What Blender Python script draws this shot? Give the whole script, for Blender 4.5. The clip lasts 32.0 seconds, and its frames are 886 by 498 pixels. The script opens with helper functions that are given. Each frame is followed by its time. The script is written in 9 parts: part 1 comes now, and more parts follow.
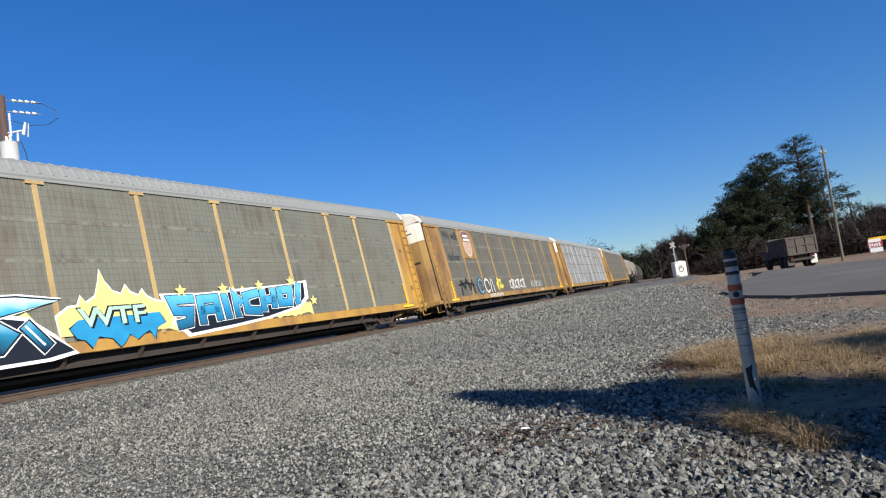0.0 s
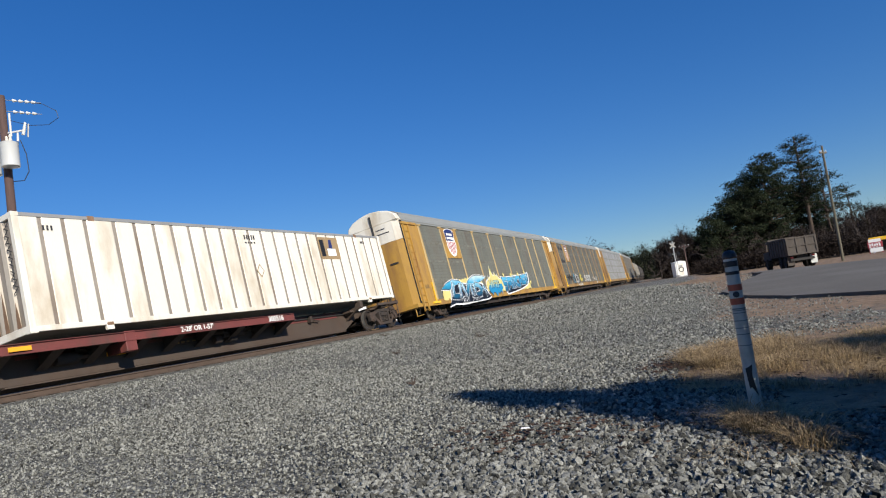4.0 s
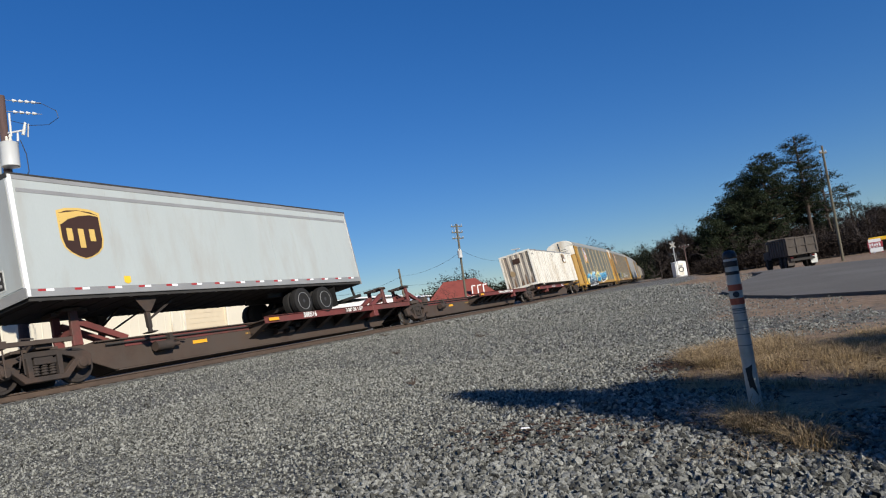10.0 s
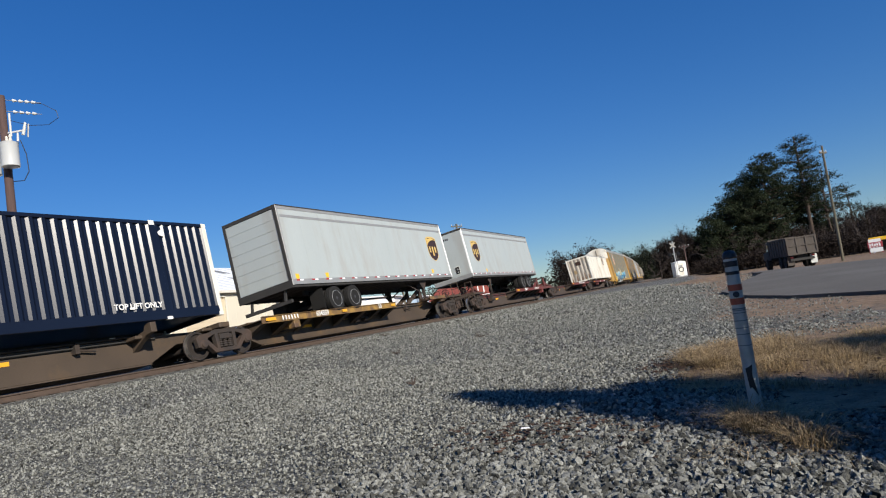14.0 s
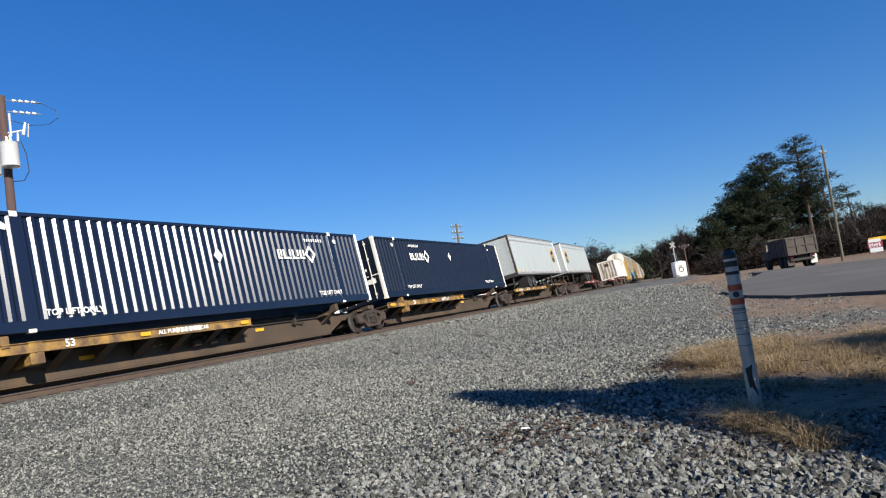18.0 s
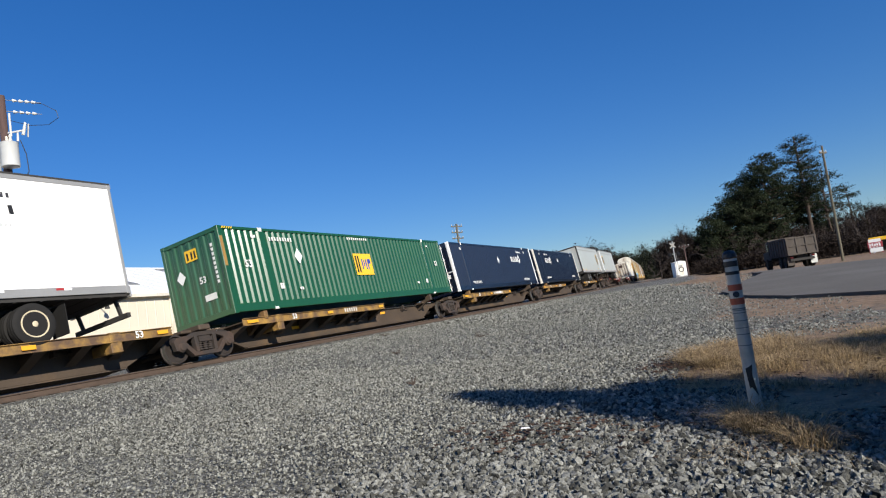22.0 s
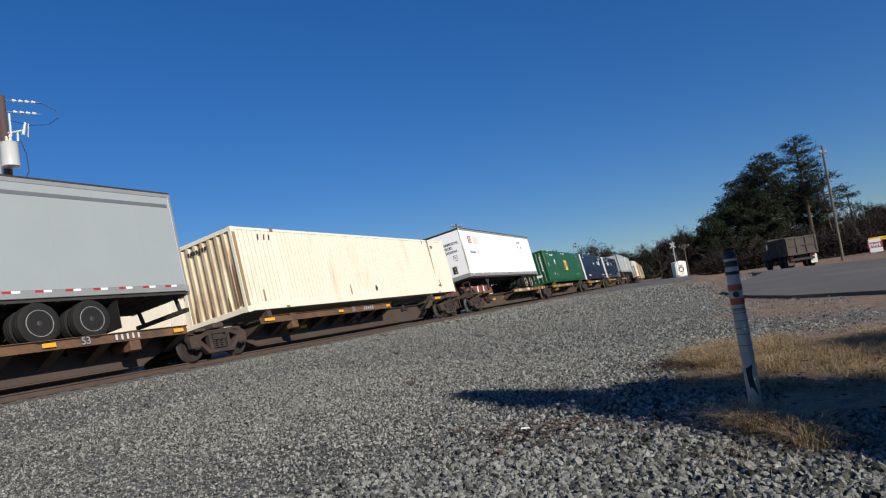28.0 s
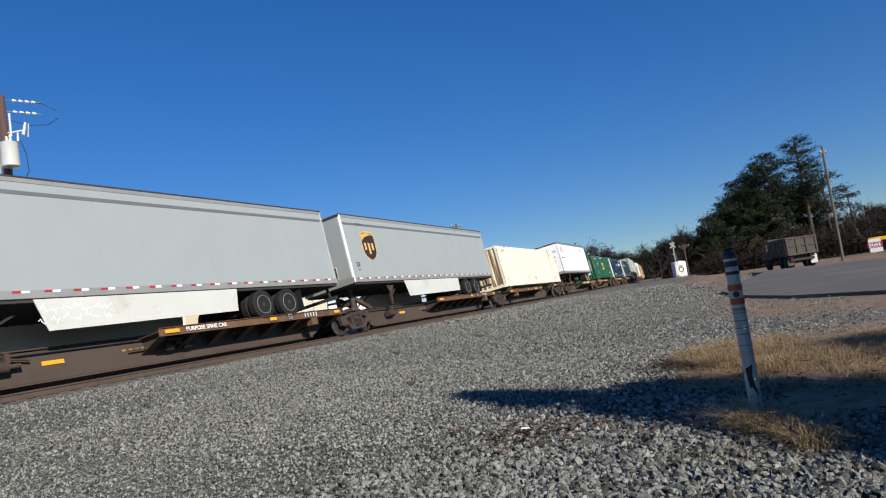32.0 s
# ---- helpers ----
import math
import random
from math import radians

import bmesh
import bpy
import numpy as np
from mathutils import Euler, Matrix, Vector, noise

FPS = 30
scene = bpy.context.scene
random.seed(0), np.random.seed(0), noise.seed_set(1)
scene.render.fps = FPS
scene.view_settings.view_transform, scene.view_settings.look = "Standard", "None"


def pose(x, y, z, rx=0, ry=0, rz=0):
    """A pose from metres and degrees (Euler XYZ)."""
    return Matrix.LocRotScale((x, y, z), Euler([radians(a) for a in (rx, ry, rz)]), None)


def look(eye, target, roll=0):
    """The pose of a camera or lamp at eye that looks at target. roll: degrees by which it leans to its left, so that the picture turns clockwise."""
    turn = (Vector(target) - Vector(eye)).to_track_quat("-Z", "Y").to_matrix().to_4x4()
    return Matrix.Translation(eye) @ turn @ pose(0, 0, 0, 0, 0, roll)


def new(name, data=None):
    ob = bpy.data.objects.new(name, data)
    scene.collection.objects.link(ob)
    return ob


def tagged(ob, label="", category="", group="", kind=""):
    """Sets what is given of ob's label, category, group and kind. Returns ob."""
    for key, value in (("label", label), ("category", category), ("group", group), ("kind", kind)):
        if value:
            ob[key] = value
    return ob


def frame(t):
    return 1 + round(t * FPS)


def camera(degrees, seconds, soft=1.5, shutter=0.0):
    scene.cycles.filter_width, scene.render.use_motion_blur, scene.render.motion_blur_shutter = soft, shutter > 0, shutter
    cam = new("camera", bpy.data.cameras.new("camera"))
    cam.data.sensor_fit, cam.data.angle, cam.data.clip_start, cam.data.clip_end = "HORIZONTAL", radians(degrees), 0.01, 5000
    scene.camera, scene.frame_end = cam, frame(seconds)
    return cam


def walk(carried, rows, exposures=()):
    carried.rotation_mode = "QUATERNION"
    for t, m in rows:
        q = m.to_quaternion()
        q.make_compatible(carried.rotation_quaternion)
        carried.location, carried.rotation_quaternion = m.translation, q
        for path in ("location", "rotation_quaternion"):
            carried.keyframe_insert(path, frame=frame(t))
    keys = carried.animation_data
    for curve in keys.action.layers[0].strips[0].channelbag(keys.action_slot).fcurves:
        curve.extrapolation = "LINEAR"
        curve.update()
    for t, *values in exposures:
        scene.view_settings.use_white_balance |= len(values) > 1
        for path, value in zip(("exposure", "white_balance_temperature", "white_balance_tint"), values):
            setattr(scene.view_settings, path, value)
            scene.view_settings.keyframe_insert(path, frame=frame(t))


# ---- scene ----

# ------------------------------------------------------------------ camera
EYE = (0.0, 0.0, 0.6127)
AIM = (-0.43654, 0.89523, 0.70217)
cam = camera(69.12, 32.0, soft=1.15)
VIEW = look(EYE, AIM, -8.31)
walk(cam, [(0.0, VIEW), (32.0, VIEW)], exposures=[(0.0, 0.62), (6.0, 0.28), (9.0, 0.26), (13.0, 0.33), (14.5, 0.33), (17.0, 0.60), (19.0, 0.66), (23.0, 0.36), (25.0, 0.22), (28.0, 0.14), (32.0, 0.34)])

# ------------------------------------------------------------------ world and sun
SUN_EL, SUN_X, SUN_Y = radians(28), 0.866, -0.5
sky_world = bpy.data.worlds.new("sky")
scene.world = sky_world
sky_world.use_nodes = True
wn = sky_world.node_tree
sky = wn.nodes.new("ShaderNodeTexSky")
sky.sky_type, sky.sun_disc = "NISHITA", False
sky.sun_elevation, sky.sun_rotation = SUN_EL, math.atan2(SUN_X, SUN_Y)
sky.air_density, sky.dust_density, sky.ozone_density, sky.altitude = 1.0, 0.0, 5.0, 1200
deep = wn.nodes.new("ShaderNodeHueSaturation")
deep.inputs["Hue"].default_value, deep.inputs["Saturation"].default_value = 0.508, 1.23
wn.links.new(sky.outputs[0], deep.inputs["Color"])
grey, flat, even = wn.nodes.new("ShaderNodeRGBToBW"), wn.nodes.new("ShaderNodeMath"), wn.nodes.new("ShaderNodeVectorMath")
flat.operation, flat.inputs[1].default_value, even.operation = "POWER", -0.25, "SCALE"
wn.links.new(deep.outputs[0], grey.inputs[0])
wn.links.new(grey.outputs[0], flat.inputs[0])
wn.links.new(deep.outputs[0], even.inputs[0])
wn.links.new(flat.outputs[0], even.inputs["Scale"])
wn.links.new(even.outputs[0], wn.nodes["Background"].inputs[0])
wn.nodes["Background"].inputs[1].default_value = 0.097
sun_light = bpy.data.lights.new("sun", "SUN")
sun_light.energy, sun_light.angle, sun_light.color = 5.0, radians(0.5), (1.0, 0.93, 0.82)
sun = new("sun", sun_light)
sun.matrix_world = look((SUN_X * 200 * math.cos(SUN_EL), SUN_Y * 200 * math.cos(SUN_EL), 200 * math.sin(SUN_EL)), (0, 0, 0))

# ------------------------------------------------------------------ the railway's line
# s runs along the line away from the camera; the curve turns left and is banked
X0, CANT = -15.8096, radians(7.77)
STEP = 0.5
ARC = np.arange(-340.0, 760.0, STEP)
BEND = np.interp(ARC, [-340, -60, -30, 0, 35, 75, 120, 180, 760], [0, 0, 0.000625, 0.000625, 0.001544, 0.000557, 0.001023, 0, 0])
HEAD = np.concatenate([[0], np.cumsum((BEND[1:] + BEND[:-1]) / 2 * STEP)])
HEAD -= np.interp(0, ARC, HEAD)
_mid = (HEAD[1:] + HEAD[:-1]) / 2
PX = np.concatenate([[0], np.cumsum(-np.sin(_mid) * STEP)])
PY = np.concatenate([[0], np.cumsum(np.cos(_mid) * STEP)])
PX += X0 - np.interp(0, ARC, PX)
PY -= np.interp(0, ARC, PY)
SPEED, SLOWING = 6.4616, -0.019083
SURGE_T, SURGE = (0, 1, 2, 3, 7, 8, 9, 32), (0, 0, 0.08, 0, 0, 0.2, 0, 0)


def line_pose(s, cant=CANT):
    """The pose of the line at s: y along it, x to the camera's side, z up from the rails."""
    return Matrix.Translation((np.interp(s, ARC, PX), np.interp(s, ARC, PY), 0)) @ Matrix.Rotation(np.interp(s, ARC, HEAD), 4, "Z") @ Matrix.Rotation(-cant, 4, "Y")


def gone(t):
    """How far the train has come at t, from where it stands at 16 s."""
    return SPEED * (t - 16) + SLOWING * (t - 16) ** 2 / 2 + np.interp(t, SURGE_T, SURGE)


def line_side(x, y):
    """Distance to the right of the line's middle."""
    return (x - np.interp(y, PY, PX)) * np.cos(np.interp(y, PY, HEAD))


def ease(a, b, x):
    t = np.clip((x - a) / (b - a), 0, 1)
    return t * t * (3 - 2 * t)


def ground_z(x, y):
    d = line_side(x, y)
    base = -0.55 + 0.5 * ease(8, 65, y)
    w = ease(1.7, 10, d)
    right = -0.13 * (1 - w) + base * w
    w = ease(2.2, 5.0, -d)
    left = -0.46 * (1 - w) + 0.02 * w
    m = ease(-0.9, 0.9, d)
    return left * (1 - m) + right * m - 0.45 * ease(44, 53, y) * (1 - ease(108, 116, y)) * ease(-0.2, 2.4, x + 0.5 + (y - 43) * 0.16)


# ------------------------------------------------------------------ materials
def surface(name, color, rough=0.7, metal=0.0, var=0.12, scale=2.0, bump=0.05, bump_scale=40.0, stain=None, stain_amount=0.5,
            stain_scale=1.2, stretch=(1, 1, 1), spec=0.5, piece=0.0):
    """A procedural surface: colour with two scales of variation, an optional stain colour, and fine relief."""
    m = bpy.data.materials.new(name)
    m.use_nodes = True
    nt = m.node_tree
    n, l = nt.nodes, nt.links
    b = n["Principled BSDF"]
    b.inputs["Roughness"].default_value, b.inputs["Metallic"].default_value = rough, metal
    b.inputs["Specular IOR Level"].default_value = spec
    tc = n.new("ShaderNodeTexCoord")
    mp = n.new("ShaderNodeMapping")
    mp.inputs["Scale"].default_value = stretch
    l.new(tc.outputs["Object"], mp.inputs["Vector"])
    big = n.new("ShaderNodeTexNoise")
    big.inputs["Scale"].default_value, big.inputs["Detail"].default_value = scale, 5
    l.new(mp.outputs[0], big.inputs["Vector"])
    fine = n.new("ShaderNodeTexNoise")
    fine.inputs["Scale"].default_value, fine.inputs["Detail"].default_value = bump_scale, 4
    l.new(mp.outputs[0], fine.inputs["Vector"])
    mixf = n.new("ShaderNodeMath")
    mixf.operation = "MULTIPLY_ADD"
    mixf.inputs[1].default_value = 0.65
    l.new(big.outputs[0], mixf.inputs[0])
    half = n.new("ShaderNodeMath")
    half.operation = "MULTIPLY"
    half.inputs[1].default_value = 0.35
    l.new(fine.outputs[0], half.inputs[0])
    l.new(half.outputs[0], mixf.inputs[2])
    ramp = n.new("ShaderNodeValToRGB")
    c = np.array(color)
    ramp.color_ramp.elements[0].position, ramp.color_ramp.elements[1].position = 0.3, 0.7
    ramp.color_ramp.elements[0].color = (*np.clip(c * (1 - var), 0, 1), 1)
    ramp.color_ramp.elements[1].color = (*np.clip(c * (1 + var), 0, 1), 1)
    l.new(mixf.outputs[0], ramp.inputs[0])
    out = ramp.outputs[0]
    if stain is not None:
        sn = n.new("ShaderNodeTexNoise")
        sn.inputs["Scale"].default_value, sn.inputs["Detail"].default_value, sn.inputs["Roughness"].default_value = stain_scale, 8, 0.65
        l.new(mp.outputs[0], sn.inputs["Vector"])
        sr = n.new("ShaderNodeValToRGB")
        edge = 0.72 - 0.3 * stain_amount
        sr.color_ramp.elements[0].position, sr.color_ramp.elements[1].position = edge - 0.1, edge + 0.14
        l.new(sn.outputs[0], sr.inputs[0])
        mx = n.new("ShaderNodeMix")
        mx.data_type = "RGBA"
        mx.inputs["B"].default_value = (*stain, 1)
        l.new(sr.outputs[0], mx.inputs["Factor"])
        l.new(out, mx.inputs["A"])
        out = mx.outputs["Result"]
    if piece:
        oi = n.new("ShaderNodeObjectInfo")
        hs = n.new("ShaderNodeHueSaturation")
        mr = n.new("ShaderNodeMapRange")
        mr.inputs["To Min"].default_value, mr.inputs["To Max"].default_value = 1 - piece, 1 + piece
        l.new(oi.outputs["Random"], mr.inputs["Value"])
        l.new(mr.outputs[0], hs.inputs["Value"])
        l.new(out, hs.inputs["Color"])
        out = hs.outputs[0]
    l.new(out, b.inputs["Base Color"])
    if bump:
        bp = n.new("ShaderNodeBump")
        bp.inputs["Strength"].default_value, bp.inputs["Distance"].default_value = min(1, bump * 4), 0.01
        l.new(fine.outputs[0], bp.inputs["Height"])
        l.new(bp.outputs[0], b.inputs["Normal"])
    return m


RUSTY = (0.09, 0.045, 0.025)
M_BROWN = surface("spine_brown", (0.058, 0.038, 0.027), 0.75, var=0.3, scale=1.3, stain=(0.06, 0.045, 0.035), stain_amount=0.7, bump=0.04)
M_RED_OXIDE = surface("red_oxide_paint", (0.14, 0.035, 0.03), 0.65, var=0.25, scale=1.5, stain=(0.07, 0.04, 0.03), stain_amount=0.5)
M_TTX = surface("worn_yellow_paint", (0.34, 0.20, 0.045), 0.65, var=0.25, scale=1.5, stain=(0.10, 0.06, 0.035), stain_amount=0.9, stain_scale=2.2)
M_RUST_EDGE = surface("rust_brown_edge_paint", (0.145, 0.072, 0.032), 0.75, var=0.3, scale=1.6, stain=(0.07, 0.045, 0.03), stain_amount=0.7, stain_scale=2.0)
M_DULL_TTX = surface("grimy_yellow_paint", (0.22, 0.125, 0.04), 0.75, var=0.3, scale=2.0, stain=(0.08, 0.05, 0.035), stain_amount=0.9, stain_scale=2.5)
M_YELLOW = surface("yellow_paint", (0.39, 0.225, 0.045), 0.55, var=0.16, scale=0.8, stain=(0.24, 0.13, 0.05), stain_amount=0.62, stain_scale=1.4, stretch=(1, 1, 0.3))
M_POST_YELLOW = surface("faded_yellow_post_paint", (0.41, 0.295, 0.125), 0.6, var=0.14, scale=1.5, stain=(0.26, 0.17, 0.09), stain_amount=0.5, stain_scale=1.6, stretch=(1, 1, 0.4))
M_RUST_YELLOW = surface("rust_bitten_yellow_paint", (0.29, 0.175, 0.055), 0.7, var=0.2, scale=1.0, stain=(0.15, 0.075, 0.035), stain_amount=0.6, stain_scale=1.1, stretch=(1, 1, 0.35))
# darker strips set into the white container's recesses
M_GROOVE = surface("dark_panel_groove", (0.25, 0.22, 0.185), 0.8, var=0.2, scale=2.5, stain=(0.16, 0.12, 0.09), stain_amount=0.5, stretch=(1, 1, 0.3))
# brown strip colour stands for the shade in the cream container's thin grooves
M_SEAM = surface("brown_seam_shade", (0.22, 0.155, 0.09), 0.8, var=0.25, scale=3)
M_TAN = surface("faded_tan_emblem", (0.30, 0.21, 0.11), 0.6, var=0.12)
M_EMBLEM_BLUE = surface("blue_emblem", (0.03, 0.06, 0.32), 0.5, var=0.1)
M_BRIGHT_YELLOW = surface("bright_yellow_paint", (0.80, 0.48, 0.03), 0.5, var=0.08)
M_REFLECT = surface("yellow_reflector", (0.75, 0.36, 0.02), 0.4, var=0.06)
M_GALV = surface("galvanised_panel", (0.36, 0.36, 0.33), 0.6, 0.25, var=0.14, scale=1.1, stain=(0.17, 0.14, 0.11), stain_amount=0.45, stain_scale=0.9, stretch=(1, 1, 0.3))
M_GALV_PALE = surface("pale_galvanised_panel", (0.55, 0.56, 0.56), 0.6, 0.1, var=0.1, scale=1.1, stain=(0.3, 0.27, 0.24), stain_amount=0.35, stretch=(1, 1, 0.3))
M_RACK_ROOF = surface("rack_roof_metal", (0.235, 0.245, 0.235), 0.6, 0.1, var=0.1, scale=1.0, stretch=(1, 0.3, 1))
M_WHITE = surface("white_paint", (0.80, 0.80, 0.78), 0.45, var=0.04, scale=0.8, bump=0.02)
M_OFFWHITE = surface("dirty_white_paint", (0.69, 0.66, 0.575), 0.5, var=0.07, scale=0.9, stain=(0.44, 0.36, 0.25), stain_amount=0.38, stain_scale=1.0, stretch=(1, 1, 0.3))
M_CREAM = surface("cream_paint", (0.75, 0.70, 0.565), 0.5, var=0.05, scale=0.8, stain=(0.54, 0.42, 0.26), stain_amount=0.12, stain_scale=0.9, stretch=(1, 1, 0.25))
M_BLUE = surface("dark_blue_paint", (0.0055, 0.0085, 0.020), 0.27, var=0.15, scale=0.9, bump=0.01, spec=0.95)
M_BLUE_WORN = surface("dull_dark_blue_paint", (0.0065, 0.0095, 0.020), 0.28, var=0.15, scale=0.9, bump=0.01, spec=0.36)
M_GREEN = surface("green_paint", (0.008, 0.070, 0.019), 0.29, var=0.12, scale=0.9, bump=0.01, spec=1.0)
M_TRAILER = surface("grey_white_trailer_skin", (0.385, 0.42, 0.41), 0.42, var=0.05, scale=0.9, stain=(0.34, 0.33, 0.30), stain_amount=0.35, stain_scale=0.8, stretch=(1, 1, 0.25), bump=0.01)
M_TRAILER_GREY = surface("grey_trailer_skin", (0.305, 0.335, 0.335), 0.45, var=0.03, scale=0.8, bump=0.01)
M_TRAILER_WHITE = surface("white_trailer_skin", (0.86, 0.86, 0.85), 0.4, var=0.025, scale=0.8, bump=0.01)
M_SKIRT = surface("pale_grey_skirt", (0.54, 0.55, 0.51), 0.5, var=0.05, scale=0.9, stain=(0.4, 0.38, 0.33), stain_amount=0.25)
M_ALU = surface("aluminium", (0.55, 0.55, 0.54), 0.42, 0.6, var=0.1, scale=1.5)
M_OFFWHITE_END = surface("grimy_white_end_wall", (0.50, 0.45, 0.37), 0.6, var=0.15, scale=1.2, stain=(0.24, 0.17, 0.11), stain_amount=0.55, stain_scale=1.2, stretch=(1, 1, 0.3))
M_CREAM_END = surface("rusty_cream_end_wall", (0.56, 0.48, 0.33), 0.6, var=0.12, scale=1.0, stain=(0.27, 0.15, 0.07), stain_amount=0.45, stain_scale=1.3, stretch=(1, 1, 0.25))
M_GREY_RAIL = surface("grey_rail_paint", (0.31, 0.31, 0.30), 0.5, 0.3, var=0.14, scale=1.5)
M_DARK_BROWN = surface("dark_brown_underframe", (0.030, 0.022, 0.018), 0.8, var=0.3)
M_DARK = surface("dark_underframe", (0.03, 0.028, 0.026), 0.8, var=0.3)
M_TRUCK = surface("rusty_cast_steel", (0.032, 0.025, 0.021), 0.85, var=0.3, scale=3, stain=(0.066, 0.039, 0.026), stain_amount=0.5, bump=0.1)
M_WHEEL = surface("rusty_wheel_steel", (0.034, 0.027, 0.023), 0.7, 0.3, var=0.2, scale=4)
M_TREAD = surface("worn_bright_steel", (0.55, 0.54, 0.52), 0.3, 0.9, var=0.1)
M_RUBBER = surface("tyre_rubber", (0.016, 0.0155, 0.015), 0.85, var=0.2, bump=0.08, spec=0.25)
M_RIM = surface("steel_rim", (0.045, 0.045, 0.047), 0.6, 0.3, var=0.2)
M_STRIP = surface("dull_grey_trim", (0.15, 0.16, 0.17), 0.5, 0.2, var=0.12, scale=1.5)
M_GRIMY_SILL = surface("grimy_yellow_brown_sill", (0.060, 0.042, 0.028), 0.75, var=0.3, scale=0.8, stain=(0.12, 0.072, 0.032), stain_amount=0.3, stain_scale=0.7, bump=0.04)
M_RIM_CREAM = surface("cream_rim", (0.55, 0.48, 0.33), 0.55, var=0.15)
M_TAPE_RED = surface("red_reflective_tape", (0.36, 0.03, 0.03), 0.35, var=0.1)
M_TAPE_WHITE = surface("white_reflective_tape", (0.85, 0.85, 0.85), 0.3, var=0.03)
M_SHIELD_BROWN = surface("dark_brown_emblem", (0.045, 0.022, 0.012), 0.4, var=0.08)
M_SHIELD_GOLD = surface("gold_emblem", (0.60, 0.41, 0.12), 0.4, var=0.15, scale=0.8)
M_SHIELD_RED = surface("red_emblem", (0.36, 0.05, 0.06), 0.45, var=0.05)
M_SHIELD_NAVY = surface("navy_emblem", (0.02, 0.03, 0.12), 0.45, var=0.05)
M_TEXT_WHITE = surface("white_lettering", (0.75, 0.74, 0.70), 0.6, var=0.12, scale=4)
M_TEXT_DARK = surface("dark_lettering", (0.03, 0.03, 0.035), 0.6, var=0.1)
M_RAIL = surface("rusty_rail_steel", (0.082, 0.056, 0.040), 0.8, 0.2, var=0.2, scale=5, bump=0.06)
M_TIE = surface("weathered_tie_wood", (0.12, 0.10, 0.08), 0.9, var=0.3, scale=3, bump=0.15, stretch=(1, 6, 6), piece=0.25)
M_POLE = surface("weathered_pole_wood", (0.085, 0.052, 0.046), 0.9, var=0.25, scale=4, bump=0.12, stretch=(5, 5, 0.4))
M_POLE_GREY = surface("greyed_pole_wood", (0.105, 0.095, 0.068), 0.9, var=0.25, scale=4, bump=0.12, stretch=(5, 5, 0.4))
M_GREY_ENAMEL = surface("grey_enamel", (0.50, 0.51, 0.50), 0.4, var=0.05)
M_ASPHALT = surface("worn_asphalt", (0.116, 0.108, 0.096), 0.95, spec=0.2, var=0.14, scale=0.35, bump=0.15, bump_scale=90, stain=(0.15, 0.142, 0.13), stain_amount=0.45, stain_scale=0.2)
M_WALL = surface("cream_metal_siding", (0.66, 0.61, 0.49), 0.5, var=0.04, scale=0.5, bump=0.01)
M_ROOF = surface("white_metal_roof", (0.82, 0.83, 0.84), 0.45, var=0.03, scale=0.4, bump=0.01)
M_DOOR = surface("tan_roller_door", (0.62, 0.53, 0.38), 0.55, var=0.05)
M_SKYLIGHT = surface("dull_skylight_sheet", (0.22, 0.22, 0.21), 0.5, var=0.2)
M_RED_ROOF = surface("red_roof_tiles", (0.22, 0.05, 0.035), 0.8, var=0.18, scale=1.5, bump=0.1)
M_BRICK = surface("red_brown_brick", (0.25, 0.12, 0.08), 0.85, var=0.2, scale=3)
M_PALE_BLUE = surface("pale_blue_siding", (0.42, 0.55, 0.68), 0.6, var=0.05)
M_BARK = surface("pine_bark", (0.06, 0.043, 0.032), 0.95, var=0.3, scale=5, bump=0.2)
M_TWIG = surface("bare_grey_branches", (0.042, 0.032, 0.028), 0.95, var=0.25, scale=3)
M_STRAW = surface("dry_straw_grass", (0.46, 0.33, 0.16), 0.9, var=0.25, scale=6)
M_POST = surface("white_plastic_post", (0.47, 0.45, 0.39), 0.45, var=0.08, scale=4, stain=(0.30, 0.28, 0.24), stain_amount=0.45, stain_scale=5)
M_BLACK = surface("black_paint", (0.012, 0.012, 0.013), 0.55, var=0.15)
M_ORANGE = surface("faded_orange_band", (0.42, 0.08, 0.035), 0.55, var=0.15)
M_GLASS = surface("dark_window_glass", (0.02, 0.025, 0.03), 0.08, var=0.05, bump=0)


def leaf_surface(name, dark, light):
    m = bpy.data.materials.new(name)
    m.use_nodes = True
    n, l = m.node_tree.nodes, m.node_tree.links
    g = n.new("ShaderNodeNewGeometry")
    r = n.new("ShaderNodeValToRGB")
    r.color_ramp.elements[0].color, r.color_ramp.elements[1].color = (*dark, 1), (*light, 1)
    l.new(g.outputs["Random Per Island"], r.inputs[0])
    l.new(r.outputs[0], n["Principled BSDF"].inputs["Base Color"])
    n["Principled BSDF"].inputs["Roughness"].default_value = 0.8
    n["Principled BSDF"].inputs["Specular IOR Level"].default_value = 0.2
    return m


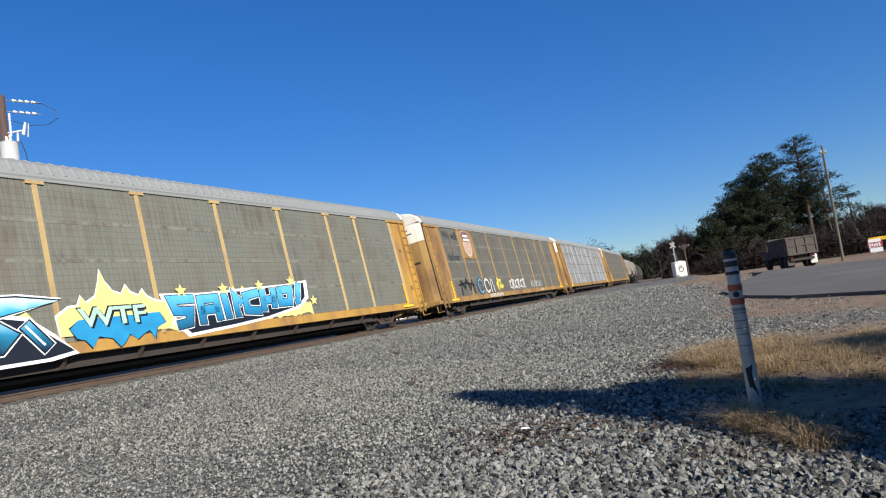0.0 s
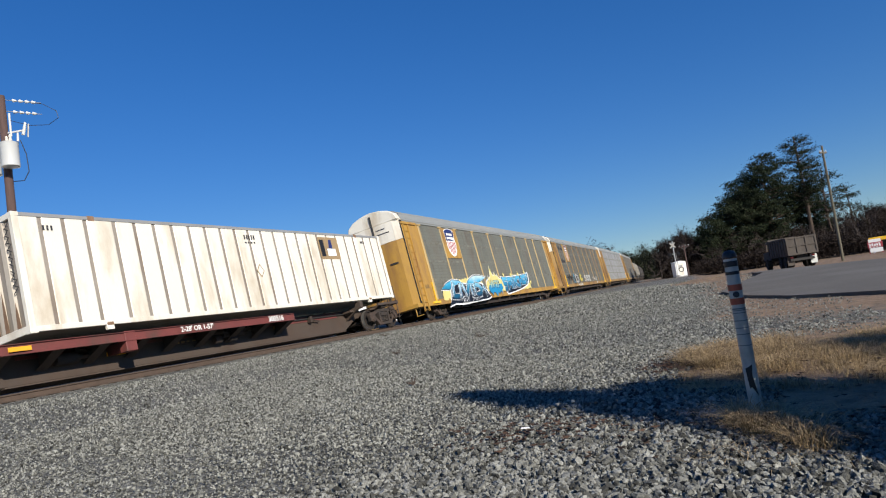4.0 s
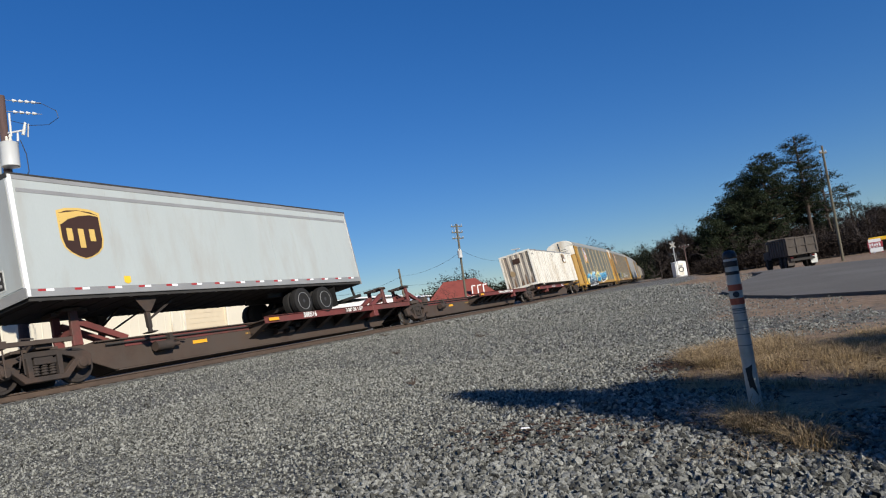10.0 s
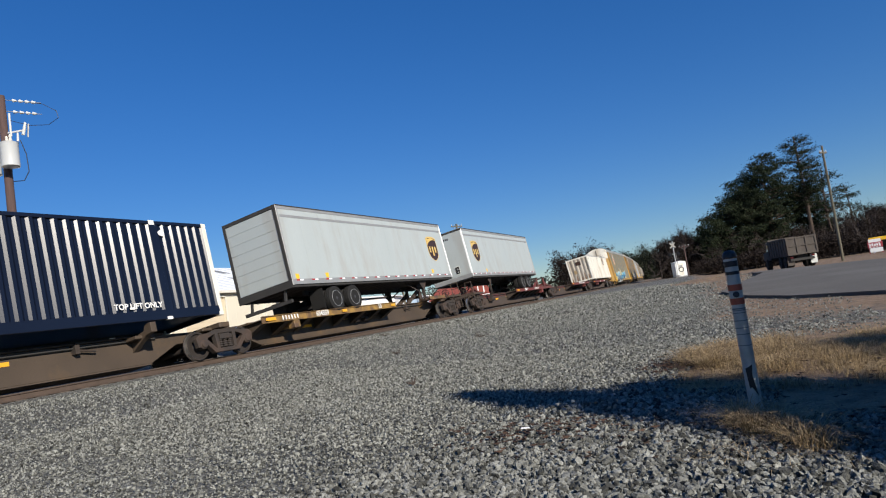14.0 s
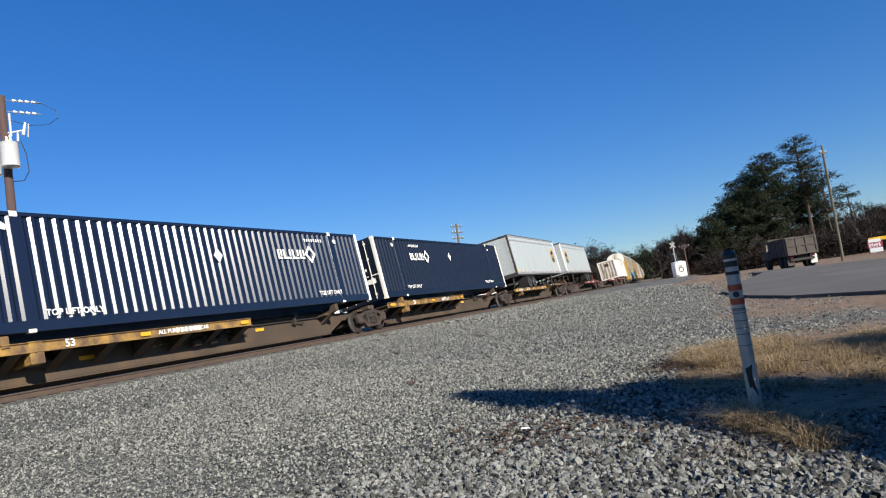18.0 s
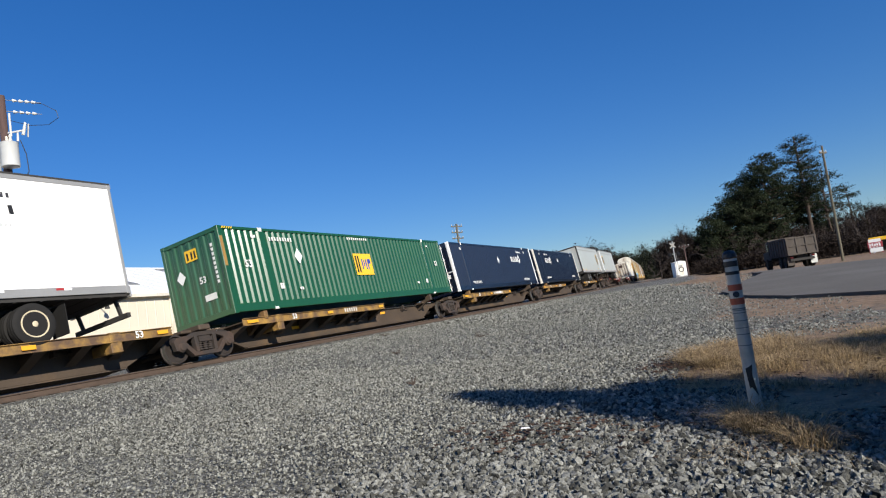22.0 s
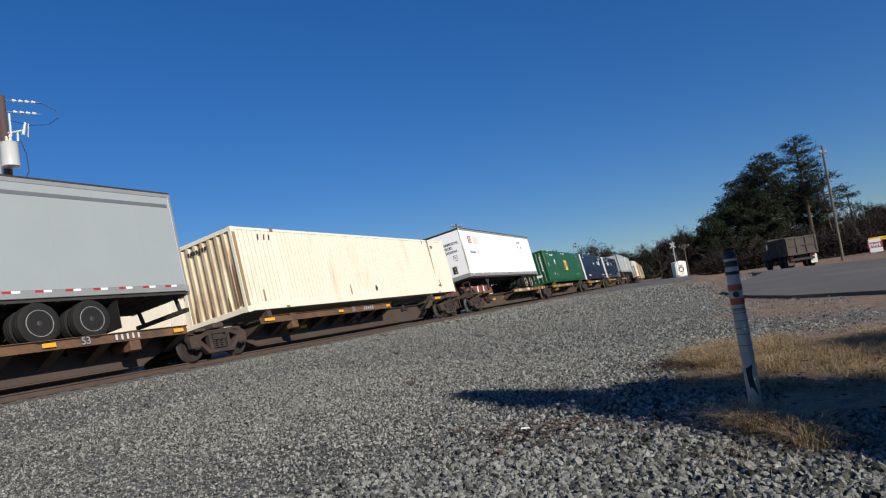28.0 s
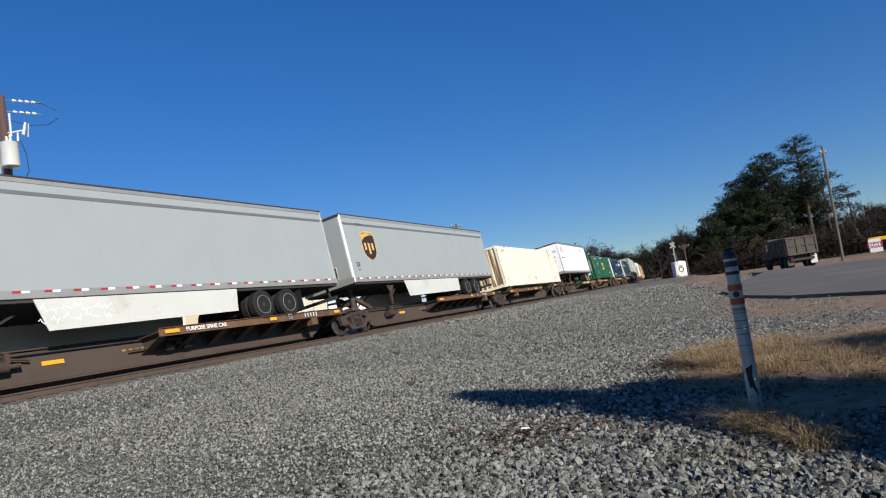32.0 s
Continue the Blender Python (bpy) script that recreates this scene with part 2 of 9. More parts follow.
def mottle(m, scale, low, high, bump=0.6):
    """Adds mottled tone and a rough relief to a surface whose pieces have one colour each."""
    n, l = m.node_tree.nodes, m.node_tree.links
    b = n["Principled BSDF"]
    src = b.inputs["Base Color"].links[0].from_socket
    tc, ns, mr, sc, bp = n.new("ShaderNodeTexCoord"), n.new("ShaderNodeTexNoise"), n.new("ShaderNodeMapRange"), n.new("ShaderNodeVectorMath"), n.new("ShaderNodeBump")
    ns.inputs["Scale"].default_value, ns.inputs["Detail"].default_value, ns.inputs["Roughness"].default_value = scale, 4, 0.65
    mr.inputs["From Min"].default_value, mr.inputs["From Max"].default_value = 0.32, 0.68
    mr.inputs["To Min"].default_value, mr.inputs["To Max"].default_value = low, high
    sc.operation = "SCALE"
    l.new(tc.outputs["Object"], ns.inputs["Vector"])
    l.new(ns.outputs[0], mr.inputs["Value"])
    l.new(src, sc.inputs[0])
    l.new(mr.outputs[0], sc.inputs["Scale"])
    l.new(sc.outputs[0], b.inputs["Base Color"])
    bp.inputs["Strength"].default_value, bp.inputs["Distance"].default_value = bump, 0.012
    l.new(ns.outputs[0], bp.inputs["Height"])
    l.new(bp.outputs[0], b.inputs["Normal"])


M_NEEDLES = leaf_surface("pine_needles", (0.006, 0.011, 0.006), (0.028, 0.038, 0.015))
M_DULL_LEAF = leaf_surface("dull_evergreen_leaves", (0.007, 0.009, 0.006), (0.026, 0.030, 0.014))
M_BLADES = leaf_surface("dry_grass_blades", (0.10, 0.064, 0.032), (0.50, 0.37, 0.205))
M_DEAD_LEAF = leaf_surface("brown_dead_leaves", (0.026, 0.017, 0.013), (0.085, 0.050, 0.034))
M_STONES = leaf_surface("grey_crushed_stone", (0.034, 0.034, 0.030), (0.335, 0.338, 0.300))
M_COARSE = leaf_surface("dark_grey_ballast_stone", (0.032, 0.032, 0.028), (0.285, 0.287, 0.262))
M_COARSE.node_tree.nodes["Principled BSDF"].inputs["Roughness"].default_value = 0.9
M_STONES.node_tree.nodes["Principled BSDF"].inputs["Roughness"].default_value = 0.9
mottle(M_COARSE, 55, 0.55, 1.35, 0.9)
mottle(M_STONES, 60, 0.7, 1.25)


def gravel_surface():
    """Crushed stone that turns to bare earth and dry grass by areas of the plan."""
    m = bpy.data.materials.new("gravel_and_earth")
    m.use_nodes = True
    n, l = m.node_tree.nodes, m.node_tree.links
    b = n["Principled BSDF"]
    b.inputs["Roughness"].default_value = 0.95
    tc = n.new("ShaderNodeTexCoord")
    v = n.new("ShaderNodeTexVoronoi")
    v.inputs["Scale"].default_value = 34
    l.new(tc.outputs["Object"], v.inputs["Vector"])
    stone = n.new("ShaderNodeValToRGB")
    e = stone.color_ramp.elements
    e[0].position, e[0].color = 0.0, (0.055, 0.053, 0.047, 1)
    e[1].position, e[1].color = 1.0, (0.33, 0.325, 0.285, 1)
    mid = e.new(0.55)
    mid.color = (0.185, 0.182, 0.160, 1)
    sep = n.new("ShaderNodeSeparateColor")
    l.new(v.outputs["Color"], sep.inputs[0])
    l.new(sep.outputs[0], stone.inputs[0])
    # stone colour darkens away from each cell's middle, as shade in the gaps
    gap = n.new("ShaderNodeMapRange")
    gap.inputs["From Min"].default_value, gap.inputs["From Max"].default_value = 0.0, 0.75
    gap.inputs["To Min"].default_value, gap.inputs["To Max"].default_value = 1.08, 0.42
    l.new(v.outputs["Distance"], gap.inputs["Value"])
    big = n.new("ShaderNodeTexNoise")
    big.inputs["Scale"].default_value, big.inputs["Detail"].default_value = 0.45, 6
    l.new(tc.outputs["Object"], big.inputs["Vector"])
    tone = n.new("ShaderNodeMapRange")
    tone.inputs["From Min"].default_value, tone.inputs["From Max"].default_value = 0.3, 0.7
    tone.inputs["To Min"].default_value, tone.inputs["To Max"].default_value = 0.82, 1.15
    l.new(big.outputs[0], tone.inputs["Value"])
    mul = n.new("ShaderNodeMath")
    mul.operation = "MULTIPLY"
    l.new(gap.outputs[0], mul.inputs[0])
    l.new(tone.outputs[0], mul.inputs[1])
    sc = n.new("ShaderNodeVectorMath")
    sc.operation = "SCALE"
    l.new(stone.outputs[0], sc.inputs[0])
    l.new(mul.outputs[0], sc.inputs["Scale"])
    earth = n.new("ShaderNodeValToRGB")
    earth.color_ramp.elements[0].position, earth.color_ramp.elements[0].color = 0.3, (0.135, 0.086, 0.050, 1)
    earth.color_ramp.elements[1].position, earth.color_ramp.elements[1].color = 0.72, (0.30, 0.205, 0.128, 1)
    fine = n.new("ShaderNodeTexNoise")
    fine.inputs["Scale"].default_value, fine.inputs["Detail"].default_value = 5, 8
    l.new(tc.outputs["Object"], fine.inputs["Vector"])
    l.new(fine.outputs[0], earth.inputs[0])
    at = n.new("ShaderNodeAttribute")
    at.attribute_name = "earth"
    add = n.new("ShaderNodeMath")
    add.operation = "MULTIPLY_ADD"
    add.inputs[1].default_value, add.inputs[2].default_value = 0.9, -0.45
    l.new(fine.outputs[0], add.inputs[0])
    s2 = n.new("ShaderNodeMath")
    s2.operation = "ADD"
    l.new(add.outputs[0], s2.inputs[0])
    l.new(at.outputs["Fac"], s2.inputs[1])
    sharp = n.new("ShaderNodeMapRange")
    sharp.inputs["From Min"].default_value, sharp.inputs["From Max"].default_value = 0.35, 0.65
    l.new(s2.outputs[0], sharp.inputs["Value"])
    mx = n.new("ShaderNodeMix")
    mx.data_type = "RGBA"
    l.new(sharp.outputs[0], mx.inputs["Factor"])
    l.new(sc.outputs[0], mx.inputs["A"])
    l.new(earth.outputs[0], mx.inputs["B"])
    l.new(mx.outputs["Result"], b.inputs["Base Color"])
    bp = n.new("ShaderNodeBump")
    bp.inputs["Strength"].default_value, bp.inputs["Distance"].default_value = 0.9, 0.03
    bp.invert = True
    l.new(v.outputs["Distance"], bp.inputs["Height"])
    l.new(bp.outputs[0], b.inputs["Normal"])
    return m


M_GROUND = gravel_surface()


# ------------------------------------------------------------------ building helpers
class Form:
    """Gathers simple solids into one mesh."""

    def __init__(self):
        self.v, self.f = [], []

    def add(self, verts, faces):
        k = len(self.v)
        self.v += [tuple(p) for p in verts]
        self.f += [tuple(i + k for i in q) for q in faces]
        return self

    def box(self, x0, x1, y0, y1, z0, z1):
        return self.add([(x, y, z) for z in (z0, z1) for y in (y0, y1) for x in (x0, x1)],
                        [(0, 2, 3, 1), (4, 5, 7, 6), (0, 1, 5, 4), (2, 6, 7, 3), (0, 4, 6, 2), (1, 3, 7, 5)])

    def prism(self, outline, axis, a, b):
        """An outline in the two other axes (in order x, y, z), pulled along the axis from a to b."""
        def put(u, w, c):
            return {"x": (c, u, w), "y": (u, c, w), "z": (u, w, c)}[axis]
        n = len(outline)
        area = sum(outline[i][0] * outline[(i + 1) % n][1] - outline[(i + 1) % n][0] * outline[i][1] for i in range(n))
        if (area < 0) != (axis == "y"):
            outline = outline[::-1]
        lo, hi = min(a, b), max(a, b)
        vs = [put(u, w, lo) for u, w in outline] + [put(u, w, hi) for u, w in outline]
        return self.add(vs, [tuple(range(n))[::-1], tuple(range(n, 2 * n))] + [(i, (i + 1) % n, n + (i + 1) % n, n + i) for i in range(n)])

    def tube(self, p, q, r0, r1=None, n=10):
        r1 = r0 if r1 is None else r1
        p, q = Vector(p), Vector(q)
        d = (q - p).normalized()
        a = d.orthogonal().normalized()
        b = d.cross(a)
        ring = [(math.cos(2 * math.pi * i / n), math.sin(2 * math.pi * i / n)) for i in range(n)]
        vs = [p + (a * c + b * s) * r0 for c, s in ring] + [q + (a * c + b * s) * r1 for c, s in ring]
        return self.add(vs, [tuple(range(n))[::-1], tuple(range(n, 2 * n))] + [(i, (i + 1) % n, n + (i + 1) % n, n + i) for i in range(n)])

    def lathe(self, profile, axis="x", n=24, at=(0, 0, 0)):
        """Rings (position along the axis, radius)."""
        vs, fs = [], []
        for a, r in profile:
            for i in range(n):
                c, s = r * math.cos(2 * math.pi * i / n), r * math.sin(2 * math.pi * i / n)
                w = {"x": (a, c, s), "y": (s, a, c), "z": (c, s, a)}[axis]
                vs.append((w[0] + at[0], w[1] + at[1], w[2] + at[2]))
        for k in range(len(profile) - 1):
            fs += [(k * n + i, k * n + (i + 1) % n, (k + 1) * n + (i + 1) % n, (k + 1) * n + i) for i in range(n)]
        fs += [tuple(range(n))[::-1], tuple(range((len(profile) - 1) * n, len(profile) * n))]
        return self.add(vs, fs)

    def bar(self, p, q, w, h=None):
        """A square bar from p to q."""
        h = h or w
        p, q = Vector(p), Vector(q)
        d = (q - p).normalized()
        a = d.cross(Vector((0, 0, 1)))
        a = (a if a.length > 1e-3 else Vector((1, 0, 0))).normalized()
        b = a.cross(d)
        vs = [e + a * (i * w / 2) + b * (j * h / 2) for e in (p, q) for i, j in ((-1, -1), (1, -1), (1, 1), (-1, 1))]
        return self.add(vs, [(3, 2, 1, 0), (4, 5, 6, 7), (0, 1, 5, 4), (1, 2, 6, 5), (2, 3, 7, 6), (3, 0, 4, 7)])

    def mesh(self, name, material, bevel=0.0, smooth=False):
        me = bpy.data.meshes.new(name)
        me.from_pydata(self.v, [], self.f)
        if bevel or smooth:
            bm = bmesh.new()
            bm.from_mesh(me)
            if bevel:
                edges = [e for e in bm.edges if len(e.link_faces) == 2 and e.calc_face_angle(0) > 0.9]
                bmesh.ops.bevel(bm, geom=edges, offset=bevel, segments=1, affect="EDGES", clamp_overlap=True)
            if smooth:
                for e in bm.edges:
                    e.smooth = len(e.link_faces) == 2 and e.calc_face_angle(0) < 0.7
                for f in bm.faces:
                    f.smooth = True
            bm.to_mesh(me)
            bm.free()
        me.materials.append(material)
        me.update()
        return me


def part(name, form, material, parent, label="", bevel=0.0, smooth=False, m=None):
    """Links a form (or a ready mesh) as one mesh object under a thing or under a part."""
    me = form.mesh(name, material, bevel, smooth) if isinstance(form, Form) else form
    ob = new(name, me)
    ob.parent = parent
    if m is not None:
        ob.matrix_basis = m
    return tagged(ob, label)


def thing(name, label, category, group="", m=None, kind=""):
    ob = new(name)
    ob.empty_display_size = 0.2
    if m is not None:
        ob.matrix_basis = m
    return tagged(ob, label, category, group, kind)


def solid(name, form, material, label, category, group="", m=None, kind="", bevel=0.0, smooth=False):
    ob = new(name, form.mesh(name, material, bevel, smooth))
    if m is not None:
        ob.matrix_basis = m
    return tagged(ob, label, category, group, kind)


def letters(text, size, material, parent, m, name="lettering", label=""):
    """Flat lettering; m puts its middle-left, x along the words and y up."""
    cu = bpy.data.curves.new(name, "FONT")
    cu.body, cu.size, cu.extrude, cu.align_y, cu.resolution_u, cu.offset = text, size, 0.002, "CENTER", 3, size * 0.025
    tmp = new("tmp_text", cu)
    bpy.context.view_layer.update()
    me = bpy.data.meshes.new_from_object(tmp.evaluated_get(bpy.context.evaluated_depsgraph_get()))
    bpy.data.objects.remove(tmp)
    bpy.data.curves.remove(cu)
    me.materials.clear()
    me.materials.append(material)
    return part(name, me, material, parent, label, m=m)


def near_side(y, z, x):
    """Puts lettering on a side that faces +x, reading along +y."""
    return Matrix.Translation((x, y, z)) @ Matrix(((0, 0, 1, 0), (1, 0, 0, 0), (0, 1, 0, 0), (0, 0, 0, 1)))


MOVING = []  # (thing, its place along the line at 16 s)
TURNING = []  # wheelsets


def on_train(ob, s16):
    MOVING.append((ob, s16))
    return ob


# ------------------------------------------------------------------ railway trucks
WHEEL_R, AXLE = 0.42, 0.89


def truck_meshes():
    side = Form()
    top = [(-1.10, 0.33), (-1.15, 0.60), (-1.02, 0.70), (-0.58, 0.74), (-0.38, 0.81), (0.38, 0.81), (0.58, 0.74), (1.02, 0.70), (1.15, 0.60), (1.10, 0.33),
           (1.00, 0.33), (0.97, 0.52), (0.81, 0.52), (0.77, 0.44), (0.70, 0.58), (0.40, 0.68), (-0.40, 0.68), (-0.70, 0.58), (-0.77, 0.44), (-0.81, 0.52), (-0.97, 0.52), (-1.00, 0.33)]
    side.prism(top, "x", -0.08, 0.08)
    low = [(-0.80, 0.56), (-0.70, 0.52), (-0.42, 0.24), (0.42, 0.24), (0.70, 0.52), (0.80, 0.56), (0.81, 0.44), (0.50, 0.12), (-0.50, 0.12), (-0.81, 0.44)]
    side.prism(low, "x", -0.10, 0.085)
    for sgn in (-1, 1):
        side.prism([(sgn * 0.40, 0.22), (sgn * 0.29, 0.22), (sgn * 0.29, 0.70), (sgn * 0.42, 0.70)], "x", -0.085, 0.09)
        side.box(-0.07, 0.075, sgn * 0.89 - 0.12, sgn * 0.89 + 0.12, 0.47, 0.56)
        side.lathe([(-0.06, 0.15), (0.07, 0.15), (0.10, 0.12), (0.13, 0.11), (0.14, 0.04)], "x", 16, (0.0, sgn * 0.89, 0.42))
    side.box(-0.07, 0.10, -0.25, 0.25, 0.50, 0.63)
    turns = [p for k in range(4) for p in ((0.26 + 0.062 * k, 0.055), (0.275 + 0.062 * k, 0.08), (0.30 + 0.062 * k, 0.08), (0.315 + 0.062 * k, 0.055))]
    springs = Form().lathe(turns, "z", 10)
    bolster = Form().box(-1.05, 1.05, -0.22, 0.22, 0.50, 0.72).box(-0.35, 0.35, -0.3, 0.3, 0.70, 0.80)
    for sgn in (-1, 1):
        bolster.box(-0.75, 0.75, sgn * 0.42 - 0.04, sgn * 0.42 + 0.04, 0.30, 0.44)
        for xx in (-0.72, 0.72):
            bolster.box(xx - 0.06, xx + 0.06, sgn * 0.40 - 0.06, sgn * 0.46 + 0.06, 0.25, 0.55)
    wheels = Form()
    for sgn in (-1, 1):
        prof = [(0.695, 0.12), (0.695, 0.445), (0.72, 0.445), (0.735, 0.42), (0.84, 0.415), (0.84, 0.36), (0.79, 0.34), (0.77, 0.17), (0.84, 0.13), (0.86, 0.08)]
        wheels.lathe([(sgn * a, r) for a, r in prof], "x", 32)
        for k in range(6):
            a = math.pi / 3 * k
            wheels.lathe([(sgn * 0.855, 0.02), (sgn * 0.875, 0.015)], "x", 6, (0, 0.06 * math.cos(a), 0.06 * math.sin(a)))
    wheels.tube((-0.7, 0, 0), (0.7, 0, 0), 0.08, n=12)
    me = wheels.mesh("wheelset", M_WHEEL, smooth=True)
    me.materials.append(M_TREAD)
    for p in me.polygons:
        if abs(math.hypot(p.center[1], p.center[2]) - 0.415) < 0.012 and abs(p.center[0]) > 0.73 and abs(p.normal[0]) < 0.5:
            p.material_index = 1
    return (side.mesh("side_frame", M_TRUCK, 0.012), springs.mesh("spring", M_TRUCK), bolster.mesh("truck", M_TRUCK, 0.01), me)


SIDE_MESH, SPRING_MESH, BOLSTER_MESH, WHEEL_MESH = truck_meshes()


def rail_truck(parent, y, turn=True):
    """A two-axle railway truck under a car, its middle at y."""
    tk = part("truck", BOLSTER_MESH, M_TRUCK, parent, "rusty cast steel two-axle truck", m=pose(0, y, 0))
    for sgn in (-1, 1):
        part("side_frame", SIDE_MESH, M_TRUCK, tk, m=pose(sgn * 1.0, 0, 0, 0, 0, 0 if sgn > 0 else 180))
        for yy in (-0.19, 0.0, 0.19):
            part("spring", SPRING_MESH, M_TRUCK, tk, m=pose(sgn * 1.0, yy, 0))
        w = part("wheelset", WHEEL_MESH, M_WHEEL, tk, m=pose(0, sgn * AXLE, WHEEL_R))
        if turn:
            TURNING.append((w, sgn * AXLE))
    return tk


def coupler(parent, y, sgn):
    f = Form().box(-0.09, 0.09, min(y, y + sgn * 0.7), max(y, y + sgn * 0.7), 0.75, 0.95)
    f.box(-0.17, 0.17, min(y + sgn * 0.7, y + sgn * 1.0), max(y + sgn * 0.7, y + sgn * 1.0), 0.68, 1.0)
    part("coupler", f, M_TRUCK, parent, bevel=0.02)
    h = Form()
    pts = [Vector((0.35, y, 0.8)), Vector((0.37, y + sgn * 0.3, 0.55)), Vector((0.3, y + sgn * 0.65, 0.42)), Vector((0.25, y + sgn * 1.0, 0.55))]
    for a, b in zip(pts, pts[1:]):
        h.tube(a, b, 0.025, n=6)
    part("brake_hose", h, M_RUBBER, parent)
    lever = Form().tube((-1.25, y + sgn * 0.12, 0.78), (1.25, y + sgn * 0.12, 0.70), 0.018, n=6).tube((1.25, y + sgn * 0.12, 0.70), (1.28, y + sgn * 0.2, 0.45), 0.018, n=6)
    part("uncoupling_lever", lever, M_TRUCK, parent)
    for xx, ya in ((1.12, 0.0), (0.72, 0.25), (-0.8, 0.1)):
        part("grab_iron", Form().tube((xx, y + sgn * ya, 0.32), (xx, y + sgn * ya, 1.12), 0.02, n=6).tube((xx, y + sgn * ya, 1.12), (xx, y - sgn * 0.3, 1.1), 0.02, n=6), M_TRUCK, parent)
    part("brake_lever", Form().bar((0.55, y - sgn * 0.35, 0.35), (0.62, y + sgn * 0.05, 0.72), 0.07, 0.03).bar((0.3, y - sgn * 0.5, 0.42), (0.95, y - sgn * 0.2, 0.46), 0.05), M_TRUCK, parent)


# ------------------------------------------------------------------ spine cars
def hitch_stand(parent, y, sgn, material, top=1.93):
    """A trailer hitch: two upright plates, a slanting brace and a flat head; the brace leans to sgn."""
    f = Form()
    for xx in (-0.36, 0.36):
        f.prism([(y - 0.13, 0.95), (y + 0.13, 0.95), (y + 0.10, top - 0.1), (y - 0.10, top - 0.1)], "x", xx - 0.05, xx + 0.05)
    f.box(-0.36, 0.36, y - 0.05, y + 0.05, 1.25, 1.4)
    st = part("hitch_stand", f, material, parent, "steel trailer hitch stand", bevel=0.01)
    b = Form()
    for xx in (-0.3, 0.3):
        b.bar((xx, y + sgn * 0.08, top - 0.35), (xx, y + sgn * 1.45, 1.0), 0.13, 0.16)
    part("hitch_brace", b, material, st)
    h = Form().prism([(-0.45, y - 0.30), (0.45, y - 0.30), (0.5, y + 0.1), (0.3, y + 0.48), (-0.3, y + 0.48), (-0.5, y + 0.1)], "z", top - 0.1, top - 0.02)
    h.box(-0.2, 0.2, y - 0.45, y - 0.25, top - 0.16, top - 0.06)
    part("hitch_head", h, M_TRUCK, st, bevel=0.01)


